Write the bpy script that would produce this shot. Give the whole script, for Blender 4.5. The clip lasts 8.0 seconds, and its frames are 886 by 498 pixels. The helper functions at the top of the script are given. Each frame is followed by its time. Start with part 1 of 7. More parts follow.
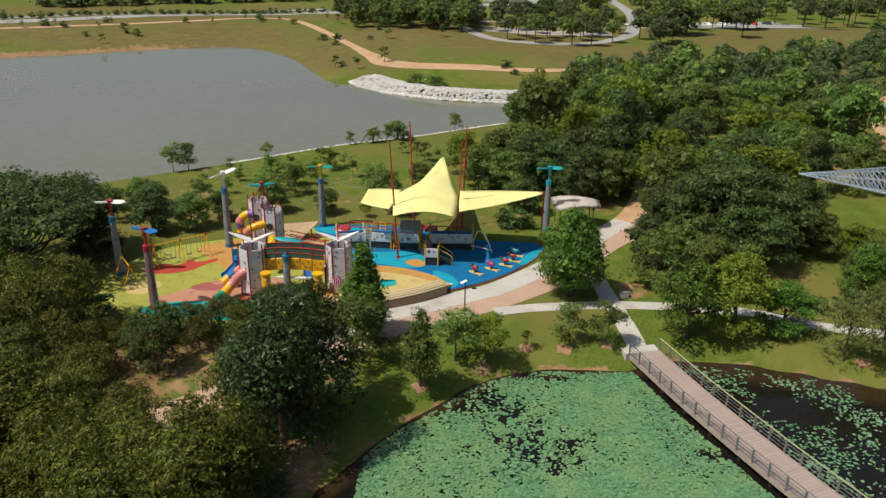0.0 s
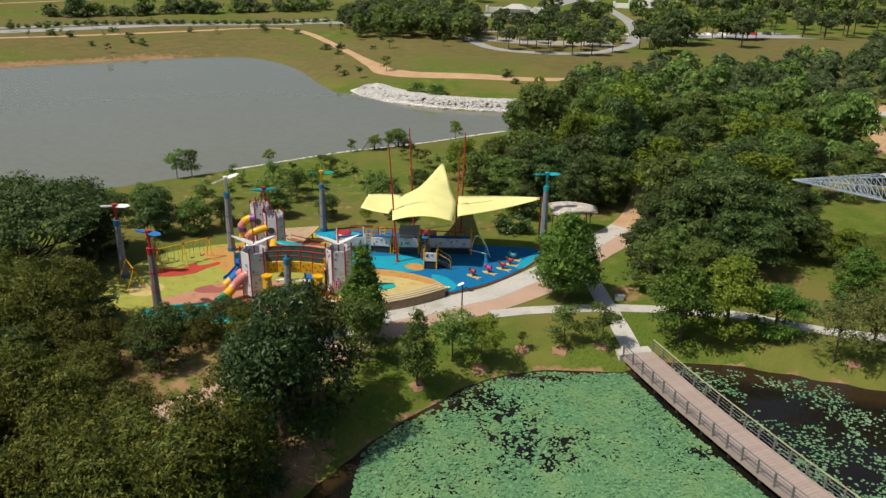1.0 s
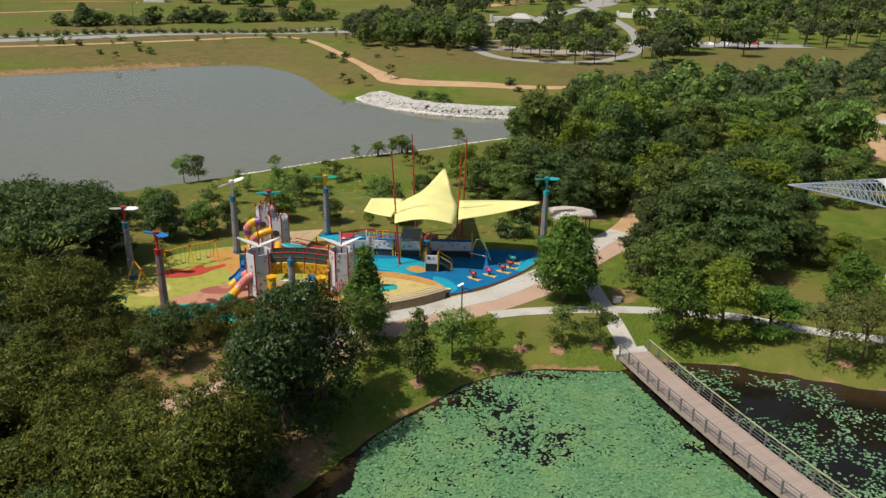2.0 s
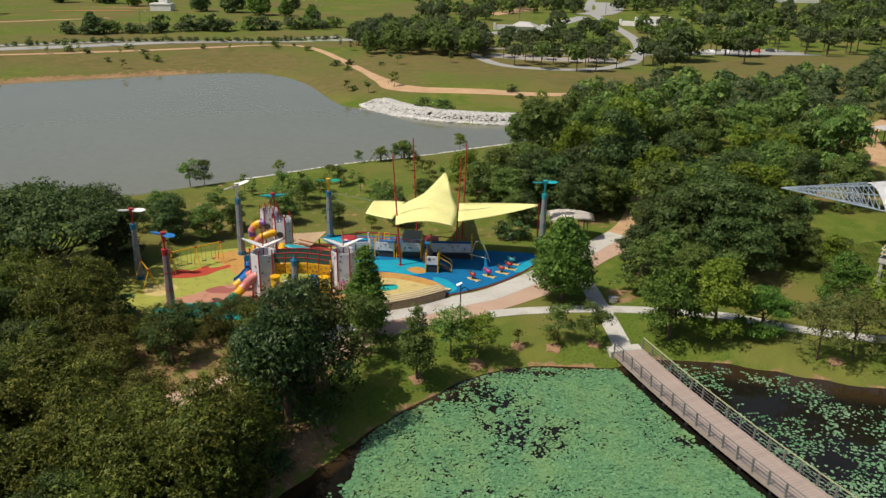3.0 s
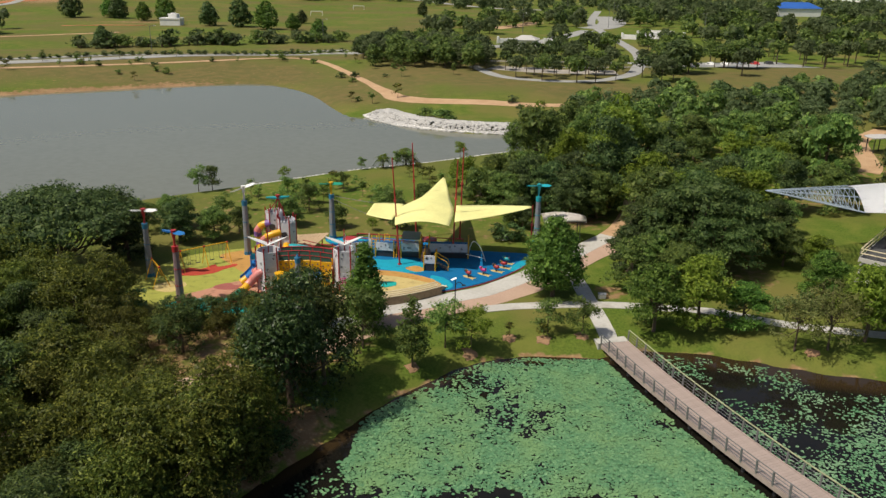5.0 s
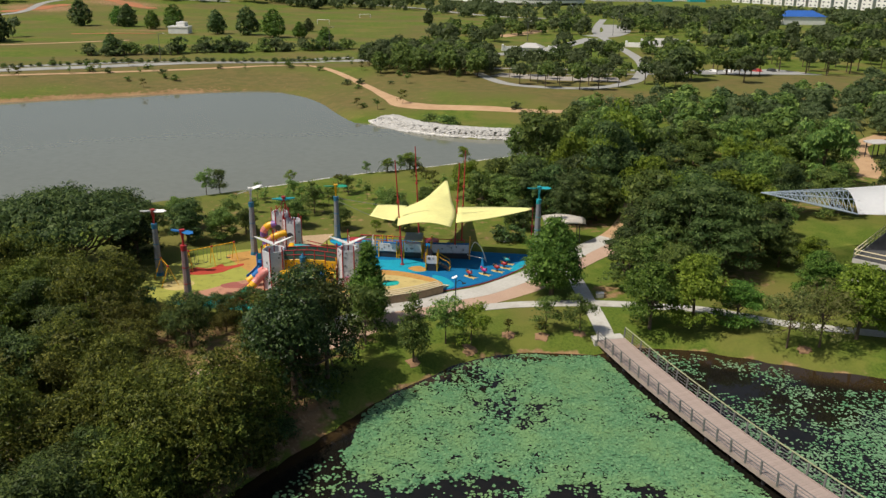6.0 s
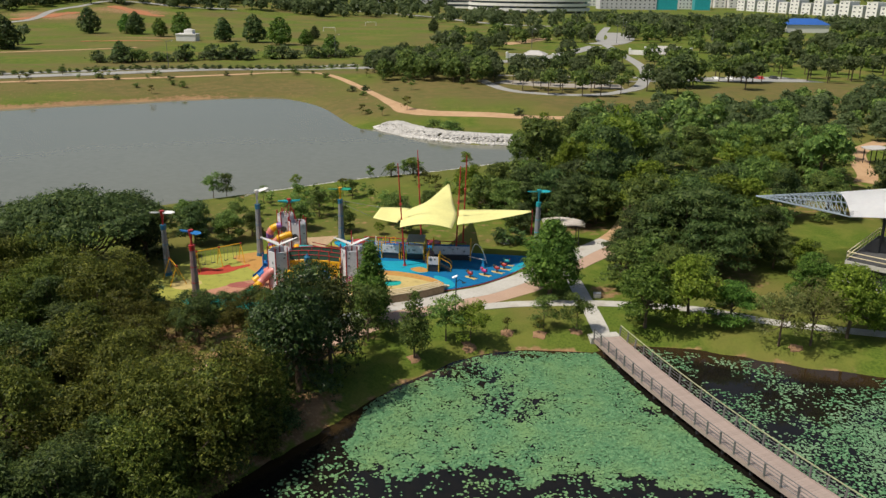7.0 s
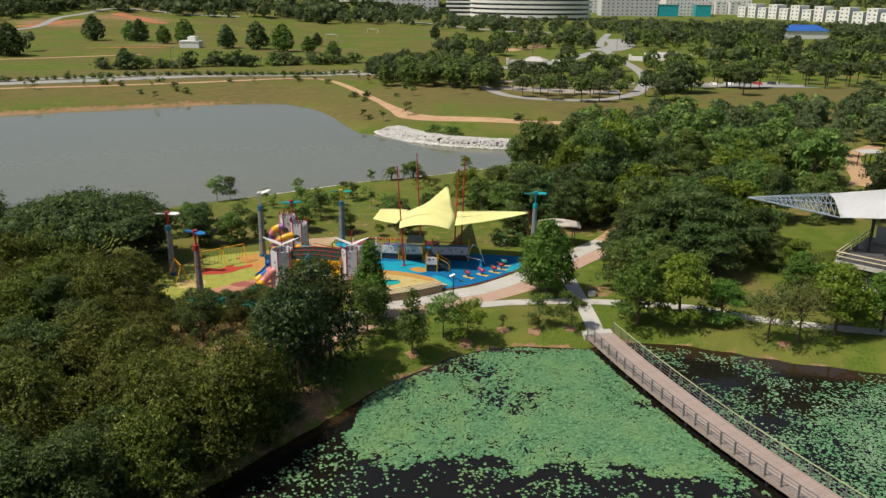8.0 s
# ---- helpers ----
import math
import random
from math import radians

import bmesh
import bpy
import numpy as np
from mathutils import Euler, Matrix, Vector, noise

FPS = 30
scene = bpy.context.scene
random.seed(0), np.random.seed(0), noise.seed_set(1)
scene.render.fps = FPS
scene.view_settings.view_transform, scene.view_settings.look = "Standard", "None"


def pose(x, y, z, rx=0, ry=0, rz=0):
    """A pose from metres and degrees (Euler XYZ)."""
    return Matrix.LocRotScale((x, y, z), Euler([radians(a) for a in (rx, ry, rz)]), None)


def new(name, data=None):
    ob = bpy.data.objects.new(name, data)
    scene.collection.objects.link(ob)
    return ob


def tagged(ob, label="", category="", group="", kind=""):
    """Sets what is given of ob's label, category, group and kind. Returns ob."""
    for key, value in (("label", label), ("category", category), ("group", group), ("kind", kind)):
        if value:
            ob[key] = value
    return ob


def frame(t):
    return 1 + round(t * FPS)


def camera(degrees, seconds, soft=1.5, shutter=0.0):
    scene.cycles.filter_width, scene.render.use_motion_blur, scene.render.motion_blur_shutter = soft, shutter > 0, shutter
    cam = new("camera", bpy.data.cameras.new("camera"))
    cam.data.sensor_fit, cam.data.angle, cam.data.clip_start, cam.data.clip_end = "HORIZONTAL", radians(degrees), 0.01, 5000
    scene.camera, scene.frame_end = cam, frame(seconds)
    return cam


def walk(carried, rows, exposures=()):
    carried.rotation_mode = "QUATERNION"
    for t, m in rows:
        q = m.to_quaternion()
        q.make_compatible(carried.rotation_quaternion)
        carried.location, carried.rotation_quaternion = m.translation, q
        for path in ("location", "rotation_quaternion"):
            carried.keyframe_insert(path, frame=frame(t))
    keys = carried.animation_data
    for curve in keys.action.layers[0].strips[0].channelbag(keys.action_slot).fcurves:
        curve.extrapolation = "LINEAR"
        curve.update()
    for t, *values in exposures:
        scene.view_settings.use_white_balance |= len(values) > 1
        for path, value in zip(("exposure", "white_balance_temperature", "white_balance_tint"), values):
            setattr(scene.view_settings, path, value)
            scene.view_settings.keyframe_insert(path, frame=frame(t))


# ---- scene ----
# ---------------------------------------------------------------- camera
cam = camera(58.0, 8.0, soft=1.45)
ROWS = [
    (0, 1.104, -1.321, 33.158, 67.029, -0.792, 3.577),
    (0.5, 1.375, -2.009, 33.117, 67.432, -0.797, 3.682),
    (1, 1.664, -2.745, 33.118, 67.745, -0.802, 3.822),
    (1.5, 1.901, -3.573, 33.100, 68.086, -0.808, 3.992),
    (3, 2.838, -6.346, 33.112, 68.971, -0.730, 4.557),
    (3.5, 3.169, -7.358, 33.061, 69.271, -0.640, 4.569),
    (4, 3.563, -8.315, 33.020, 69.495, -0.644, 4.710),
    (4.5, 3.869, -9.315, 33.018, 69.697, -0.647, 4.825),
    (6, 4.878, -12.496, 32.854, 70.540, -0.566, 5.450),
    (6.5, 5.201, -13.617, 32.924, 70.765, -0.570, 5.619),
    (7, 5.542, -14.732, 32.918, 71.064, -0.575, 5.849),
    (7.5, 5.995, -15.834, 32.910, 71.305, -0.483, 5.956),
    (8, 6.255, -16.910, 32.918, 71.525, -0.485, 6.003),
]

walk(cam, [(t, pose(x, y, z, rx, ry, rz)) for t, x, y, z, rx, ry, rz in ROWS])

# ---------------------------------------------------------------- light
SHADE = Vector((0.57, 0.28, -1.0)).normalized()      # the way the sunlight goes
ELEV = math.asin(-SHADE.z)
world = bpy.data.worlds.new("sky")
scene.world = world
world.use_nodes = True
wn = world.node_tree.nodes
sky = wn.new("ShaderNodeTexSky")
sky.sky_type = "NISHITA"
sky.sun_disc = False
sky.sun_elevation = ELEV
sky.sun_rotation = math.atan2(-SHADE.x, -SHADE.y)
sky.dust_density = 2.5
wn["Background"].inputs["Strength"].default_value = 0.08
world.node_tree.links.new(sky.outputs[0], wn["Background"].inputs["Color"])
sun_data = bpy.data.lights.new("sun", "SUN")
sun_data.energy, sun_data.angle, sun_data.color = 4.4, radians(0.6), (1.0, 0.93, 0.80)
sun = new("sun", sun_data)
sun.rotation_mode = "QUATERNION"
sun.rotation_quaternion = SHADE.to_track_quat("-Z", "Y")
sun.location = (-60, 80, 120)
scene.view_settings.exposure = 0.0


# ---------------------------------------------------------------- materials
def links(m):
    return m.node_tree.nodes, m.node_tree.links


def mat(name, c1, c2=None, rough=0.7, fine=6.0, coarse=0.5, bump=0.15, metal=0.0, spread=0.0, spec=0.5, dirt=None):
    """A surface of two shades mixed at two scales, with fine relief. spread: difference from object to object. dirt: colour of worn patches."""
    m = bpy.data.materials.new(name)
    m.use_nodes = True
    n, l = links(m)
    b = n["Principled BSDF"]
    b.inputs["Roughness"].default_value, b.inputs["Metallic"].default_value = rough, metal
    b.inputs["Specular IOR Level"].default_value = spec
    c2 = c2 or tuple(v * 0.78 for v in c1)
    tc = n.new("ShaderNodeTexCoord")
    a, c = n.new("ShaderNodeTexNoise"), n.new("ShaderNodeTexNoise")
    a.inputs["Scale"].default_value, c.inputs["Scale"].default_value = fine, coarse
    a.inputs["Detail"].default_value, c.inputs["Detail"].default_value = 4, 5
    for x in (a, c):
        l.new(tc.outputs["Object"], x.inputs["Vector"])
    add = n.new("ShaderNodeMath")
    add.operation = "ADD"
    l.new(a.outputs["Fac"], add.inputs[0])
    l.new(c.outputs["Fac"], add.inputs[1])
    ramp = n.new("ShaderNodeMapRange")
    ramp.inputs["From Min"].default_value, ramp.inputs["From Max"].default_value = 0.75, 1.25
    l.new(add.outputs[0], ramp.inputs["Value"])
    mix = n.new("ShaderNodeMixRGB")
    mix.inputs[1].default_value, mix.inputs[2].default_value = (*c1, 1), (*c2, 1)
    l.new(ramp.outputs[0], mix.inputs[0])
    out = mix.outputs[0]
    if dirt:
        d = n.new("ShaderNodeTexNoise")
        d.inputs["Scale"].default_value, d.inputs["Detail"].default_value = coarse * 1.7, 8
        l.new(tc.outputs["Object"], d.inputs["Vector"])
        dr = n.new("ShaderNodeMapRange")
        dr.inputs["From Min"].default_value, dr.inputs["From Max"].default_value = 0.55, 0.75
        l.new(d.outputs["Fac"], dr.inputs["Value"])
        dm = n.new("ShaderNodeMixRGB")
        dm.inputs[2].default_value = (*dirt, 1)
        l.new(dr.outputs[0], dm.inputs[0])
        l.new(out, dm.inputs[1])
        out = dm.outputs[0]
    if spread:
        oi, hs, mr = n.new("ShaderNodeObjectInfo"), n.new("ShaderNodeHueSaturation"), n.new("ShaderNodeMapRange")
        mr.inputs["To Min"].default_value, mr.inputs["To Max"].default_value = 1 - spread, 1 + spread
        l.new(oi.outputs["Random"], mr.inputs["Value"])
        l.new(mr.outputs[0], hs.inputs["Value"])
        l.new(out, hs.inputs["Color"])
        out = hs.outputs[0]
    l.new(out, b.inputs["Base Color"])
    bp = n.new("ShaderNodeBump")
    bp.inputs["Strength"].default_value, bp.inputs["Distance"].default_value = bump, 0.03
    l.new(a.outputs["Fac"], bp.inputs["Height"])
    l.new(bp.outputs[0], b.inputs["Normal"])
    return m


def leaf_mat(name, c1, c2, spread=0.25, hue=0.02, glow=0.25):
    """Foliage: each leaf and each tree has a shade of its own; some light passes through."""
    m = bpy.data.materials.new(name)
    m.use_nodes = True
    n, l = links(m)
    b = n["Principled BSDF"]
    b.inputs["Roughness"].default_value = 0.5
    b.inputs["Specular IOR Level"].default_value = 0.16
    g = n.new("ShaderNodeNewGeometry")
    mix = n.new("ShaderNodeMixRGB")
    mix.inputs[1].default_value, mix.inputs[2].default_value = (*c1, 1), (*c2, 1)
    pw = n.new("ShaderNodeMath")
    pw.operation = "POWER"
    pw.inputs[1].default_value = 2.0
    l.new(g.outputs["Random Per Island"], pw.inputs[0])
    l.new(pw.outputs[0], mix.inputs[0])
    c2 = tuple(a + (c - a) * 1.5 for a, c in zip(c1, c2))
    mix.inputs[2].default_value = (*c2, 1)
    oi, hs = n.new("ShaderNodeObjectInfo"), n.new("ShaderNodeHueSaturation")
    for sock, lo, hi in (("Value", 1 - spread, 1 + spread), ("Hue", 0.5 - hue, 0.5 + hue)):
        mr = n.new("ShaderNodeMapRange")
        mr.inputs["To Min"].default_value, mr.inputs["To Max"].default_value = lo, hi
        l.new(oi.outputs["Random"], mr.inputs["Value"])
        l.new(mr.outputs[0], hs.inputs[sock])
    l.new(mix.outputs[0], hs.inputs["Color"])
    l.new(hs.outputs[0], b.inputs["Base Color"])
    tr, ms = n.new("ShaderNodeBsdfTranslucent"), n.new("ShaderNodeMixShader")
    l.new(hs.outputs[0], tr.inputs["Color"])
    ms.inputs[0].default_value = glow
    l.new(b.outputs[0], ms.inputs[1])
    l.new(tr.outputs[0], ms.inputs[2])
    l.new(ms.outputs[0], n["Material Output"].inputs["Surface"])
    return m


def pad_mat(name, c1, c2, c3):
    """Waxy floating leaves: each has its own shade, and whole drifts differ."""
    m = leaf_mat(name, c1, c2, 0.0, 0.0, 0.05)
    n, l = links(m)
    hs = next(x for x in n if x.bl_idname == "ShaderNodeHueSaturation")
    src = hs.inputs["Color"].links[0].from_socket
    tc, nz, mr, mx = n.new("ShaderNodeTexCoord"), n.new("ShaderNodeTexNoise"), n.new("ShaderNodeMapRange"), n.new("ShaderNodeMixRGB")
    nz.inputs["Scale"].default_value, nz.inputs["Detail"].default_value = 0.35, 5
    mr.inputs["From Min"].default_value, mr.inputs["From Max"].default_value = 0.42, 0.66
    mx.inputs[2].default_value = (*c3, 1)
    l.new(tc.outputs["Object"], nz.inputs["Vector"])
    l.new(nz.outputs["Fac"], mr.inputs["Value"])
    l.new(mr.outputs[0], mx.inputs[0])
    l.new(src, mx.inputs[1])
    l.new(mx.outputs[0], hs.inputs["Color"])
    n["Principled BSDF"].inputs["Roughness"].default_value = 0.45
    return m


def ground_mat():
    """Turf of mixed greens with dry spots; laterite soil where the ground's soil value says so."""
    m = bpy.data.materials.new("turf_and_soil")
    m.use_nodes = True
    n, l = links(m)
    b = n["Principled BSDF"]
    b.inputs["Roughness"].default_value = 0.95
    b.inputs["Specular IOR Level"].default_value = 0.1
    tc = n.new("ShaderNodeTexCoord")

    def noise_at(scale, detail=6):
        x = n.new("ShaderNodeTexNoise")
        x.inputs["Scale"].default_value, x.inputs["Detail"].default_value = scale, detail
        l.new(tc.outputs["Object"], x.inputs["Vector"])
        return x.outputs["Fac"]

    def blend(fac, c1, c2):
        x = n.new("ShaderNodeMixRGB")
        l.new(fac, x.inputs[0])
        for i, c in ((1, c1), (2, c2)):
            if isinstance(c, tuple):
                x.inputs[i].default_value = (*c, 1)
            else:
                l.new(c, x.inputs[i])
        return x.outputs[0]

    def span(v, lo, hi):
        x = n.new("ShaderNodeMapRange")
        x.interpolation_type = "SMOOTHSTEP"
        x.inputs["From Min"].default_value, x.inputs["From Max"].default_value = lo, hi
        l.new(v, x.inputs["Value"])
        return x.outputs[0]

    def jitter(v, nz):
        x = n.new("ShaderNodeMath")
        x.operation = "MULTIPLY_ADD"
        x.inputs[1].default_value, x.inputs[2].default_value = 1.2, -0.6
        l.new(nz, x.inputs[0])
        y = n.new("ShaderNodeMath")
        l.new(x.outputs[0], y.inputs[0])
        l.new(v, y.inputs[1])
        return y.outputs[0]

    fine, mid, big = noise_at(4.0), noise_at(0.35), noise_at(0.045)
    turf = blend(span(fine, 0.3, 0.7), (0.062, 0.100, 0.014), (0.108, 0.150, 0.022))
    turf = blend(span(mid, 0.42, 0.72), turf, (0.142, 0.158, 0.030))
    turf = blend(span(big, 0.46, 0.66), turf, (0.150, 0.138, 0.038))
    soil = blend(span(mid, 0.3, 0.7), (0.30, 0.185, 0.095), (0.21, 0.125, 0.06))
    soil = blend(span(fine, 0.45, 0.8), soil, (0.36, 0.25, 0.14))
    dry = n.new("ShaderNodeAttribute")
    dry.attribute_name = "dry"
    straw = blend(span(mid, 0.3, 0.7), (0.158, 0.122, 0.046), (0.112, 0.106, 0.034))
    turf = blend(span(jitter(dry.outputs["Fac"], noise_at(0.03, 6)), 0.30, 0.70), turf, straw)
    at = n.new("ShaderNodeAttribute")
    at.attribute_name = "soil"
    jit = n.new("ShaderNodeMath")
    jit.operation = "MULTIPLY_ADD"
    jit.inputs[1].default_value, jit.inputs[2].default_value = 1.1, -0.55
    mid2 = noise_at(0.9, 8)
    l.new(mid2, jit.inputs[0])
    s = n.new("ShaderNodeMath")
    l.new(jit.outputs[0], s.inputs[0])
    l.new(at.outputs["Fac"], s.inputs[1])
    l.new(blend(span(s.outputs[0], 0.35, 0.62), turf, soil), b.inputs["Base Color"])
    bp = n.new("ShaderNodeBump")
    bp.inputs["Strength"].default_value, bp.inputs["Distance"].default_value = 0.5, 0.08
    l.new(fine, bp.inputs["Height"])
    l.new(bp.outputs[0], b.inputs["Normal"])
    return m


def water_mat(name, c1, c2, rough, scale, bump):
    m = mat(name, c1, c2, rough=rough, fine=scale, coarse=0.02, bump=bump, spec=0.5)
    m.node_tree.nodes["Principled BSDF"].inputs["IOR"].default_value = 1.33
    return m


TURF = ground_mat()
POND = water_mat("pond_water", (0.007, 0.007, 0.006), (0.013, 0.011, 0.008), 0.05, 1.2, 0.02)


def add_shallows(m, colour):
    """Muddy tint where the water's shallow value is high."""
    n, l = links(m)
    b = n["Principled BSDF"]
    src = b.inputs["Base Color"].links[0].from_socket
    at, nz, ma, mr, mx = (n.new("ShaderNode" + k) for k in ("Attribute", "TexNoise", "Math", "MapRange", "MixRGB"))
    at.attribute_name = "shallow"
    nz.inputs["Scale"].default_value, nz.inputs["Detail"].default_value = 0.45, 6
    l.new(at.outputs["Fac"], ma.inputs[0])
    l.new(nz.outputs["Fac"], ma.inputs[1])
    mr.inputs["From Min"].default_value, mr.inputs["From Max"].default_value = 0.75, 1.25
    l.new(ma.outputs[0], mr.inputs["Value"])
    mx.inputs[2].default_value = (*colour, 1)
    l.new(mr.outputs[0], mx.inputs[0])
    l.new(src, mx.inputs[1])
    l.new(mx.outputs[0], b.inputs["Base Color"])


add_shallows(POND, (0.034, 0.022, 0.010))
LAKE = water_mat("lake_water", (0.150, 0.152, 0.114), (0.172, 0.174, 0.134), 0.07, 0.8, 0.006)
PAD = pad_mat("lily_pad", (0.085, 0.205, 0.10), (0.150, 0.290, 0.14), (0.165, 0.285, 0.12))
PAD_DARK = pad_mat("lily_pad_loose", (0.075, 0.195, 0.090), (0.155, 0.295, 0.150), (0.185, 0.300, 0.170))


def leaf_carpet_mat(name, c1, c2, c3, gap):
    """Small floating leaves packed edge to edge: each cell has its shade and a thin dark seam."""
    m = bpy.data.materials.new(name)
    m.use_nodes = True
    n, l = links(m)
    b = n["Principled BSDF"]
    b.inputs["Roughness"].default_value, b.inputs["Specular IOR Level"].default_value = 0.5, 0.2
    tc, nz, vo, ve = (n.new("ShaderNode" + k) for k in ("TexCoord", "TexNoise", "TexVoronoi", "TexVoronoi"))
    ve.feature = "DISTANCE_TO_EDGE"
    for x in (vo, ve):
        x.inputs["Scale"].default_value = 5.5
        l.new(tc.outputs["Object"], x.inputs["Vector"])
    nz.inputs["Scale"].default_value, nz.inputs["Detail"].default_value = 0.4, 6
    l.new(tc.outputs["Object"], nz.inputs["Vector"])
    sep = n.new("ShaderNodeSeparateColor")
    l.new(vo.outputs["Color"], sep.inputs[0])

    def blend(fac, a, c):
        x = n.new("ShaderNodeMixRGB")
        l.new(fac, x.inputs[0])
        for i, v in ((1, a), (2, c)):
            if isinstance(v, tuple):
                x.inputs[i].default_value = (*v, 1)
            else:
                l.new(v, x.inputs[i])
        return x.outputs[0]

    def span(v, lo, hi):
        x = n.new("ShaderNodeMapRange")
        x.inputs["From Min"].default_value, x.inputs["From Max"].default_value = lo, hi
        l.new(v, x.inputs["Value"])
        return x.outputs[0]

    col = blend(sep.outputs[0], c1, c2)
    col = blend(span(nz.outputs["Fac"], 0.42, 0.66), col, c3)
    col = blend(span(ve.outputs["Distance"], 0.03, 0.09), gap, col)
    l.new(col, b.inputs["Base Color"])
    bp = n.new("ShaderNodeBump")
    bp.inputs["Strength"].default_value, bp.inputs["Distance"].default_value = 0.5, 0.03
    l.new(sep.outputs[1], bp.inputs["Height"])
    l.new(bp.outputs[0], b.inputs["Normal"])
    return m


CARPET = leaf_carpet_mat("leaf_carpet", (0.085, 0.205, 0.10), (0.135, 0.270, 0.125), (0.150, 0.275, 0.115), (0.046, 0.105, 0.050))
BARK = mat("bark", (0.16, 0.11, 0.07), (0.08, 0.055, 0.04), 0.9, 8, 1.5, 0.6)
CONC = mat("concrete_path", (0.50, 0.48, 0.44), (0.40, 0.38, 0.34), 0.85, 3, 0.25, 0.1, dirt=(0.33, 0.29, 0.24))
PINK = mat("brick_paving", (0.48, 0.33, 0.245), (0.39, 0.26, 0.185), 0.85, 9, 0.3, 0.2, spread=0.08)
FORE = mat("forecourt_paving", (0.36, 0.32, 0.28), (0.29, 0.26, 0.22), 0.85, 4, 0.3, 0.1)
# Dark grey carrying the membrane's shade on the stage floor.
FLOOR_SHADED = mat("floor_shaded", (0.07, 0.07, 0.072), (0.05, 0.05, 0.05), 0.9, 6, 0.3, 0.2)
ROADM = mat("far_road", (0.33, 0.325, 0.305), (0.27, 0.265, 0.25), 0.85, 3, 0.1, 0.1)
DIRT = mat("laterite", (0.50, 0.33, 0.19), (0.38, 0.23, 0.12), 0.95, 3, 0.3, 0.3)
REDSOIL = mat("red_earth", (0.42, 0.15, 0.06), (0.33, 0.13, 0.055), 0.95, 2, 0.12, 0.3, dirt=(0.17, 0.16, 0.06))
MULCH = mat("bare_soil", (0.33, 0.195, 0.105), (0.25, 0.145, 0.075), 0.95, 5, 0.7, 0.5)
STONE = mat("pale_stone", (0.62, 0.60, 0.57), (0.47, 0.45, 0.42), 0.85, 2, 0.4, 0.4, spread=0.2)
DECK = mat("weathered_deck", (0.38, 0.30, 0.265), (0.30, 0.235, 0.20), 0.8, 4, 0.4, 0.2, spread=0.06)
RAILM = mat("galvanised_rail", (0.20, 0.20, 0.20), (0.14, 0.14, 0.14), 0.5, 6, 1, 0.1, metal=0.4)
STEEL = mat("pale_steel", (0.36, 0.42, 0.47), (0.28, 0.34, 0.39), 0.5, 6, 1, 0.1, metal=0.3)
RAILY = mat("weathered_top_rail", (0.34, 0.35, 0.20), (0.24, 0.25, 0.15), 0.7, 6, 1, 0.1)
DARK = mat("dark_metal", (0.035, 0.035, 0.04), None, 0.5, 8, 1, 0.1)
GREYP = mat("grey_panel", (0.62, 0.62, 0.65), (0.53, 0.53, 0.56), 0.5, 5, 0.7, 0.05, dirt=(0.36, 0.35, 0.35))
COLUMN = mat("grey_column", (0.23, 0.24, 0.26), (0.17, 0.18, 0.20), 0.6, 5, 0.5, 0.1)
MAROON = mat("maroon_kerb", (0.20, 0.03, 0.035), (0.15, 0.025, 0.03), 0.7, 5, 0.6, 0.1)
RUSTY = mat("brown_column", (0.23, 0.16, 0.16), (0.17, 0.11, 0.11), 0.6, 5, 0.5, 0.1)
WHITE = mat("white_paint", (0.80, 0.79, 0.76), (0.70, 0.69, 0.66), 0.45, 4, 0.6, 0.05)
RED = mat("red_paint", (0.42, 0.030, 0.030), (0.32, 0.025, 0.025), 0.4, 5, 0.8, 0.05)
COLLAR = mat("faded_blue_collar", (0.025, 0.17, 0.30), (0.02, 0.13, 0.24), 0.5, 5, 0.8, 0.05)
BLUE = mat("blue_paint", (0.020, 0.16, 0.42), (0.015, 0.12, 0.34), 0.4, 5, 0.8, 0.05)
TEALP = mat("teal_paint", (0.020, 0.36, 0.40), (0.015, 0.28, 0.32), 0.4, 5, 0.8, 0.05)
YELP = mat("yellow_plastic", (0.78, 0.42, 0.015), (0.68, 0.35, 0.012), 0.35, 5, 0.8, 0.03)
PINKP = mat("pink_plastic", (0.66, 0.25, 0.22), (0.58, 0.20, 0.18), 0.35, 5, 0.8, 0.03)
PURP = mat("purple_plastic", (0.22, 0.10, 0.36), (0.17, 0.08, 0.29), 0.35, 5, 0.8, 0.03)
GREENP = mat("green_plastic", (0.02, 0.30, 0.18), (0.015, 0.24, 0.14), 0.35, 5, 0.8, 0.03)
MAGP = mat("magenta_plastic", (0.50, 0.02, 0.20), (0.42, 0.02, 0.16), 0.4, 5, 0.8, 0.03)
TAN = mat("tan_board", (0.45, 0.32, 0.19), (0.36, 0.25, 0.15), 0.8, 5, 0.5, 0.15)
WALLT = mat("tan_plaster_wall", (0.34, 0.245, 0.15), (0.25, 0.18, 0.11), 0.9, 4, 0.5, 0.25)
CREAM = mat("cream_edge", (0.70, 0.61, 0.41), (0.60, 0.51, 0.33), 0.8, 5, 0.5, 0.1)
NET = mat("green_net", (0.05, 0.12, 0.085), (0.035, 0.09, 0.065), 0.8, 20, 1, 0.3)
SAIL = mat("pale_yellow_fabric", (0.78, 0.74, 0.30), (0.70, 0.66, 0.26), 0.75, 3, 0.4, 0.06)
MEMB = mat("white_membrane", (0.88, 0.88, 0.89), (0.83, 0.83, 0.85), 0.6, 2, 0.3, 0.03)
CANV = mat("cream_canvas", (0.78, 0.72, 0.66), (0.70, 0.64, 0.58), 0.8, 3, 0.4, 0.06)
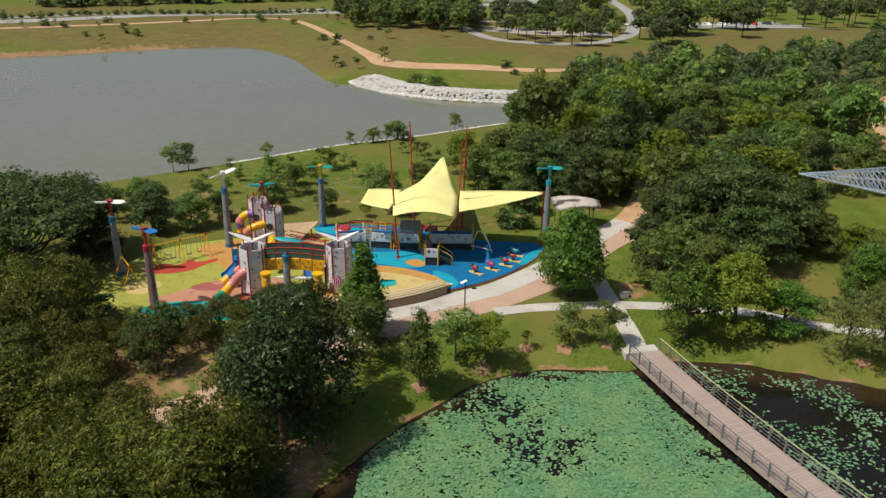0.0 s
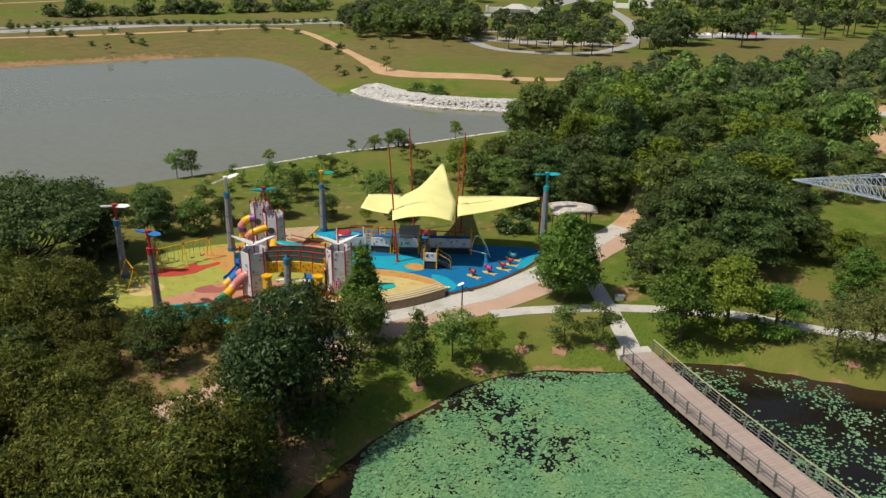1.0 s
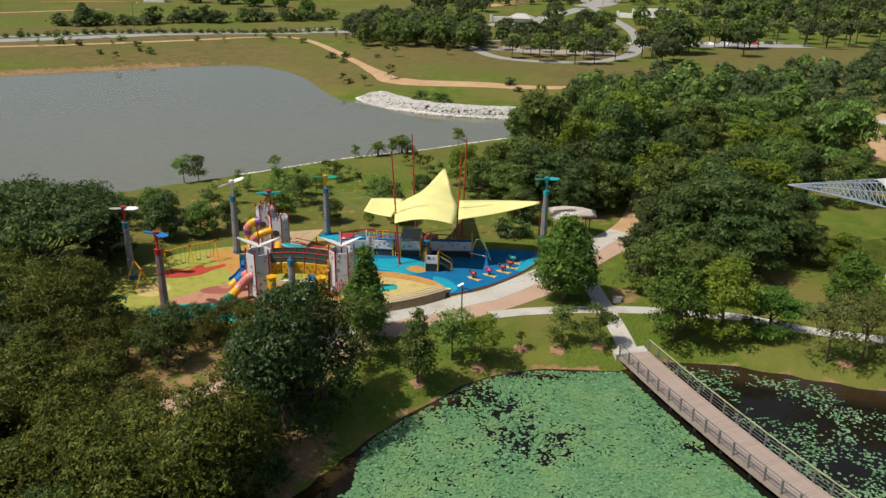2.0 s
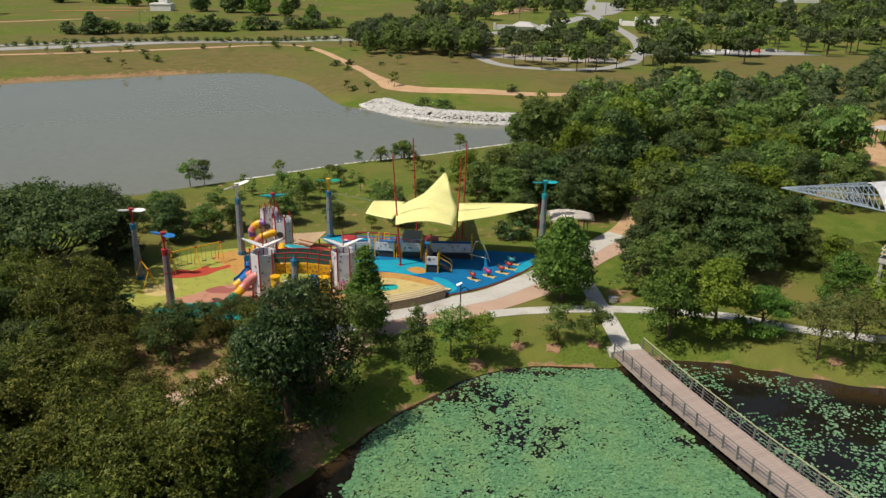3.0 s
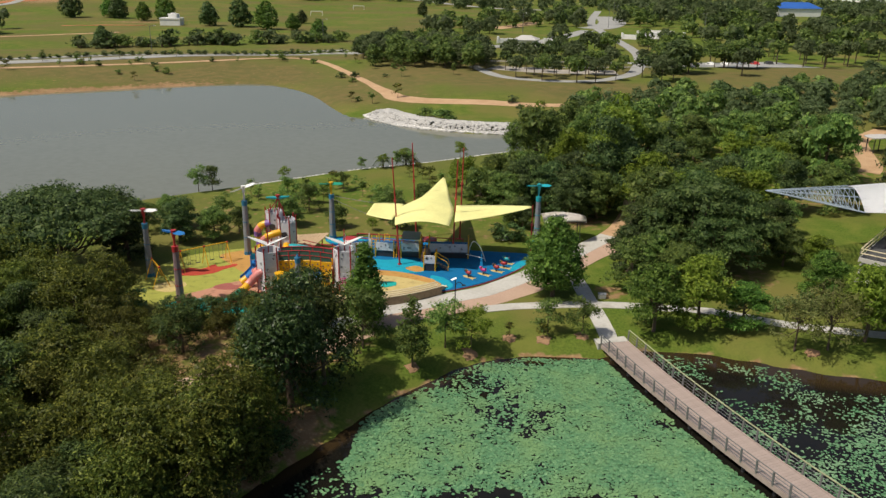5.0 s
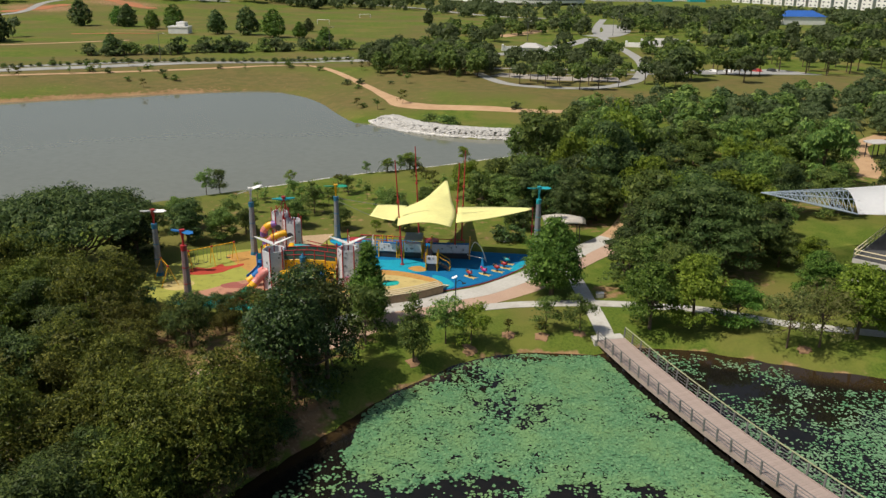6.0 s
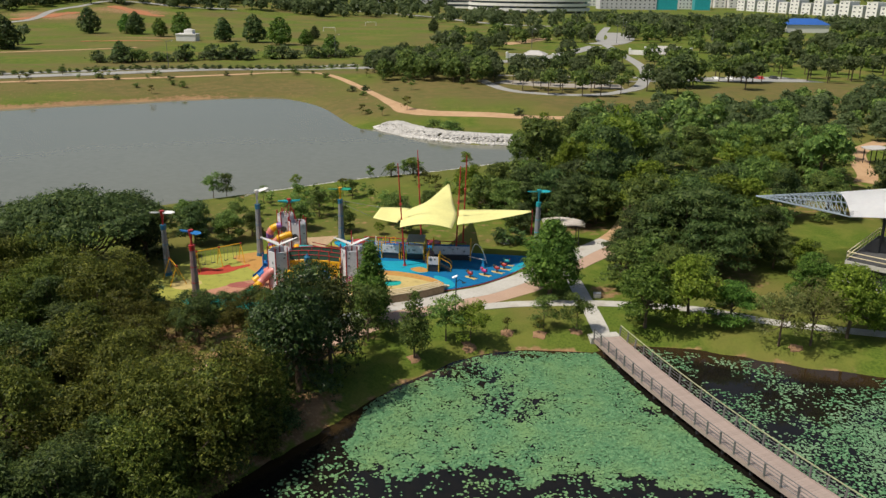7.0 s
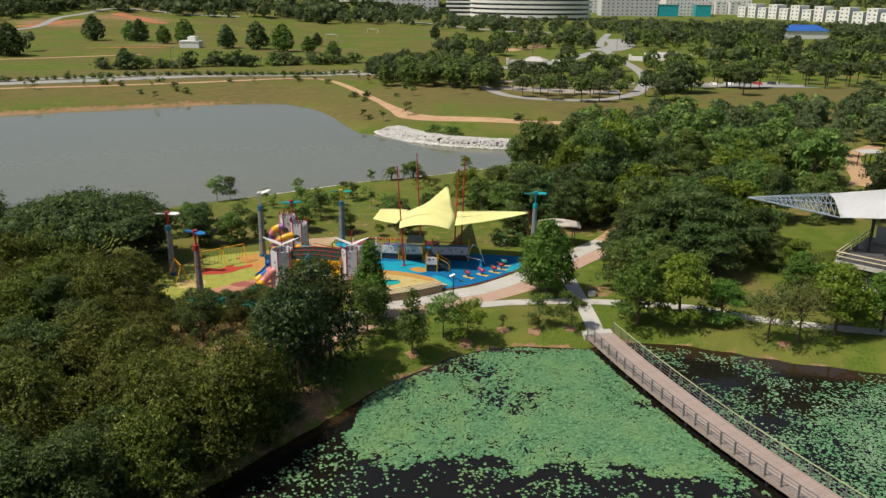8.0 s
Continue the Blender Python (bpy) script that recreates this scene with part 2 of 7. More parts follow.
RB = {k: mat("rubber_" + k, c, tuple(v * 0.85 for v in c), 0.9, 14, 0.8, 0.15, spec=0.2, dirt=tuple(v * 0.6 + 0.008 for v in c)) for k, c in {
    "lime": (0.33, 0.335, 0.068), "orange": (0.48, 0.26, 0.075), "salmon": (0.46, 0.23, 0.15), "teal": (0.015, 0.36, 0.32),
    "red": (0.42, 0.06, 0.035), "crab": (0.33, 0.11, 0.09), "blue": (0.004, 0.140, 0.33), "sky": (0.010, 0.31, 0.44), "sand": (0.54, 0.42, 0.17)}.items()}
GLASS = mat("window_glass", (0.07, 0.09, 0.11), (0.05, 0.065, 0.08), 0.08, 1, 0.1, 0.0)
ROOFB = mat("blue_roof_sheet", (0.03, 0.12, 0.42), None, 0.5, 3, 0.1, 0.05)
ROOFG = mat("grey_roof_tile", (0.50, 0.48, 0.46), None, 0.8, 3, 0.1, 0.1)
L_DARK = leaf_mat("leaf_dark", (0.044, 0.078, 0.026), (0.128, 0.178, 0.056), 0.30, 0.02, 0.4)
L_MID = leaf_mat("leaf_mid", (0.084, 0.144, 0.036), (0.212, 0.290, 0.070), 0.34, 0.015, 0.45)
L_FRESH = leaf_mat("leaf_fresh", (0.060, 0.130, 0.022), (0.165, 0.272, 0.048), 0.15, 0.015, 0.45)
L_LEAF = leaf_mat("leaf_green", (0.076, 0.124, 0.032), (0.192, 0.258, 0.060), 0.28, 0.018, 0.45)
L_DEEP = leaf_mat("leaf_deep", (0.022, 0.046, 0.013), (0.080, 0.122, 0.032), 0.1, 0.01, 0.35)
L_DEEP.node_tree.nodes["Principled BSDF"].inputs["Roughness"].default_value = 0.42
L_DEEP.node_tree.nodes["Principled BSDF"].inputs["Specular IOR Level"].default_value = 0.3
L_YEL = leaf_mat("leaf_yellowish", (0.110, 0.168, 0.019), (0.236, 0.304, 0.040), 0.14, 0.006, 0.45)
L_DRY = leaf_mat("leaf_olive", (0.052, 0.064, 0.012), (0.170, 0.170, 0.031), 0.25, 0.015, 0.35)
L_OLIVE = leaf_mat("leaf_olive_green", (0.055, 0.076, 0.013), (0.176, 0.192, 0.033), 0.3, 0.025, 0.4)
L_PALE = leaf_mat("leaf_pale_olive", (0.110, 0.125, 0.034), (0.215, 0.225, 0.075), 0.15, 0.01, 0.45)
L_NEAR = leaf_mat("leaf_near", (0.036, 0.060, 0.018), (0.112, 0.146, 0.038), 0.28, 0.02, 0.4)
L_PLATE = leaf_mat("leaf_plate", (0.049, 0.090, 0.026), (0.132, 0.188, 0.054), 0.20, 0.015, 0.4)
# Paler, bluer and more translucent leaf: distance haze put into its colour.
L_HAZED = leaf_mat("leaf_far", (0.088, 0.122, 0.050), (0.165, 0.208, 0.088), 0.3, 0.02, 0.55)


# ---------------------------------------------------------------- building helpers
def mesh_of(name, verts, faces, material, smooth=False):
    """A mesh from arrays; faces is an array of equal-sided faces, or a list of lists."""
    me = bpy.data.meshes.new(name)
    if isinstance(faces, np.ndarray):
        v = np.asarray(verts, np.float32)
        n, k = faces.shape
        me.vertices.add(len(v))
        me.vertices.foreach_set("co", v.ravel())
        me.loops.add(n * k)
        me.loops.foreach_set("vertex_index", faces.astype(np.int32).ravel())
        me.polygons.add(n)
        me.polygons.foreach_set("loop_start", np.arange(0, n * k, k, dtype=np.int32))
        me.update(calc_edges=True)
    else:
        me.from_pydata([tuple(v) for v in verts], [], faces)
    me.materials.append(material)
    if smooth:
        me.shade_smooth()
    me.update()
    return me


def data_of(name, bm, material, smooth=False):
    bmesh.ops.recalc_face_normals(bm, faces=bm.faces)
    me = bpy.data.meshes.new(name)
    bm.to_mesh(me)
    bm.free()
    me.materials.append(material)
    if smooth:
        me.shade_smooth()
    return me


def part(name, bm, material, parent, label="", smooth=False):
    """One mesh object out of a bmesh (or a mesh) under a thing or part."""
    me = bm if isinstance(bm, bpy.types.Mesh) else data_of(name, bm, material, smooth)
    ob = new(name, me)
    if parent:
        ob.parent = parent
    return tagged(ob, label)


def thing(name, label, category, at=(0, 0, 0), turn=0, group="", kind=""):
    ob = new(name)
    ob.empty_display_size = 0.3
    ob.matrix_basis = pose(*at, 0, 0, turn)
    return tagged(ob, label, category, group, kind)


def box(size, m=Matrix(), bm=None, bevel=0.0):
    bm = bm or bmesh.new()
    r = bmesh.ops.create_cube(bm, size=1.0, matrix=m @ Matrix.Diagonal((*size, 1)))
    if bevel:
        bmesh.ops.bevel(bm, geom=list({e for v in r["verts"] for e in v.link_edges}), offset=bevel, segments=1, affect="EDGES")
    return bm


def rod(p, q, r, r2=None, n=8, bm=None):
    bm = bm or bmesh.new()
    p, q = Vector(p), Vector(q)
    d = q - p
    m = Matrix.Translation((p + q) / 2) @ d.to_track_quat("Z", "Y").to_matrix().to_4x4()
    bmesh.ops.create_cone(bm, cap_ends=True, segments=n, radius1=r, radius2=r if r2 is None else r2, depth=d.length, matrix=m)
    return bm


def prism(poly, z0, z1, bm=None, top_in=0.0):
    """An upright slab over a closed outline; z0 and z1 may be functions of x, y."""
    bm = bm or bmesh.new()
    f0 = z0 if callable(z0) else (lambda x, y: z0)
    f1 = z1 if callable(z1) else (lambda x, y: z1)
    a = [bm.verts.new((x, y, f0(x, y))) for x, y in poly]
    b = [bm.verts.new((x, y, f1(x, y))) for x, y in poly]
    n = len(poly)
    bm.faces.new(b)
    bm.faces.new(a[::-1])
    for i in range(n):
        bm.faces.new((a[i], a[(i + 1) % n], b[(i + 1) % n], b[i]))
    return bm


def spline(pts, per=6, closed=False):
    """A smooth curve through the points."""
    p = [Vector(q) for q in pts]
    n, out = len(p), []
    for i in range(n if closed else n - 1):
        a, b, c, d = (p[(i + k) % n] if closed else p[min(max(i + k, 0), n - 1)] for k in (-1, 0, 1, 2))
        for s in range(per):
            t = s / per
            out.append(0.5 * (2 * b + (c - a) * t + (2 * a - 5 * b + 4 * c - d) * t * t + (3 * b - a - 3 * c + d) * t ** 3))
    if not closed:
        out.append(p[-1])
    return out


def tube(path, r, n=10, bm=None):
    """A round pipe along a path."""
    bm = bm or bmesh.new()
    pts = [Vector(q) for q in path]
    rings, up = [], Vector((0, 0, 1))
    for i, p in enumerate(pts):
        d = (pts[min(i + 1, len(pts) - 1)] - pts[max(i - 1, 0)]).normalized()
        s = d.cross(up)
        s = s.normalized() if s.length > 1e-3 else Vector((1, 0, 0))
        u = s.cross(d).normalized()
        rr = r(i / (len(pts) - 1)) if callable(r) else r
        rings.append([bm.verts.new(p + rr * (math.cos(k * math.tau / n) * s + math.sin(k * math.tau / n) * u)) for k in range(n)])
    for a, b in zip(rings, rings[1:]):
        for k in range(n):
            bm.faces.new((a[k], a[(k + 1) % n], b[(k + 1) % n], b[k]))
    bm.faces.new(rings[0][::-1])
    bm.faces.new(rings[-1])
    return bm


def ribbon(line, width, z0, z1, per=8):
    """A strip of even width along a line of x, y points, as a closed outline slab."""
    c = [v.to_2d() for v in spline([(x, y, 0) for x, y in line], per)]
    bm = bmesh.new()
    rows = []
    for i, p in enumerate(c):
        d = (c[min(i + 1, len(c) - 1)] - c[max(i - 1, 0)]).normalized()
        s = Vector((-d.y, d.x))
        w = width(i / (len(c) - 1)) if callable(width) else width
        l, r = p + s * w / 2, p - s * w / 2
        rows.append([bm.verts.new((v.x, v.y, z(v.x, v.y) if callable(z) else z)) for v in (l, r) for z in (z0, z1)])
    for a, b in zip(rows, rows[1:]):
        for i, j in ((1, 3), (3, 2), (2, 0), (0, 1)):
            bm.faces.new((a[i], a[j], b[j], b[i]))
    bm.faces.new([rows[0][i] for i in (0, 1, 3, 2)])
    bm.faces.new([rows[-1][i] for i in (2, 3, 1, 0)])
    return bm


# ---------------------------------------------------------------- the land
POND_LINE = [v.to_2d() for v in spline([(x, y, 0) for x, y in (
    (-30, 8), (-19, 22), (-14.4, 30), (-11.3, 35), (-8.6, 39.4), (-6.5, 43.2), (-4.7, 45.9), (-2.3, 48.6), (0.0, 51.6), (3.4, 53.8),
    (6.1, 54.7), (9.8, 54.9), (13.2, 55.3), (16.5, 56.8), (20.5, 57.2), (25.5, 56.3), (32.3, 54.4), (41, 53), (60, 50), (80, 30), (50, 0), (0, -12))], 4, True)]
LAKE_LINE = [v.to_2d() for v in spline([(x, y, 0) for x, y in (
    (-67.5, 84.7), (-58, 90.6), (-50.4, 96.6), (-41.7, 103.2), (-33.7, 109.2), (-22.3, 118.4), (-11.0, 125.0), (-1.0, 132.3), (6, 137), (14, 143), (13, 152), (5.2, 152),
    (-6.3, 152.1), (-17.9, 157.3), (-25, 164.7), (-32, 166.4), (-38.3, 176.7), (-46.4, 192.2), (-55.8, 204.0), (-67.8, 210.6), (-85.3, 203.8), (-101.1, 194.7), (-115.9, 186.2),
    (-129.3, 177.3), (-150, 163), (-205, 120), (-190, 80), (-140, 62), (-90, 70))], 4, True)]
WATER_Z = -0.9


def inside_distance(poly, x, y):
    """Distance to the outline, negative inside; x and y are numbers or arrays."""
    px, py = np.array([p.x for p in poly]), np.array([p.y for p in poly])
    if np.ndim(x) == 0:
        ax, ay, bx, by = np.roll(px, 1), np.roll(py, 1), px, py
        dx, dy = bx - ax, by - ay
        t = np.clip(((x - ax) * dx + (y - ay) * dy) / (dx * dx + dy * dy + 1e-9), 0, 1)
        near = np.hypot(x - ax - t * dx, y - ay - t * dy).min()
        cross = ((ay > y) != (by > y)) & (x < dx * (y - ay) / (dy + 1e-12) + ax)
        return -near if cross.sum() % 2 else near
    best = np.full(x.shape, 1e9)
    inner = np.zeros(x.shape, bool)
    for i in range(len(px)):
        ax, ay, bx, by = px[i - 1], py[i - 1], px[i], py[i]
        dx, dy = bx - ax, by - ay
        t = np.clip(((x - ax) * dx + (y - ay) * dy) / (dx * dx + dy * dy + 1e-9), 0, 1)
        best = np.minimum(best, np.hypot(x - ax - t * dx, y - ay - t * dy))
        cross = ((ay > y) != (by > y)) & (x < (bx - ax) * (y - ay) / (by - ay + 1e-12) + ax)
        inner ^= cross
    return np.where(inner, -best, best)


def smooth01(v):
    v = np.clip(v, 0, 1)
    return v * v * (3 - 2 * v)


def land(x, y):
    """Height of the ground and how bare it is, for arrays of x and y."""
    dp, dl = inside_distance(POND_LINE, x, y), inside_distance(LAKE_LINE, x, y)
    z = np.zeros(np.shape(x))
    far_side = smooth01((y - 0.35 * (x + 60) - 145) / 20)
    for d, w in ((dp, 2.2), (dl, 3.0)):
        z += -0.9 * (1 - smooth01(d / w)) - 0.9 * smooth01(-d / 3)
    z += far_side * 2.2 * smooth01(dl / 40) * smooth01((260 - y) / 40 + 0.5) * (dl > 0)
    z += 26 * smooth01((y - 400 - 0.4 * (x + 250)) / 500) * smooth01((-100 - x) / 250)
    soil = 0.85 * far_side * (1 - smooth01((dl - 1.0) / 2.4)) * smooth01((dl + 2) / 2) * smooth01((-62 - x) / 30)
    soil = np.maximum(soil, 0.27 * far_side * (1 - smooth01((dl - 20) / 30)))
    soil = np.maximum(soil, 0.62 * (1 - smooth01(np.abs(dp - 0.1) / 0.55)))
    grove = smooth01((-9 - x + (y - 44) * 0.45) / 5) * smooth01((60 - y) / 5) * smooth01((x + 48) / 8)
    soil = np.maximum(soil, 0.50 * grove * smooth01((x + 33) / 5))
    wood = smooth01((x - 14 - 0.02 * y) / 10) * smooth01((y - 66) / 8) * smooth01((160 - y) / 20)
    soil = np.maximum(soil, 0.40 * wood * smooth01(1 - (x - 33) / 5 * smooth01((102 - y) / 4)))
    soil = np.maximum(soil, 0.62 * np.exp(-((x - 15.4) / 2.2) ** 2 - ((y - 68.6) / 3.2) ** 2))
    soil = np.maximum(soil, 0.62 * np.exp(-((x - 14) / 6) ** 2 - ((y - 93) / 5) ** 2))
    lawn = smooth01((y - 79) / 5) * (1 - smooth01((y - 104) / 12)) * smooth01((x + 44) / 6) * (1 - smooth01((x - 6) / 6))
    soil = np.maximum(soil, 0.33 * lawn)
    bank = smooth01((-6.5 - x + (y - 42) * 0.5) / 3) * smooth01((45 - y) / 4) * (1 - smooth01((dp - 4.5) / 3))
    soil = np.maximum(soil, 0.75 * bank)
    soil = np.maximum(soil, 0.9 * np.exp(-((x + 312) / 34) ** 2 - ((y - 512) / 22) ** 2))
    soil = np.maximum(soil, 0.75 * np.exp(-((x + 283) / 45) ** 2 - ((y - 562) / 22) ** 2))
    soil = np.maximum(soil, 0.6 * np.exp(-((x + 190) / 40) ** 2 - ((y - 400) / 12) ** 2))
    return z, soil


def height(x, y):
    return float(land(float(x), float(y))[0])


def lines(*spans):
    out = []
    for a, b, s in spans:
        out += list(np.arange(a, b, s))
    return np.array(out + [spans[-1][1]])


gx = lines((-4500, -500, 500), (-500, -200, 20), (-200, -60, 5), (-60, 60, 1.0), (60, 84, 2), (84, 180, 6), (180, 500, 20), (500, 4500, 500))
gy = lines((-600, -20, 58), (-20, 20, 2), (20, 136, 1.0), (136, 270, 2.5), (270, 600, 12), (600, 1200, 60), (1200, 4800, 600))
X, Y = np.meshgrid(gx, gy)
Z, S = land(X.ravel(), Y.ravel())
idx = np.arange(X.size).reshape(X.shape)
quads = np.stack([idx[:-1, :-1], idx[:-1, 1:], idx[1:, 1:], idx[1:, :-1]], -1).reshape(-1, 4)
me = mesh_of("ground", np.stack([X.ravel(), Y.ravel(), Z], 1), quads, TURF, True)
DRY = 0.60 * smooth01((Y.ravel() - 150) / 40) - 0.16 * smooth01((Y.ravel() - 262) / 20) - 0.3 * smooth01(X.ravel() / 40) * smooth01((Y.ravel() - 230) / 60)
DRY = DRY + 0.38 * smooth01((Y.ravel() - 79) / 6) * (1 - smooth01((Y.ravel() - 138) / 10)) * smooth01((60 + X.ravel()) / 5) * (1 - smooth01((X.ravel() - 2) / 6))
me.attributes.new("dry", "FLOAT", "POINT").data.foreach_set("value", DRY.astype(np.float32))
attr = me.attributes.new("soil", "FLOAT", "POINT")
attr.data.foreach_set("value", S.astype(np.float32))
tagged(new("ground", me), "mown turf with dry and bare soil patches", "ground", kind="structure")


def water(name, poly, material, label):
    bm = bmesh.new()
    bm.faces.new([bm.verts.new((p.x, p.y, WATER_Z)) for p in poly])
    bmesh.ops.triangulate(bm, faces=bm.faces)
    ob = new(name, data_of(name, bm, material))
    return tagged(ob, label, "water", kind="structure")


def grown(poly, d):
    """The outline moved outwards by d."""
    n, out = len(poly), []
    area = sum(poly[i - 1].x * poly[i].y - poly[i].x * poly[i - 1].y for i in range(n))
    sgn = 1 if area > 0 else -1
    for i in range(n):
        t = (poly[(i + 1) % n] - poly[i - 1]).normalized()
        out.append(poly[i] + sgn * d * Vector((t.y, -t.x)))
    return out


gx, gy = np.arange(-36, 86, 1.0), np.arange(-18, 62, 1.0)
X, Y = np.meshgrid(gx, gy)
D = inside_distance(POND_LINE, X.ravel(), Y.ravel())
idx = np.arange(X.size).reshape(X.shape)
quads = np.stack([idx[:-1, :-1], idx[:-1, 1:], idx[1:, 1:], idx[1:, :-1]], -1).reshape(-1, 4)
quads = quads[(D[quads] < 3.0).any(1)]
me = mesh_of("pond_water", np.stack([X.ravel(), Y.ravel(), np.full(X.size, WATER_Z)], 1), quads, POND)
me.attributes.new("shallow", "FLOAT", "POINT").data.foreach_set("value", (1 - smooth01((-D - 0.3) / (1.6 + 2.6 * smooth01((X.ravel() - 13) / 6)))).astype(np.float32))
tagged(new("pond_water", me), "still dark pond water, muddy brown along the shore", "water", kind="structure")
water("lake_water", grown(LAKE_LINE, 1.0), LAKE, "calm grey-green murky lake water")


def strip(name, line, width, material, label, lift=0.03, thick=0.25, category="path", per=8):
    bm = ribbon(line, width, lambda x, y: height(x, y) + lift - thick, lambda x, y: height(x, y) + lift, per)
    return tagged(new(name, data_of(name, bm, material)), label, category, kind="structure")


TRACK = [(-40, 31), (-29, 40), (-21.5, 47.5), (-14, 54.5), (-7.6, 61.4)]
PROM = [(-13.4, 55.2), (-10.6, 58.4), (-7.6, 61.4), (-4.2, 63.2), (-0.6, 65.6), (2.2, 67.4), (5.6, 71.0), (7.4, 73.2), (10.6, 77.4), (14, 82.6), (17.2, 87.0)]
strip("promenade", PROM, 2.5, CONC, "pale concrete promenade beside the playground", 0.04)
BAND = [(-39, 28.5), (-27.4, 38), (-19.8, 45.5), (-12.6, 52.4), (-6.9, 58.6), (-4.0, 60.9), (1.2, 63.9), (6.5, 68.4), (8.2, 70.8), (11.4, 75.2), (14.8, 80.0), (18.6, 84.6), (22.0, 91)]
strip("brick_band", BAND, lambda t: 2.6 + 2.2 * max(0, 1 - t / 0.34), PINK, "reddish brick paving along the promenade", 0.03, category="paving")
strip("lawn_path", [(2.2, 62.7), (6, 63.9), (11.8, 64.9), (16.5, 65.2), (20.5, 65.0), (25.4, 64.6), (30.7, 62.6), (36, 61.5), (45, 60.5), (62, 60)], 1.5, CONC, "narrow pale concrete path across the lawn", 0.05)
strip("bridge_path", [(14.1, 57.2), (13.6, 61.4), (12.9, 66), (12.2, 70.5), (11.4, 74.6)], 1.7, CONC, "pale concrete path to the footbridge", 0.06)
strip("shore_track", [(-190, 178), (-148, 205.7), (-120.4, 219.5), (-90.6, 236), (-67.6, 247.7), (-54, 238), (-38, 212), (-28, 192.5), (-20.4, 181), (2, 178), (21, 180.5), (40, 184)],
      lambda t: 2.2 + 3.5 * max(0, 1 - abs(t - 0.72) / 0.14), DIRT, "sandy laterite track along the lake", 0.06, 0.4)
strip("lake_road", [(-330, 110), (-210, 180), (-154, 215.5), (-126.5, 231.5), (-97, 252), (-70.5, 273), (-55, 282), (-30, 298), (10, 330), (40, 400)], 7.5, ROADM, "two-lane road behind the lake", 0.08, 0.4, "road")
strip("park_drive", [(-8, 236), (0, 216), (10, 209), (23, 208.5), (33, 217), (41, 236), (50, 300), (47, 380), (46, 452), (60, 560)], lambda t: 3.2 + 1.4 * t, ROADM, "curving grey park drive", 0.08, 0.4, "road")
strip("car_park", [(-4, 244), (22, 250), (60, 259), (98, 270)], 26, ROADM, "grey paved car park", 0.1, 0.4, "road")
strip("hill_road", [(-330, 440), (-311, 482), (-324, 535), (-321, 567), (-318, 603), (-290, 612), (-262, 608), (-225, 628)], 5, ROADM, "pale road over the hill", 0.15, 0.6, "road")
strip("field_track", [(-262, 262), (-230, 300), (-200, 322), (-172, 345)], 3, DIRT, "bare earth track through the field", 0.08, 0.4)
strip("forecourt", [(-2, 234), (14, 228), (34, 228)], 9, FORE, "brownish grey paved forecourt inside the drive", 0.07, 0.4, "road")
strip("far_carriageway", [(-216, 190), (-159, 223), (-131, 239.5), (-102, 259.5), (-75, 281), (-58, 292)], 4.2, ROADM, "second carriageway behind the planted median", 0.08, 0.4, "road")
strip("brick_court", [(82, 261), (89, 268), (97, 277)], 12, PINK, "reddish paved court beside the car park", 0.12, 0.4, "paving")
strip("entrance_court", [(64, 362), (71, 384), (77, 408)], 12, CONC, "pale paved court by the park entrance", 0.1, 0.4, "paving")
strip("estate_road", [(-150, 720), (-110, 706), (-70, 660), (-40, 610), (-6, 570), (40, 560)], 6, ROADM, "pale road past the far field", 0.15, 0.5, "road")
strip("field_bank", [(-6, 402), (4, 420), (16, 447)], 9, DIRT, "bare brown bank at the edge of the field", 0.08, 0.4, "bare earth")
strip("park_entrance", [(42, 412), (50, 424), (58, 455), (60, 505)], 15, ROADM, "wide grey paved entrance of the park", 0.1, 0.4, "road")
for line, wide in (([(-322, 484), (-314, 500), (-310, 522), (-306, 538)], 11), ([(-304, 580), (-282, 566), (-262, 550), (-248, 546)], 12), ([(-214, 372), (-196, 380), (-176, 383)], 4)):
    strip("red_earth", line, lambda t: wide * (0.35 + 0.65 * math.sin(math.pi * min(1, t * 0.9 + 0.1)) + 0.2 * math.sin(17 * t)), REDSOIL, "bare red earth scar on the grass slope", 0.12, 0.5, "bare earth")
strip("wood_track", [(17.0, 86.8), (18.6, 90), (20.2, 95), (21.6, 101), (22.4, 106)], lambda t: 2.6 - 0.8 * t, DIRT, "trodden brown earth track into the wood", 0.03, 0.3)
strip("wood_path", [(64, 125), (66.5, 130), (69, 140), (73, 152), (82, 163)], 3.4, DIRT, "bare earth path in the wood", 0.05, 0.3)


# ---------------------------------------------------------------- footbridge
BR = [Vector(v) for v in spline([(14.45, 56.6, 0), (17.6, 49.2, 0), (21.9, 40.4, 0), (26.4, 32.6, 0), (31.5, 25, 0), (38, 17, 0)], 14)]


def along(line, step):
    """Points and headings at even steps along a line."""
    out, left = [], 0.0
    for a, b in zip(line, line[1:]):
        d = b - a
        while left <= d.length:
            out.append((a + d.normalized() * left, d.normalized()))
            left += step
        left -= d.length
    return out


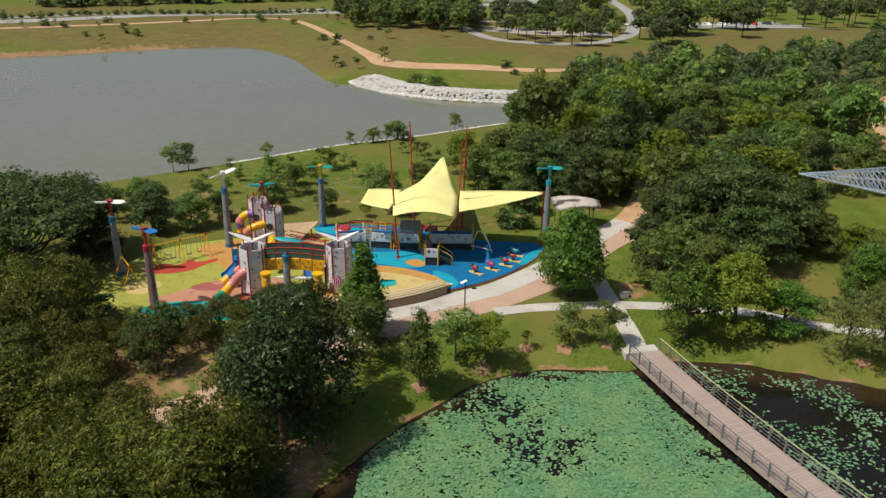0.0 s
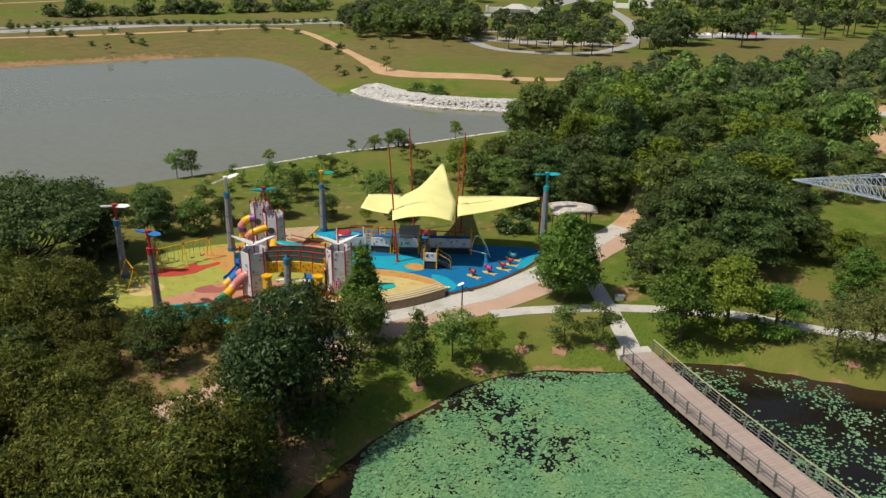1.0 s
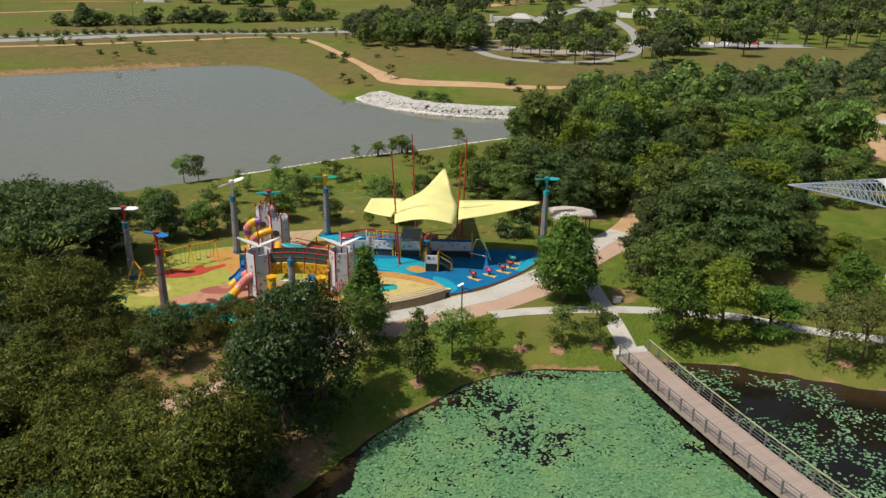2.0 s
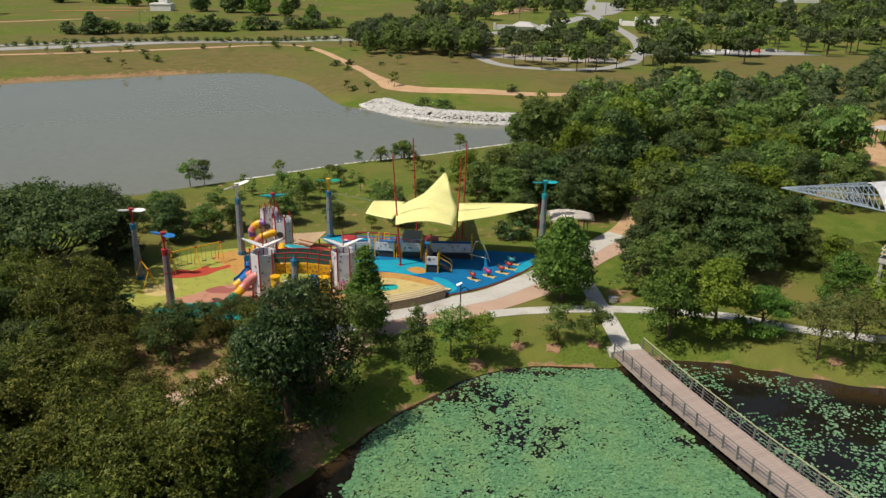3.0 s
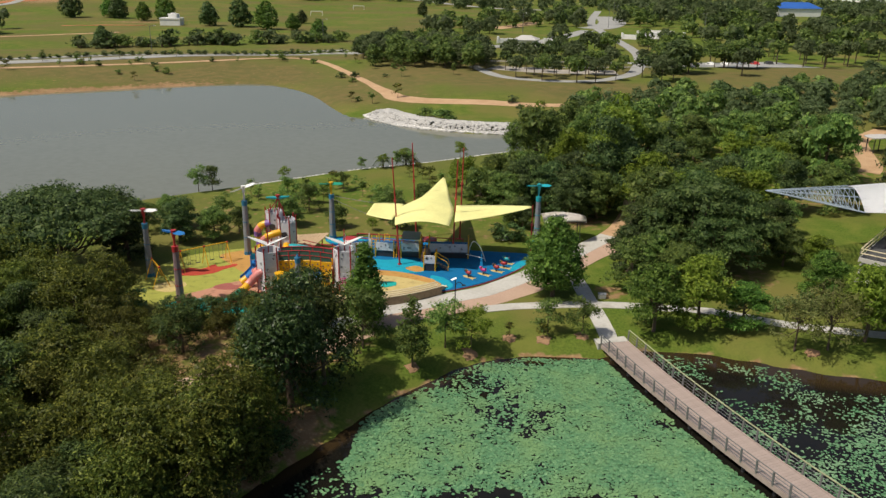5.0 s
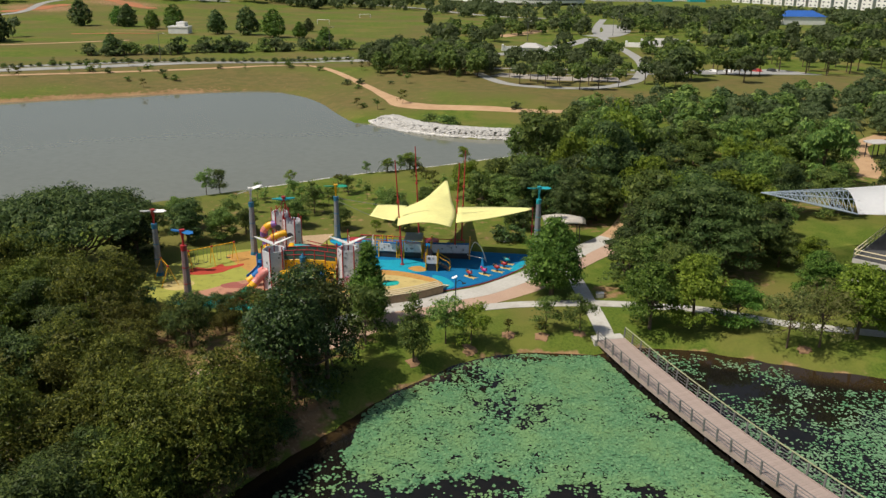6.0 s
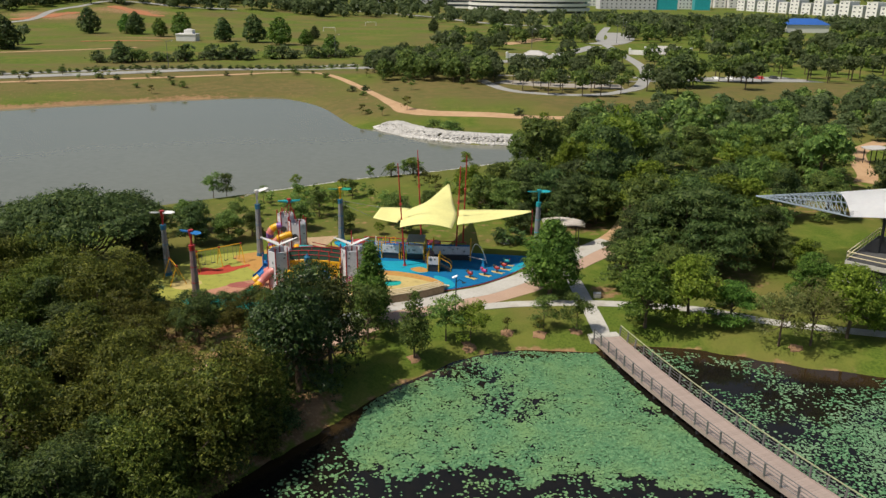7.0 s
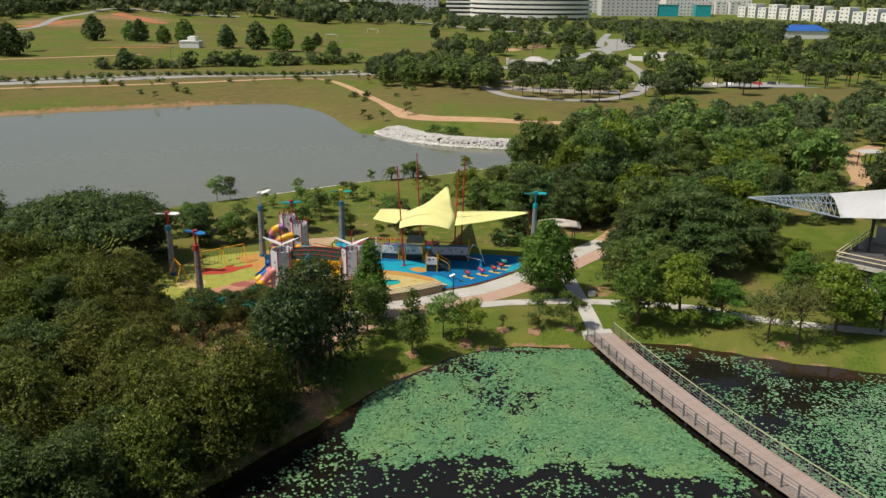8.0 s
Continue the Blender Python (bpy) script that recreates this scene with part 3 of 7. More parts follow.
def footbridge():
    t = thing("footbridge", "long reddish-brown plank footbridge with grey railings over the pond", "bridge", (14.45, 56.6, 0))
    off = Matrix.Translation((-14.45, -56.6, 0))

    def side(line, s):
        out = []
        for i, p in enumerate(line):
            d = (line[min(i + 1, len(line) - 1)] - line[max(i - 1, 0)]).normalized()
            out.append(off @ (p + s * Vector((d.y, -d.x, 0))))
        return out

    W = 1.32
    for s, nm in ((-W, "edge_beam"), (W, "edge_beam")):
        bm = bmesh.new()
        prev = None
        for p in side(BR, s):
            q = [bm.verts.new(p + Vector((0, 0, z)) + Vector((dx, 0, 0))) for dx in (-0.07, 0.07) for z in (-0.32, 0.06)]
            if prev:
                for i, j in ((0, 1), (1, 3), (3, 2), (2, 0)):
                    bm.faces.new((prev[i], prev[j], q[j], q[i]))
            prev = q
        part(nm, bm, DECK, t, "dark timber edge beam")
    plank = data_of("plank", box((2.5, 0.272, 0.06), bevel=0.008), DECK)
    for p, d in along(BR, 0.28)[:170]:
        ob = part("plank", plank, DECK, t)
        ob.matrix_basis = off @ Matrix.Translation(p + Vector((0, 0, 0.0))) @ Matrix.Rotation(math.atan2(d.y, d.x) - math.pi / 2, 4, "Z")
    post = data_of("post", box((0.09, 0.14, 1.12), pose(0, 0, 0.52), bevel=0.01), RAILM)
    pile = data_of("pile", rod((0, 0, -2.2), (0, 0, -0.32), 0.13), DARK)
    cross = data_of("cross_beam", box((2.5, 0.2, 0.22), pose(0, 0, -0.2)), DARK)
    pts = along(BR, 1.45)
    for k, (p, d) in enumerate(pts):
        rot = Matrix.Rotation(math.atan2(d.y, d.x) - math.pi / 2, 4, "Z")
        for s in (-1, 1):
            ob = part("post", post, RAILM, t)
            ob.matrix_basis = off @ Matrix.Translation(p) @ rot @ pose(s * (W + 0.05), 0, 0, 0, s * 3, 0)
        if k % 2:
            ob = part("cross_beam", cross, DARK, t)
            ob.matrix_basis = off @ Matrix.Translation(p) @ rot
            for s in (-1, 1):
                ob = part("pile", pile, DARK, t)
                ob.matrix_basis = off @ Matrix.Translation(p) @ rot @ pose(s * 1.0, 0, 0)
    for s in (-1, 1):
        line = side(BR, s * (W + 0.09))
        part("top_rail", tube([p + Vector((0, 0, 1.1)) for p in line], 0.055 if s < 0 else 0.035, 6), RAILY if s < 0 else RAILM, t, "weathered yellowish-grey top rail" if s < 0 else "")
        for z in (0.28, 0.55, 0.82):
            part("wire_rail", tube([p + Vector((0, 0, z)) for p in line], 0.022 if s < 0 else 0.03, 5), RAILM, t)
    slab = thing("bridge_abutment", "pale concrete slab at the end of the footbridge", "slab", (14.2, 57.1, 0))
    part("slab", box((3.0, 1.0, 0.9), pose(0, 0, -0.38, 0, 0, 17), bevel=0.03), CONC, slab)


footbridge()


# ---------------------------------------------------------------- lily pads
def field(x, y, s, seed):
    return noise.fractal((x * s + seed, y * s - seed, seed * 0.37), 1.0, 2.0, 4)


def pads(name, label, material, want, limits, size, seed, tries):
    rng = np.random.default_rng(seed)
    x0, x1, y0, y1 = limits
    xs, ys = rng.uniform(x0, x1, tries), rng.uniform(y0, y1, tries)
    d = inside_distance(POND_LINE, xs, ys)
    verts, faces, n = [], [], 6
    for x, y, dd in zip(xs, ys, d):
        if dd > -0.35 or rng.random() > want(x, y, dd):
            continue
        r = rng.uniform(*size) * (0.75 if rng.random() < 0.3 else 1)
        z = WATER_Z + rng.uniform(0.010, 0.030)
        tx, ty, a0 = rng.normal(0, 0.05), rng.normal(0, 0.05), rng.uniform(0, 6.28)
        if rng.random() < 0.13:
            z += rng.uniform(0.02, 0.10)
            tx, ty = tx * 4, ty * 4
        base = len(verts)
        verts.append((x, y, z - 0.012))
        for k in range(n):
            a = a0 + 0.12 + k * (math.tau - 0.24) / (n - 1)
            dx, dy = r * math.cos(a), r * math.sin(a)
            verts.append((x + dx, y + dy, max(z + dx * tx + dy * ty, WATER_Z + 0.008)))
        faces += [(base, base + 1 + k, base + 2 + k) for k in range(n - 1)]
    ob = new(name, mesh_of(name, verts, np.array(faces), material))
    return tagged(ob, label, "lily pads", kind="stuff")


BR_XY = np.array([(p.x, p.y) for p in BR])
BR_DIR = np.gradient(BR_XY, axis=0)
BR_DIR /= np.linalg.norm(BR_DIR, axis=1)[:, None]


def bridge_side(x, y):
    """Positive on the outer side of the bridge, negative on the side of the dense pads."""
    v = np.array((x, y)) - BR_XY
    i = int(np.argmin((v ** 2).sum(1)))
    return float(v[i, 1] * BR_DIR[i, 0] - v[i, 0] * BR_DIR[i, 1])


def spot(x, y, cx, cy, rx, ry):
    return math.exp(-((x - cx) / rx) ** 2 - ((y - cy) / ry) ** 2)


def main_want(x, y, d, closed_only=True):
    if bridge_side(x, y) > -1.6:
        return 0
    f = field(x, y, 0.16, 3.0) + 0.5 * field(x, y, 0.7, 8.0)
    v = 1.25 + 0.50 * f
    rag = field(x, y, 0.35, 7.0) + 0.6 * field(x, y, 1.3, 2.0)
    v -= 1.8 * spot(x, y, 5.2, 44.4, 3.6, 2.5) * (0.72 + 1.5 * field(x, y, 0.7, 5.0) + 0.8 * field(x, y, 1.8, 6.0))
    v -= 1.6 * spot(x, y, 1.2, 49.8, 2.9, 2.6) * (0.80 + 1.3 * field(x, y, 0.8, 15.0)) + 1.1 * spot(x, y, 6.5, 53.7, 4.5, 0.8)
    v -= 0.9 * spot(x, y, 17.3, 44.3, 1.6, 1.0)
    v -= 2.0 * max(0.0, field(x, y, 1.5, 31.0) - 0.30) * (1.2 if x < 8 else 0.4)
    v -= 1.6 * smooth01(np.array((35.3 - 1.0 * (x > 16) + 1.9 * rag - y) / 2.2))
    v -= 1.3 * smooth01(np.array((-6.4 + 1.3 * rag - x) / 2.0)) * (y < 40.5)
    v -= 0.55 * smooth01(np.array((2.0 + d) / 1.4)) * (x < 2)
    if x < -6.5 and d > -2.4 + 0.8 * rag:
        return 0
    if v < 0.5:
        v = 0.012 + 0.05 * (x < -4) + 0.30 * max(0, field(x, y, 0.5, 12.0)) * smooth01(np.array((y - 27) / 6))
        if y > 40:
            v = 0.10 + 0.45 * max(0.0, field(x, y, 1.6, 12.0))
    elif v > 0.95:
        v = 0.62 + 0.02 * v if not closed_only else v
    return float(v)


def side_want(x, y, d):
    if bridge_side(x, y) < 1.6:
        return 0
    f = field(x, y, 0.22, 21.0) + 0.6 * field(x, y, 0.8, 4.0)
    grow = smooth01(np.array((50 - y + 0.15 * (x - 24)) / 12))
    v = 0.11 + 0.5 * f + 0.40 * float(grow) + 0.45 * float(smooth01(np.array((x - 30) / 4)) * smooth01(np.array((-d - 1.5) / 2)))
    return max(0.0, v) if d < -0.8 else 0


def carpet():
    """The closed part of the leaf cover, one ragged sheet just above the water."""
    gx, gy = np.arange(-12, 30, 0.22), np.arange(28, 56, 0.22)
    X, Y = np.meshgrid(gx, gy)
    D = inside_distance(POND_LINE, X.ravel(), Y.ravel())
    thick = np.array([main_want(x, y, d) if d < -0.7 else 0.0 for x, y, d in zip(X.ravel(), Y.ravel(), D)])
    rng = np.random.default_rng(41)
    keep = thick > 0.92 + rng.normal(0, 0.10, len(thick))
    idx = np.arange(X.size).reshape(X.shape)
    quads = np.stack([idx[:-1, :-1], idx[:-1, 1:], idx[1:, 1:], idx[1:, :-1]], -1).reshape(-1, 4)
    quads = quads[keep[quads].all(1)]
    co = np.stack([X.ravel() + rng.normal(0, 0.05, X.size), Y.ravel() + rng.normal(0, 0.05, X.size), WATER_Z + 0.006 + rng.uniform(0, 0.012, X.size)], 1)
    used, inv = np.unique(quads, return_inverse=True)
    ob = new("leaf_carpet", mesh_of("leaf_carpet", co[used], inv.reshape(-1, 4), CARPET))
    tagged(ob, "closed carpet of small green floating leaves", "lily pads", kind="stuff")


carpet()
pads("lily_pads", "dense carpet of round blue-green lily pads floating on the pond", PAD, lambda x, y, d: main_want(x, y, d, False), (-16, 30, 18, 56), (0.068, 0.152), 5, 175000)
pads("scattered_lily_pads", "loose clusters of green lily pads on dark water", PAD_DARK, side_want, (14, 52, 18, 57), (0.06, 0.15), 6, 66000)


# ---------------------------------------------------------------- trees
def leaves(lobes, count, size, seed, low=-0.5, droop=0.0, tuft=9):
    """Leaf faces in small tufts, the tufts strewn over the shells of a cloud of lobes (x, y, z, rx, ry, rz)."""
    rng = np.random.default_rng(seed)
    L = np.array(lobes, float)
    w = L[:, 3] * L[:, 4] + L[:, 4] * L[:, 5]
    n = max(1, count // tuft)
    k = rng.choice(len(L), n, p=w / w.sum())
    u = rng.normal(size=(n, 3))
    u /= np.linalg.norm(u, axis=1)[:, None]
    u[:, 2] = np.where(u[:, 2] < low, -u[:, 2], u[:, 2])
    shell = 1.02 - np.abs(rng.normal(0, 0.17, n)) + rng.random(n) ** 4 * 0.3
    c = L[k, :3] + u * L[k, 3:] * shell[:, None]
    t = rng.integers(0, n, count)
    spread = min(1.5 * size, 0.14 + 0.5 * size) * rng.uniform(0.6, 1.3, n)[t]
    off = rng.normal(0, 1, (count, 3)) * spread[:, None] * np.array((1, 1, 0.55))
    p = c[t] + off
    nrm = u[t] * 0.7 + rng.normal(0, 0.42, (count, 3)) + np.array((0, 0, 0.45))
    nrm /= np.linalg.norm(nrm, axis=1)[:, None]
    a = np.cross(nrm, rng.normal(size=(count, 3)))
    a /= np.linalg.norm(a, axis=1)[:, None]
    b = np.cross(nrm, a)
    s = (size * rng.uniform(0.55, 1.35, count))[:, None]
    a[:, 2] -= droop
    v = np.stack([p - a * s - b * s * 0.46, p - a * s * 0.7 + b * s * 0.46, p + a * s], 1).reshape(-1, 3)
    f = np.arange(count * 3).reshape(-1, 3)
    return v, f


def limbs(trunk_h, r, lobes, seed, forks=7):
    rng = random.Random(seed)
    bm = bmesh.new()
    bend = (rng.uniform(-0.2, 0.2), rng.uniform(-0.2, 0.2))
    top = Vector((bend[0], bend[1], trunk_h))
    tube(spline([(0, 0, -0.25), (bend[0] * 0.2, bend[1] * 0.2, trunk_h * 0.4), top], 3), lambda t: r * (1.25 - 0.65 * t), 6, bm)
    for lb in rng.sample(list(lobes), min(forks, len(lobes))):
        c = Vector(lb[:3])
        s = top * rng.uniform(0.55, 1.0)
        mid = (s + c) / 2 + Vector((0, 0, -0.15 * (c - s).length))
        tube(spline([s, mid, c], 2), lambda t: r * (0.5 - 0.36 * t), 4, bm)
    return bm


def lobes_round(h, rad, trunk, n, seed, flat=1.0):
    """An uneven round crown: some sides reach further out or higher than others."""
    rng = random.Random(seed)
    out = []
    ch = (h - trunk) / 2
    swell = [rng.uniform(0.68, 1.15) for _ in range(7)]
    for i in range(n):
        a, q = i * 2.4 + rng.uniform(-0.5, 0.5), math.sqrt((i + 0.5) / n)
        w = swell[int(a / math.tau * 7) % 7]
        s = rng.uniform(0.20, 0.40) * rad * (1.1 - 0.25 * q)
        up = rng.uniform(-0.2, 1.0) if q < 0.6 else rng.uniform(-0.95, 0.45)
        zz = trunk + ch * (1 + up * (0.75 + 0.3 * w))
        rr = q * rad * 0.85 * w
        out.append((rr * math.cos(a), rr * math.sin(a), max(min(zz, h * w - s * 0.5), trunk * 0.8 + s * 0.4), s * rng.uniform(0.95, 1.3), s * rng.uniform(0.95, 1.3), s * rng.uniform(0.5, 0.85) * flat))
    return out


def lobes_cone(h, rad, trunk, n, seed, p=2.2):
    """An upright egg-shaped crown."""
    rng = random.Random(seed)
    out = []
    for i in range(n):
        t = (i + 0.5) / n
        z = trunk + (h - trunk) * t
        ring = rad * (1 - t ** p) ** 0.8 * min(1, 0.62 + 2.2 * t)
        a = i * 2.4 + rng.uniform(-0.3, 0.3)
        s = max(0.20 * rad, ring * 0.46) * rng.uniform(0.8, 1.2)
        k = rng.uniform(0.5, 0.78)
        out.append((ring * k * math.cos(a), ring * k * math.sin(a), min(z, h - s * 0.8), s, s, s * rng.uniform(0.8, 1.1)))
    return out


def lobes_puff(h, rad, trunk, n, seed):
    """A full dome of few large rounded clumps."""
    rng = random.Random(seed)
    out = [(0, 0, trunk + (h - trunk) * 0.5, rad * 0.62, rad * 0.62, (h - trunk) * 0.42)]
    for i in range(n):
        u = 0.95 - 1.80 * (i + 0.5) / n
        a = i * 2.4 + rng.uniform(-0.5, 0.5)
        q = math.sqrt(1 - u * u) * rad * rng.uniform(0.52, 0.8)
        s = rad * rng.uniform(0.30, 0.46)
        out.append((q * math.cos(a), q * math.sin(a), trunk + (h - trunk) * (0.48 + 0.38 * u * rng.uniform(0.8, 1.15)), s * 1.1, s * 1.1, s * 0.95))
    return out


def lobes_umbrella(h, rad, n, seed, droop=0.3):
    rng = random.Random(seed)
    out = []
    for i in range(n):
        a, q = i * 2.4 + rng.uniform(-0.4, 0.4), math.sqrt((i + 0.5) / n)
        s = rng.uniform(0.22, 0.34) * rad
        z = h - droop * h * q * q - rng.uniform(0, 0.16) * h
        out.append((q * rad * 0.82 * math.cos(a), q * rad * 0.82 * math.sin(a), z - s * 0.4, s * 1.25, s * 1.25, s * 0.5))
    return out


def lobes_plates(h, rad, n, seed):
    """A broad crown of flat, well-parted plates of foliage, stepping down and outwards."""
    rng = random.Random(seed)
    out = []
    for i in range(n):
        a, q = i * 2.4 + rng.uniform(-0.5, 0.5), math.sqrt((i + 0.4) / n)
        s = rad * rng.uniform(0.26, 0.42)
        tier = round((1 - q * q) * 4 + rng.uniform(-0.6, 0.6)) / 4
        z = h * (0.34 + 0.58 * max(0.0, min(1.0, tier))) + rng.uniform(-0.2, 0.2)
        out.append((q * rad * 0.84 * math.cos(a), q * rad * 0.84 * math.sin(a), z, s * 1.15, s * 1.15, s * 0.30))
    return out


TREE_KINDS = {}


def cores(lobes, k, count, seed, cap=9.0):
    """Packed inner foliage: small outward-facing leaf sprays over the clumps, none inside another clump."""
    rng = np.random.default_rng(seed)
    L = np.array(lobes, float)
    w = L[:, 3] * L[:, 4] + 2 * L[:, 4] * L[:, 5]
    i = rng.choice(len(L), count * 3, p=w / w.sum())
    u = rng.normal(size=(count * 3, 3))
    u /= np.linalg.norm(u, axis=1)[:, None]
    u[:, 2] = np.where(u[:, 2] < -0.55, -u[:, 2], u[:, 2])
    p = L[i, :3] + u * L[i, 3:] * (k * rng.uniform(0.86, 1.08, (count * 3, 1)))
    inner = ((((p[:, None, :] - L[None, :, :3]) / (L[None, :, 3:] * k)) ** 2).sum(2) < 0.7).any(1)
    area = 4.2 * k * k * w.sum() / 3 * 1.15 * (1 - inner.mean())
    p, u = p[~inner][:count], u[~inner][:count]
    n = len(p)
    nrm = u + rng.normal(0, 0.30, (n, 3))
    nrm /= np.linalg.norm(nrm, axis=1)[:, None]
    a = np.cross(nrm, rng.normal(size=(n, 3)))
    a /= np.linalg.norm(a, axis=1)[:, None]
    b = np.cross(nrm, a)
    s = math.sqrt(1.5 * area / (n * 1.3)) * rng.uniform(0.6, 1.4, (n, 1))
    s = np.minimum(s, cap)
    v = np.stack([p - a * s * 0.6 - b * s * 0.8, p - a * s * 0.6 + b * s * 0.8, p + a * s * 1.1], 1).reshape(-1, 3)
    return v, np.arange(n * 3).reshape(-1, 3)


def tree_kind(key, lobes, trunk_h, trunk_r, count, size, material, seed, forks=7, droop=0.0, low=-0.5, core=0.0, packed=500):
    """One kind of tree: limbs, a loose outer shell of leaves and packed inner foliage."""
    v, f = leaves(lobes, count, size, seed, low, droop)
    if core:
        cv, cf = cores(lobes, core, packed, seed, 2.0 * size)
        v, f = np.concatenate([v, cv]), np.concatenate([f, cf + len(v)])
    me = mesh_of("crown", v, f, material)
    TREE_KINDS[key] = (data_of("trunk", limbs(trunk_h, trunk_r, lobes, seed, forks), BARK, True), me)


for i in range(3):
    tree_kind("near_round%d" % i, lobes_round(7.0, 3.5, 0.7, 34, 10 + i), 3.6, 0.20, 9000, 0.152, (L_NEAR, L_OLIVE, L_DRY)[i], 20 + i, 12)
    tree_kind("near_olive%d" % i, lobes_round(6.6, 3.9, 0.5, 36, 40 + i), 3.4, 0.18, 9000, 0.147, (L_DRY, L_OLIVE, L_OLIVE)[i], 30 + i, 12)
    tree_kind("wood%d" % i, lobes_round(8.0, 3.9, 0.8, 28, 50 + i), 4.2, 0.22, 7600, 0.165, (L_DARK, L_MID, L_LEAF)[i], 60 + i, 6, core=0.8, packed=1500)
    tree_kind("layered%d" % i, lobes_plates(8.8, 5.0, 27, 70 + i), 4.6, 0.26, 8500, 0.17, (L_PLATE, L_PLATE, L_MID)[i], 75 + i, 9, core=0.66, packed=1100)
    tree_kind("mid%d" % i, lobes_round(8.2, 3.9, 1.0, 26, 90 + i), 4.2, 0.22, 4400, 0.20, (L_LEAF, L_MID, L_YEL)[i], 95 + i, 5, core=0.84, packed=1300)
    tree_kind("far%d" % i, lobes_puff(8.0, 3.7, 0.6, 12, 110 + i), 4.0, 0.25, 1100, 0.30, (L_DARK, L_MID, L_HAZED)[i], 115 + i, 3, 0, -0.5, 0.92, 520)
    tree_kind("young%d" % i, lobes_round(5.0, 2.0, 0.9, 17, 130 + i), 3.4, 0.07, 2600, 0.15, (L_MID, L_MID, L_YEL)[i], 135 + i, 10)
    tree_kind("sapling%d" % i, lobes_round(3.0, 0.9, 0.7, 7, 150 + i), 2.2, 0.04, 260, 0.20, (L_MID, L_DRY, L_MID)[i], 155 + i, 3)
    tree_kind("shrub%d" % i, lobes_round(1.6, 1.3, 0.2, 9, 170 + i), 0.8, 0.05, 420, 0.22, (L_DARK, L_MID, L_YEL)[i], 175 + i, 3)
tree_kind("bank0", lobes_round(2.6, 1.9, 0.2, 16, 180), 1.2, 0.06, 1500, 0.15, L_DRY, 181, 6)
tree_kind("bank1", lobes_round(2.2, 1.7, 0.2, 16, 182), 1.0, 0.06, 1500, 0.15, L_DARK, 183, 6)
tree_kind("great_dark", lobes_round(9.0, 4.6, 0.6, 60, 203), 4.2, 0.3, 21000, 0.165, L_DEEP, 201, 14)
tree_kind("rain_tree", lobes_umbrella(9.7, 8.8, 64, 205, 0.20), 2.6, 0.30, 19000, 0.19, L_DARK, 206, 20, core=0.62, packed=2600)
tree_kind("pyramid", lobes_cone(10.4, 1.9, 1.2, 60, 210, 1.6), 8.0, 0.16, 13000, 0.135, L_FRESH, 211, 14, 0.3, -0.9, core=0.82, packed=1600)
tree_kind("dome", lobes_cone(8.8, 2.9, 1.5, 60, 220, 2.4), 6.0, 0.22, 15000, 0.14, L_FRESH, 221, 12, 0.2, -0.8, core=0.84, packed=2400)
tree_kind("yellow_round", lobes_round(6.6, 2.7, 1.1, 32, 230), 3.4, 0.16, 7500, 0.18, L_YEL, 231, 8)
tree_kind("fresh_round", lobes_round(6.6, 2.7, 1.2, 30, 233), 3.2, 0.16, 7500, 0.165, L_FRESH, 236, 8)
tree_kind("standard0", lobes_puff(6.6, 2.5, 2.9, 9, 260), 4.2, 0.16, 330, 0.36, L_MID, 261, 5, core=0.9, packed=200)
tree_kind("standard1", lobes_puff(7.0, 2.7, 2.7, 9, 262), 4.2, 0.16, 330, 0.36, L_HAZED, 263, 5, core=0.9, packed=200)
tree_kind("distant0", lobes_puff(8.0, 3.9, 0.6, 8, 264), 4.0, 0.25, 210, 0.60, L_MID, 265, 2, core=0.95, packed=190)
tree_kind("distant1", lobes_puff(7.0, 4.2, 0.6, 8, 266), 4.0, 0.25, 210, 0.60, L_HAZED, 267, 2, core=0.95, packed=190)
for i in range(3):
    tree_kind("field%d" % i, lobes_cone(9.6, 4.0, 0.7, 30, 270 + i, 2.6), 4.4, 0.3, 1500, 0.40, (L_DARK, L_FRESH, L_DARK)[i], 275 + i, 4, core=0.92, packed=900)
tree_kind("young_cone", lobes_cone(6.2, 1.35, 1.3, 34, 250, 1.7), 4.8, 0.08, 3600, 0.14, L_MID, 251, 12, 0.2, -0.9)
tree_kind("thin_olive", lobes_round(6.2, 2.9, 1.3, 26, 240), 3.2, 0.09, 3600, 0.115, L_PALE, 241, 20)



def palm_kind(key, h, reach, seed):
    """A bare stem with a head of arching feathered fronds."""
    rng = random.Random(seed)
    V = []
    for k in range(17):
        a = k * 2.4 + rng.uniform(-0.2, 0.2)
        rise = rng.uniform(-0.1, 0.9)
        d = Vector((math.cos(a), math.sin(a), 0))
        side = Vector((-d.y, d.x, 0))
        for i in range(13):
            u = (i + 1) / 13
            c = Vector((0, 0, h)) + d * reach * u + Vector((0, 0, reach * (rise * u - 0.95 * u * u)))
            for s in (-1, 1):
                tip = c + side * s * reach * 0.26 * math.sin(math.pi * min(1, u + 0.12)) + d * reach * 0.12 - Vector((0, 0, 0.10 * reach))
                V += [c - d * 0.06, c + d * 0.10, tip]
    v = np.array([tuple(p) for p in V])
    TREE_KINDS[key] = (data_of("trunk", rod((0, 0, -0.2), (0, 0, h), 0.17, 0.11, 8), BARK, True), mesh_of("crown", v, np.arange(len(v)).reshape(-1, 3), L_HAZED))


palm_kind("palm0", 4.6, 2.6, 1)
palm_kind("palm1", 1.6, 1.7, 2)

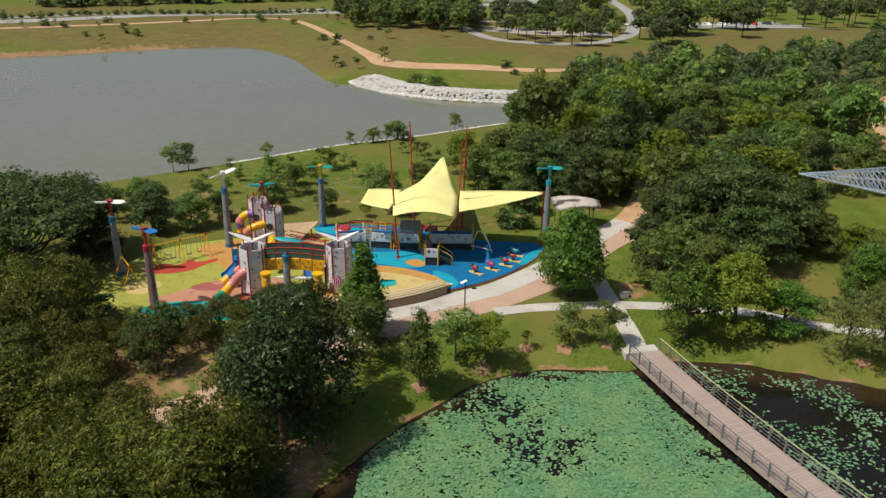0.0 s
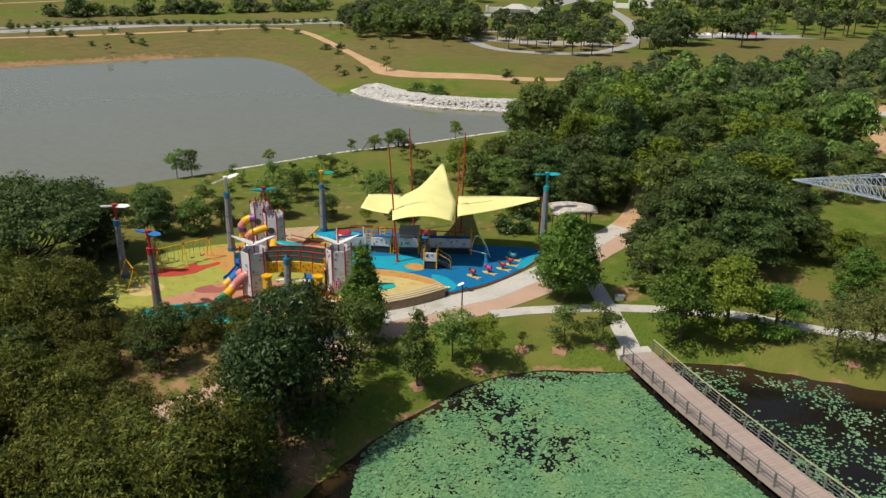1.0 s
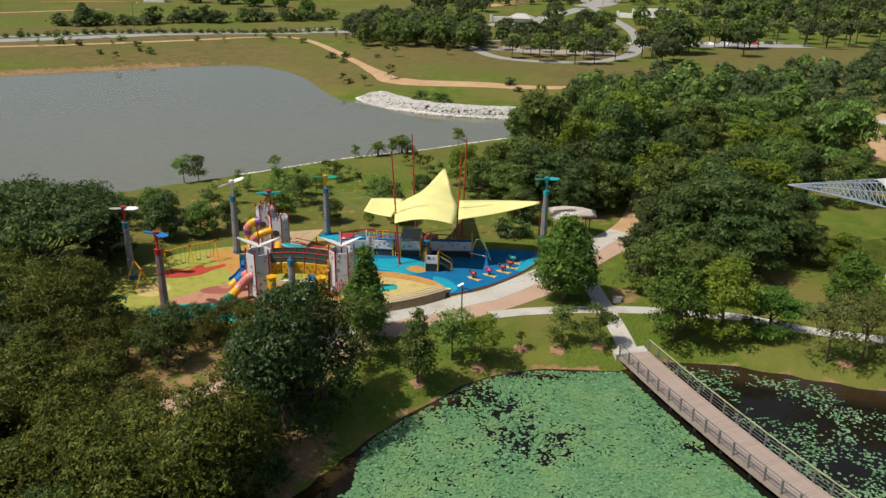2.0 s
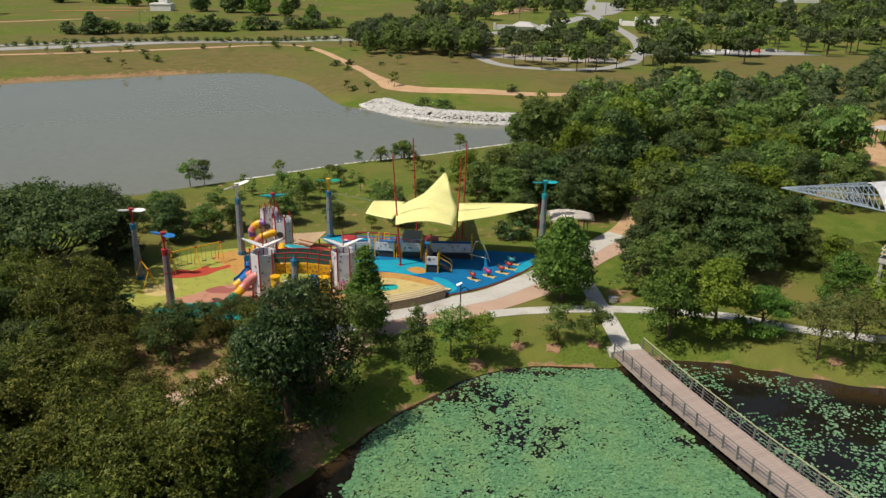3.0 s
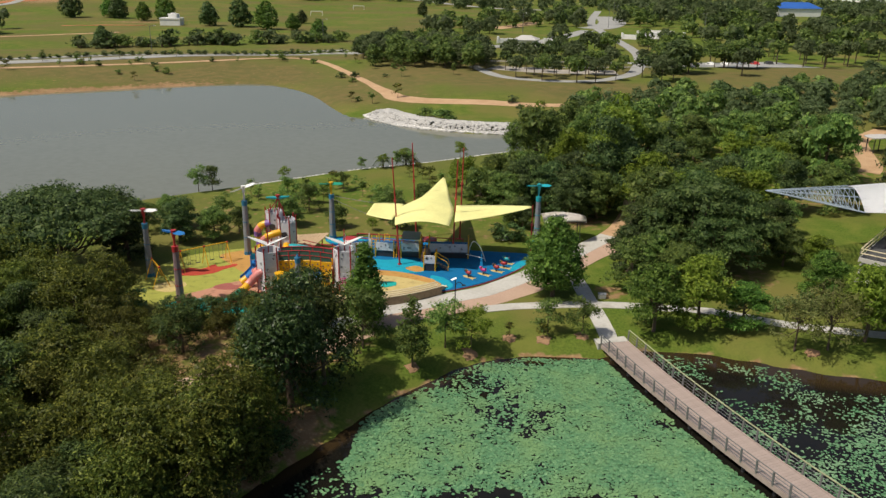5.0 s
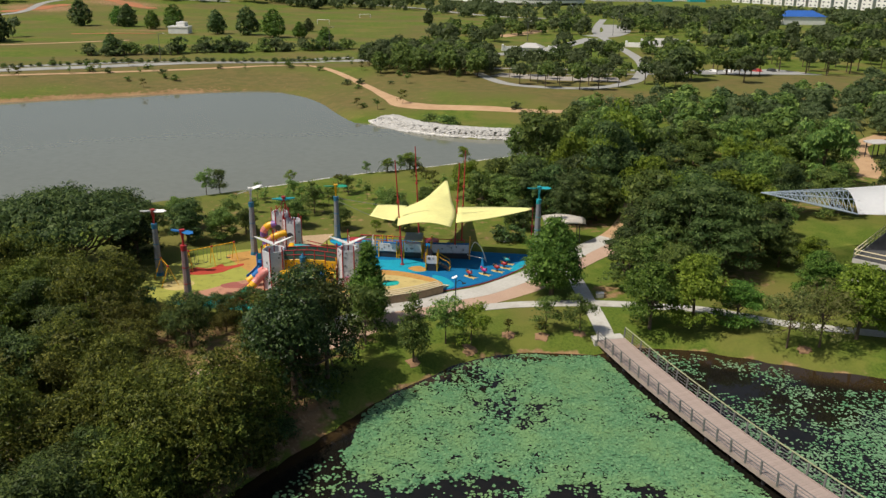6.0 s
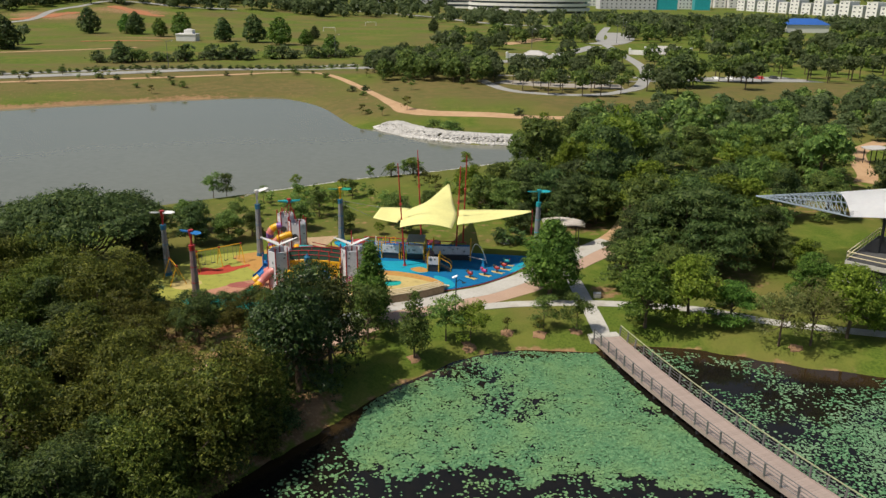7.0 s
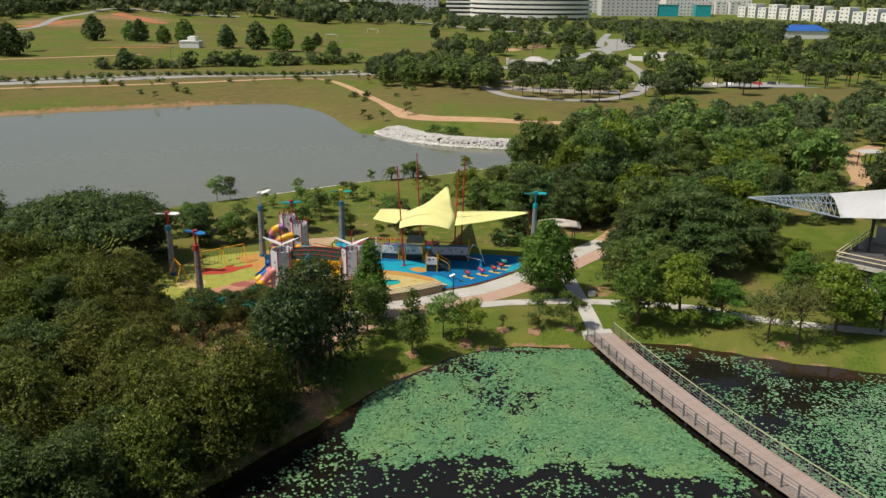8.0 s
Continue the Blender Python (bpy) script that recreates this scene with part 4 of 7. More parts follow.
LOOKS = {"near_round": "bushy dark green tree with dense foliage", "near_olive": "bushy olive green tree in the waterside grove", "wood": "leafy green tree in the wood",
         "layered": "spreading tree with flat layers of dark foliage", "mid": "round leafy green tree in the wood", "far": "round green tree far off", "young": "young slender tree with loose foliage",
         "sapling": "thin newly planted sapling", "shrub": "low leafy green shrub", "bank": "dark dense shrub overhanging the pond bank", "great_dark": "large dense dark green tree by the pond", "pyramid": "tall narrow conical green tree",
         "dome": "dense dome-shaped bright green tree beside the path", "yellow_round": "yellowish green round-crowned tree", "thin_olive": "sparse thin-branched olive tree on the bank",
         "standard": "park tree with a clear straight trunk", "distant": "green tree far off", "field": "full-crowned tree standing alone in the field", "palm": "feathery grey-green palm with drooping fronds", "young_cone": "young conical green tree on the lawn", "rain_tree": "wide umbrella-shaped rain tree with pale spreading limbs", "fresh_round": "fresh green round-crowned tree beside the lawn path"}
PLACED = []


def plant(key, x, y, s=1.0, turn=None, group="", name=None, stretch=1.0, lean=0.0):
    """One tree of a kind, standing on the ground."""
    look_key = key.rstrip("0123456789")
    tr, cr = TREE_KINDS[key]
    nm = name or ("shrub" if look_key == "shrub" else "sapling" if look_key == "sapling" else "tree")
    e = thing(nm, LOOKS[look_key], nm, group=group)
    turn = random.uniform(0, 360) if turn is None else turn
    e.matrix_basis = pose(x, y, height(x, y), lean, lean * 0.6, turn) @ Matrix.Diagonal((s, s, s * stretch, 1))
    part("trunk", tr, BARK, e)
    part("crown", cr, L_MID, e)
    PLACED.append((x, y))
    return e


def hall_clear(x, y):
    """The open strip of meadow in front of the blue-roofed hall."""
    return not (abs(x - 6 - 0.32 * (y + 17)) < 15 and 440 < y < 575)


class Grove:
    """Many far trees joined into one object."""

    def __init__(self):
        self.v, self.f, self.m, self.s, self.base = [], [], [], [], 0

    def add(self, key, x, y, s):
        PLACED.append((x, y))
        a, z = random.uniform(0, 6.28), height(x, y)
        rot = np.array(((math.cos(a), -math.sin(a), 0), (math.sin(a), math.cos(a), 0), (0, 0, 1)))
        cr = TREE_KINDS[key][1]
        co = np.empty(len(cr.vertices) * 3, np.float32)
        cr.vertices.foreach_get("co", co)
        self.v.append(co.reshape(-1, 3) @ rot.T * s + np.array((x, y, z)))
        n = len(cr.polygons)
        tri = np.empty(n * 3, np.int32)
        cr.loops.foreach_get("vertex_index", tri)
        flag = np.empty(n, bool)
        cr.polygons.foreach_get("use_smooth", flag)
        stem = np.array([(sx * 0.12 * s, sy * 0.12 * s, zz) for zz in (-0.2, 0.5 * float(co.reshape(-1, 3)[:, 2].max()) * s) for sx, sy in ((-1, -1), (1, -1), (1, 1), (-1, 1))]) + np.array((x, y, z))
        self.v.append(stem)
        b = self.base + len(cr.vertices)
        self.f.append(tri.reshape(-1, 3) + self.base)
        self.s += [flag, np.zeros(8, bool)]
        self.f.append(np.array([(0, 1, 5), (0, 5, 4), (1, 2, 6), (1, 6, 5), (2, 3, 7), (2, 7, 6), (3, 0, 4), (3, 4, 7)]) + b)
        # Slot 3 is the leaf colour paled for haze.
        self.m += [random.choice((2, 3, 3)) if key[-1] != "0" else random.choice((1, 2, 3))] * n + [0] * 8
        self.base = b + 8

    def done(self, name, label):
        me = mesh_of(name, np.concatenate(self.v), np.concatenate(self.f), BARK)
        for m in (L_DARK, L_MID, L_HAZED):
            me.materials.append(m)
        me.polygons.foreach_set("material_index", np.array(self.m, np.int32))
        me.polygons.foreach_set("use_smooth", np.concatenate(self.s))
        tagged(new(name, me), label, "trees", kind="stuff")


def in_poly(poly, x, y):
    c = False
    for (ax, ay), (bx, by) in zip(poly, poly[1:] + poly[:1]):
        if (ay > y) != (by > y) and x < (bx - ax) * (y - ay) / (by - ay) + ax:
            c = not c
    return c


def scatter(poly, gap, seed, keep=lambda x, y: True, tries=4000):
    rng = random.Random(seed)
    xs, ys = [p[0] for p in poly], [p[1] for p in poly]
    out = []
    for _ in range(tries):
        x, y = rng.uniform(min(xs), max(xs)), rng.uniform(min(ys), max(ys))
        g = gap(x, y) if callable(gap) else gap
        if in_poly(poly, x, y) and keep(x, y) and all((x - a) ** 2 + (y - b) ** 2 > g * g for a, b in out + PLACED):
            out.append((x, y))
    return out


random.seed(4)
# trees that stand out singly
plant("great_dark", -12.0, 42.8, 0.9, 20, stretch=1.32)
plant("near_round0", -10.2, 46.4, 0.9, 200, stretch=1.45)
plant("pyramid", -8.7, 57.4, 1.06, 0, stretch=0.76)
plant("young0", -8.2, 53.0, 1.2, 15)
plant("dome", 9.2, 66.8, 1.02, 40, stretch=0.95)
plant("young_cone", -3.4, 50.2, 1.05, 10)
plant("young1", -0.9, 54.0, 0.95, 70)
plant("young2", 1.4, 54.4, 0.85, 200)
plant("young0", 8.4, 58.0, 0.72, 120)
plant("young1", 11.6, 57.8, 0.78, 250)
plant("fresh_round", 18.4, 59.5, 1.02, 30)
plant("yellow_round", 22.7, 60.6, 1.02, 90)
plant("fresh_round", 27.0, 61.2, 0.86, 190, stretch=0.82)
plant("thin_olive", 30.5, 56.9, 1.0, 15)
plant("thin_olive", 33.5, 57.2, 1.06, 140)
plant("yellow_round", 37.6, 59.4, 1.08, 230)
plant("fresh_round", 42.5, 60.6, 0.95, 100)
for x, y, s, key in ((36.6, 68.0, 0.85, "fresh_round"), (38.6, 73.2, 0.56, "wood2"), (26.0, 69.5, 0.9, "young1"), (22.4, 70.6, 0.75, "wood2"), (20.8, 74.2, 0.66, "wood1"), (17.5, 69.0, 1.25, "young0"), (17.6, 74.6, 0.62, "wood0"), (19.8, 79.4, 0.72, "wood0"), (37.4, 86.4, 0.62, "wood0"), (39.4, 90.2, 0.6, "wood1"), (36.2, 83.6, 0.45, "wood2"), (12.6, 92.6, 0.8, "wood0"), (16.2, 94.4, 0.85, "wood1"), (9.4, 96.0, 0.8, "wood0"), (27.0, 89.4, 1.2, "yellow_round"), (31.6, 90.0, 1.25, "yellow_round"), (35.6, 91.6, 1.15, "yellow_round"), (23.0, 95.5, 1.3, "yellow_round"), (25.2, 77.6, 1.12, "layered0"), (30.0, 79.2, 1.0, "layered0"), (27.6, 74.4, 0.8, "layered0"), (22.2, 80.2, 0.85, "layered0"), (38.8, 64.8, 0.7, "young0"), (36.0, 78.6, 0.6, "wood1"), (38.8, 77.2, 0.62, "yellow_round"), (34.8, 82.4, 0.8, "thin_olive"), (-13.6, 39.8, 0.46, "near_olive1"), (-16.0, 40.6, 0.5, "near_olive2"),
                     (31.5, 65.8, 0.9, "shrub1"), (34.6, 66.0, 1.0, "shrub0"), (27.6, 66.6, 0.9, "shrub0"), (40.6, 69.8, 1.2, "shrub1"), (38.2, 70.2, 1.1, "shrub2"), (4.6, 83.6, 1.3, "shrub0"), (3.2, 84.6, 1.1, "shrub0")):
    plant(key, x, y, s)
for x, y in ((4.8, 56.6), (8.0, 56.8), (11.6, 57.7), (-3.4, 50.2), (32.1, 56.7), (1.3, 53.9)):
    bm = bmesh.new()
    rim = []
    for k in range(18):
        a, r = k * math.tau / 18, random.uniform(0.5, 0.85)
        px, py = x + r * math.cos(a), y + r * math.sin(a)
        rim.append([bm.verts.new((x + (px - x) * q, y + (py - y) * q, height(x + (px - x) * q, y + (py - y) * q) + dz)) for q, dz in ((1.0, -0.06), (0.96, 0.035), (0.45, 0.05))])
    mid_v = bm.verts.new((x, y, height(x, y) + 0.06))
    for a, b in zip(rim, rim[1:] + rim[:1]):
        bm.faces.new((a[0], b[0], b[1], a[1]))
        bm.faces.new((a[1], b[1], b[2], a[2]))
        bm.faces.new((a[2], b[2], mid_v))
    tagged(new("soil_ring", data_of("soil_ring", bm, MULCH)), "ring of bare red soil round a young tree", "soil ring", "soil rings")
for x, y in ((4.8, 56.6), (8.0, 56.8)):
    plant("sapling1", x, y, 0.55)

for x, y, s, key in ((58.5, 141, 1.2, "palm0"), (62, 146, 1.1, "palm0"), (66, 143, 1.25, "palm0"), (63, 138, 1.0, "palm0"), (69.5, 150, 1.2, "palm0"), (-16.7, 118.0, 0.95, "palm1"), (-13.2, 120.4, 1.1, "palm1"), (-12.2, 119.6, 0.9, "palm1"), (76, 139, 0.9, "palm1"), (78.5, 141, 1.1, "palm1")):
    plant(key, x, y, s)

# waterside grove
GROVE = [(-11.6, 41.6), (-13.6, 36.4), (-15.8, 30.0), (-20.5, 22), (-27, 13), (-42, 16), (-52, 58), (-40, 60), (-33, 56), (-26, 55.5), (-18.5, 56.5), (-14.5, 53), (-10.2, 48.5), (-8.8, 43)]


def off_track(x, y):
    d = min((Vector(p).to_2d() - Vector((x, y))).length for p in spline([(a, b, 0) for a, b in TRACK], 5))
    return d > (2.8 if x > -25 else 1.2) and (x > -46 or y < 36 or y > 56) and math.hypot(x + 19.6, y - 46.0) > 4.8 and math.hypot(x + 38.5, y - 46) > 3.8


for k, (x, y) in enumerate(scatter(GROVE, 3.1, 7, off_track)):
    s = random.uniform(0.62, 1.0)
    if x > -30 and y > 47:
        s *= 0.48 if y > 51 else 0.72
    u = (x + 36) * 0.56 - (y - 46.5) * 0.83
    w, q = (x + 19.4) * 0.41 - (y - 45.8) * 0.91, (x + 19.4) * 0.91 + (y - 45.8) * 0.41
    if abs(q) < 3.6 and 0 < w < 9:
        s *= 0.36 + 0.05 * w
    if abs((x + 36) * 0.83 + (y - 46.5) * 0.56) < 3.2 and 0 < u < 6:
        s *= 0.25 + 0.05 * u
    plant(("near_round%d" if y < 30 or (x * 0.7 + y) % 9 > 5.5 else "near_olive%d") % (0 if y < 30 else k % 3), x, y, s, stretch=random.uniform(0.8, 1.25), lean=random.uniform(-6, 6), group="grove trees")
for x, y, s in ((-16.4, 57.6, 0.62), (-18.6, 57.0, 0.46), (-13.4, 57.0, 0.60), (-20.8, 56.6, 0.48), (-24.6, 55.4, 0.46), (-22.8, 56.4, 0.42)):
    plant("near_round%d" % (int(s * 100) % 2), x, y, s)

for x, y, s in ((-13.2, 37.6, 0.7), (-13.8, 35.0, 0.85), (-15.0, 32.4, 0.95), (-16.4, 29.4, 0.9), (-17.6, 26.6, 0.9)):
    plant("near_olive%d" % (int(y) % 3), x, y, s, stretch=1.2, group="grove trees")
BANK = along([Vector((p.x, p.y, 0)) for p in POND_LINE[4:15]], 0.45)
for k in range(22):
    p, d = random.choice(BANK)
    off = random.uniform(0.3, 2.6)
    x, y = p.x - abs(d.y) * off, p.y + d.x * off
    plant("bank%d" % (k % 2), x, y, random.uniform(0.5, 1.0), stretch=0.8, group="bank shrubs", name="shrub")

# wood
WOOD = [(17.8, 71.5), (24, 70.5), (36, 70), (62, 66), (74, 72), (92, 110), (130, 168), (146, 206), (108, 212), (74, 200), (52, 191), (29, 174), (16, 150), (11, 146), (8.5, 140), (5.6, 118), (5.6, 102), (9, 94), (15, 95), (17, 84), (16.5, 77)]


def wood_clear(x, y):
    u = min(1, max(0, ((x - 56) * 14 + (y - 108) * 34) / (14 * 14 + 34 * 34)))
    if math.hypot(x - 56 - 14 * u, y - 108 - 34 * u) < 4.2:
        return False
    if (x < 20.3 and 76 < y < 89.5) or (39.5 < x < 60 and 64 < y < 100) or (38 < x < 48 and 86 < y < 97) or (x > 34 and y < 74):
        return False
    if any(math.hypot(x - a, y - b) < 3.4 for a, b in ((18.5, 89), (19.5, 93), (21, 97), (22, 103), (75, 158), (77, 147), (73, 141), (72, 136), (75, 152), (79, 142), (70, 132), (71, 127), (66, 122), (60, 113), (62, 116), (64, 120), (65, 126), (68, 129), (66, 137), (69, 143), (72, 148), (78, 158), (67, 133), (63, 118), (28, 70), (31, 74), (35, 75), (35, 79), (35.5, 83))):
        return False
    return inside_distance(LAKE_LINE, x, y) > 2


back_wood = Grove()
for k, (x, y) in enumerate(scatter(WOOD, lambda x, y: 4.9 if y < 100 else 5.5 if y < 150 else 6.4, 9, wood_clear, 9000)):
    s = random.uniform(0.62, 1.28)
    tall = random.uniform(0.85, 1.22)
    n = field(x, y, 0.06, 2.0)
    if y < 104:
        if 20 < x < 40 and 70 < y < 86:
            s = min(s, 0.66) if x > 28 else s
            plant("layered%d" % (k % 2), x, y, s * 1.1, stretch=tall, lean=random.uniform(-4, 4), group="wood trees")
        elif n > 0.42 or k % 9 == 4:
            plant("yellow_round", x, y, s * 1.15, stretch=tall, lean=random.uniform(-4, 4), group="wood trees")
        else:
            plant("wood%d" % (k % 3), x, y, s, stretch=tall, lean=random.uniform(-4, 4), group="wood trees")
    elif y < 138:
        plant("mid%d" % (2 if n > 0.3 or k % 7 == 3 else k % 2), x, y, s, stretch=tall, lean=random.uniform(-4, 4), group="wood trees")
    else:
        back_wood.add("far%d" % (k % 3), x, y, s * 0.86)
back_wood.done("back_wood", "rear part of the wood with rounded green crowns")

# trees on the lawn between the playground and the lake
for x, y, s, key in ((-43.8, 66.8, 1.0, "rain_tree"), (-38.6, 71.6, 0.86, "wood0"), (-41.4, 73.6, 0.82, "wood0"), (-7.9, 98, 0.4, "wood1"), (8.2, 111.4, 1.42, "mid0"), (-36.8, 63.2, 1.2, "shrub0"), (-36.0, 60.9, 1.3, "shrub1"), (-33.8, 59.4, 1.2, "shrub0"), (-31.6, 58.0, 1.3, "shrub0"), (-37.4, 65.6, 1.1, "shrub0"), (-35.4, 78.4, 0.62, "wood0"), (-57.4, 67.0, 0.8, "layered0"), (-61, 72, 0.85, "layered0"), (-31.6, 80.0, 0.55, "wood1"), (-37.5, 84, 0.5, "wood1"), (-29.5, 83, 0.45, "wood2"), (-64.4, 84.6, 0.6, "young0"), (-62.0, 87.6, 0.5, "young1"),
                     (-24, 86, 0.5, "wood1"), (-11.5, 91, 0.55, "wood1"), 
                     (-9.5, 86.5, 0.42, "wood0"), (-17.8, 86.2, 0.4, "wood1"), (6.2, 88.6, 0.45, "wood0"), (5.0, 89.5, 0.5, "wood1"), (-41, 88, 0.4, "wood1"),
                     (0.5, 97, 0.8, "mid1"), (3.5, 95, 0.75, "wood1"), (-1.8, 103, 0.7, "mid2"), (2.8, 101, 0.8, "mid0"), (6.5, 97.5, 0.85, "wood0"), (-62, 62, 0.8, "layered1")):
    plant(key, x, y, s)
LAWN = [(-46, 84), (-36, 79), (-27, 80.5), (-19, 84.5), (-9, 85), (-9, 97), (-20, 104), (-38, 96)]
for k, (x, y) in enumerate(scatter(LAWN, 3.4, 31, lambda x, y: inside_distance(LAKE_LINE, x, y) > 12, 110)):
    plant(("young%d", "young%d", "young%d")[k % 3] % (k % 3), x, y, random.uniform(0.34, 0.55) * (1.5 if k % 3 != 2 else 1), group="lawn trees")
for x, y, s in ((-41.5, 100.4, 0.78), (-39.9, 101.7, 0.74), (-31, 109, 0.44), (-20, 116.6, 0.40), (-16.7, 118.0, 0.46), (-14.6, 119.8, 0.5), (-13.7, 120.8, 0.58), (-12.5, 120.4, 0.5), (-4.5, 128, 0.6)):
    plant("young%d" % (int(x) % 3), x, y, s, stretch=1.05)
for k in range(26):
    x = random.uniform(-45, 2)
    y = 0.62 * x + random.uniform(104, 122)
    if inside_distance(LAKE_LINE, x, y) > 4:
        plant("sapling%d" % (k % 3), x, y, random.uniform(0.6, 1.0), group="lakeside saplings")

# across the lake
for k in range(60):
    x = random.uniform(-150, 10)
    y = random.uniform(165, 262)
    d = inside_distance(LAKE_LINE, x, y)
    if 4 < d < 45 and y - 0.35 * (x + 60) > 150:
        plant("sapling%d" % (k % 3), x, y, random.uniform(0.6, 1.25), group="far shore saplings")
for x, y, s in ((-14.5, 163.5, 1.4), (-11, 161, 1.5), (-9.6, 162.5, 1.2)):
    plant("shrub1", x, y, s)
hedge = Grove()
for k in range(40):
    t = k / 39
    hedge.add("shrub%d" % (k % 2), -196 + 150 * t + random.uniform(-1, 1), 200 + 90 * t + random.uniform(-0.6, 0.6), random.uniform(0.6, 1.1))
for k in range(34):
    t = (k + random.uniform(-0.6, 0.6)) / 33
    hedge.add("shrub%d" % (k % 2), -158 + 92 * t + random.uniform(-1.5, 1.5), 275 + 44 * t + 9 * random.random(), random.uniform(2.0, 3.6))
for k in range(64):
    t = k / 63
    hedge.add("shrub%d" % (k % 2), -200 + 140 * t - 2.4 + random.uniform(-0.5, 0.5), 187 + 95 * t + 3.4 + random.uniform(-0.4, 0.4), random.uniform(0.5, 0.95))
for k in range(46):
    x, y = random.uniform(-145, 8), random.uniform(168, 262)
    if 3 < inside_distance(LAKE_LINE, x, y) < 40 and y - 0.35 * (x + 60) > 150:
        hedge.add("shrub%d" % (k % 3), x, y, random.uniform(0.4, 1.1))
hedge.done("roadside_planting", "rows of dark shrubs and small trees along the road")
for x, y, s, k in ((-237, 424, 1.45, 0), (-218, 429, 1.1, 1), (-210, 424, 1.25, 2), (-190, 410, 1.0, 1), (-177, 408, 1.35, 1), (-146, 387, 1.2, 0), (-129.5, 384, 1.4, 2), (-113, 373, 1.35, 1), (-100, 372, 0.8, 1), (-106, 412, 0.7, 0), (-77, 327, 0.9, 1), (-51.5, 488, 0.8, 0), (-222, 325, 1.5, 0), (-231, 331, 1.5, 2), (-150, 286, 0.8, 0)):
    plant("field%d" % k, x, y, s)
BELT = [(-48, 262), (-40, 225), (-22, 232), (-8, 226), (-3, 232), (-6, 268), (-20, 300), (-45, 300)]
park = Grove()
for k, (x, y) in enumerate(scatter(BELT, 4.9, 12)):
    park.add("far%d" % (k % 2), x, y, random.uniform(0.75, 1.1))
PARK = [(-4, 240), (20, 236), (44, 232), (69, 226), (122, 268), (170, 300), (260, 380), (290, 520), (160, 560), (60, 600), (20, 480), (-30, 420), (-40, 360), (10, 320)]
for k, (x, y) in enumerate(scatter(PARK, lambda x, y: 7.2 + 4 * max(0, field(x, y, 0.02, 6.0)), 13, lambda x, y: not (abs(x - 6) < 10 and 236 < y < 318) and field(x, y, 0.022, 4.0) < 0.42 and abs(x - 47 - 0.02 * (y - 300)) > (6 if y < 330 else 10) and not (x < 40 and 318 < y < 400 and x > -6) and not (-6 < x < 100 and 232 < y < 290 and random.random() < 0.85) and hall_clear(x, y) and not (50 < x < 84 and 335 < y < 425), 2600)):
    if y < 300:
        park.add("standard%d" % (k % 2), x, y, random.uniform(0.9, 1.3))
    else:
        park.add("distant%d" % (k % 2), x, y, random.uniform(0.42, 1.2))
for x, y in ((21, 205), (26, 206), (32, 212), (12, 208), (40, 219), (44, 226), (5, 213), (47, 234), (16, 213), (24, 214), (8, 220), (2, 228), (30, 222), (36, 229), (20, 221), (13, 226), (27, 232), (34, 238), (44, 246), (56, 246), (60, 252), (66, 247), (72, 254), (80, 251), (54, 300), (43, 310), (55, 330), (42, 335)):
    park.add("standard%d" % (int(x) % 2), x, y, random.uniform(0.7, 1.0))
for x, y, k in ((51, 228, 1.25), (48, 233, 1.1), (55, 231, 1.2), (44, 211, 0.9), (48, 216, 0.8), (72, 244, 1.15), (69, 247, 1.0), (76, 246, 1.05)):
    park.add("far0", x, y, k)
for k, (x, y) in enumerate(scatter([(0, 214), (30, 211), (40, 232), (34, 246), (2, 246)], 4.2, 17, lambda x, y: True, 60)):
    park.add("standard%d" % (k % 2), x, y, random.uniform(0.7, 1.15))
park.done("park_trees", "scattered green park trees round the car park")


def far_woods(name, label, seed, belts, material):
    rng = np.random.default_rng(seed)
    V, F, base = [], [], 0
    for poly, n, s in belts:
        xs, ys = [p[0] for p in poly], [p[1] for p in poly]
        for _ in range(n):
            x, y = rng.uniform(min(xs), max(xs)), rng.uniform(min(ys), max(ys))
            if not in_poly(poly, x, y) or not hall_clear(x, y):
                continue
            k = s * rng.uniform(0.7, 1.3)
            z = height(x, y)
            lob = [(x + k * rng.normal(0, 1.5), y + k * rng.normal(0, 1.5), z + k * rng.uniform(1.5, 6.5), k * 2.3, k * 2.3, k * 1.7) for _ in range(6)]
            v, f = leaves(lob, 36, 0.75 * k, int(rng.integers(1e6)), -0.9)
            cv, cf = cores(lob, 1.0, 70, int(rng.integers(1e6)))
            v, f = np.concatenate([v, cv]), np.concatenate([f, cf + len(v)])
            V.append(v)
            F.append(f + base)
            base += len(v)
    ob = new(name, mesh_of(name, np.concatenate(V), np.concatenate(F), material))
    tagged(ob, label, "woods", kind="stuff")


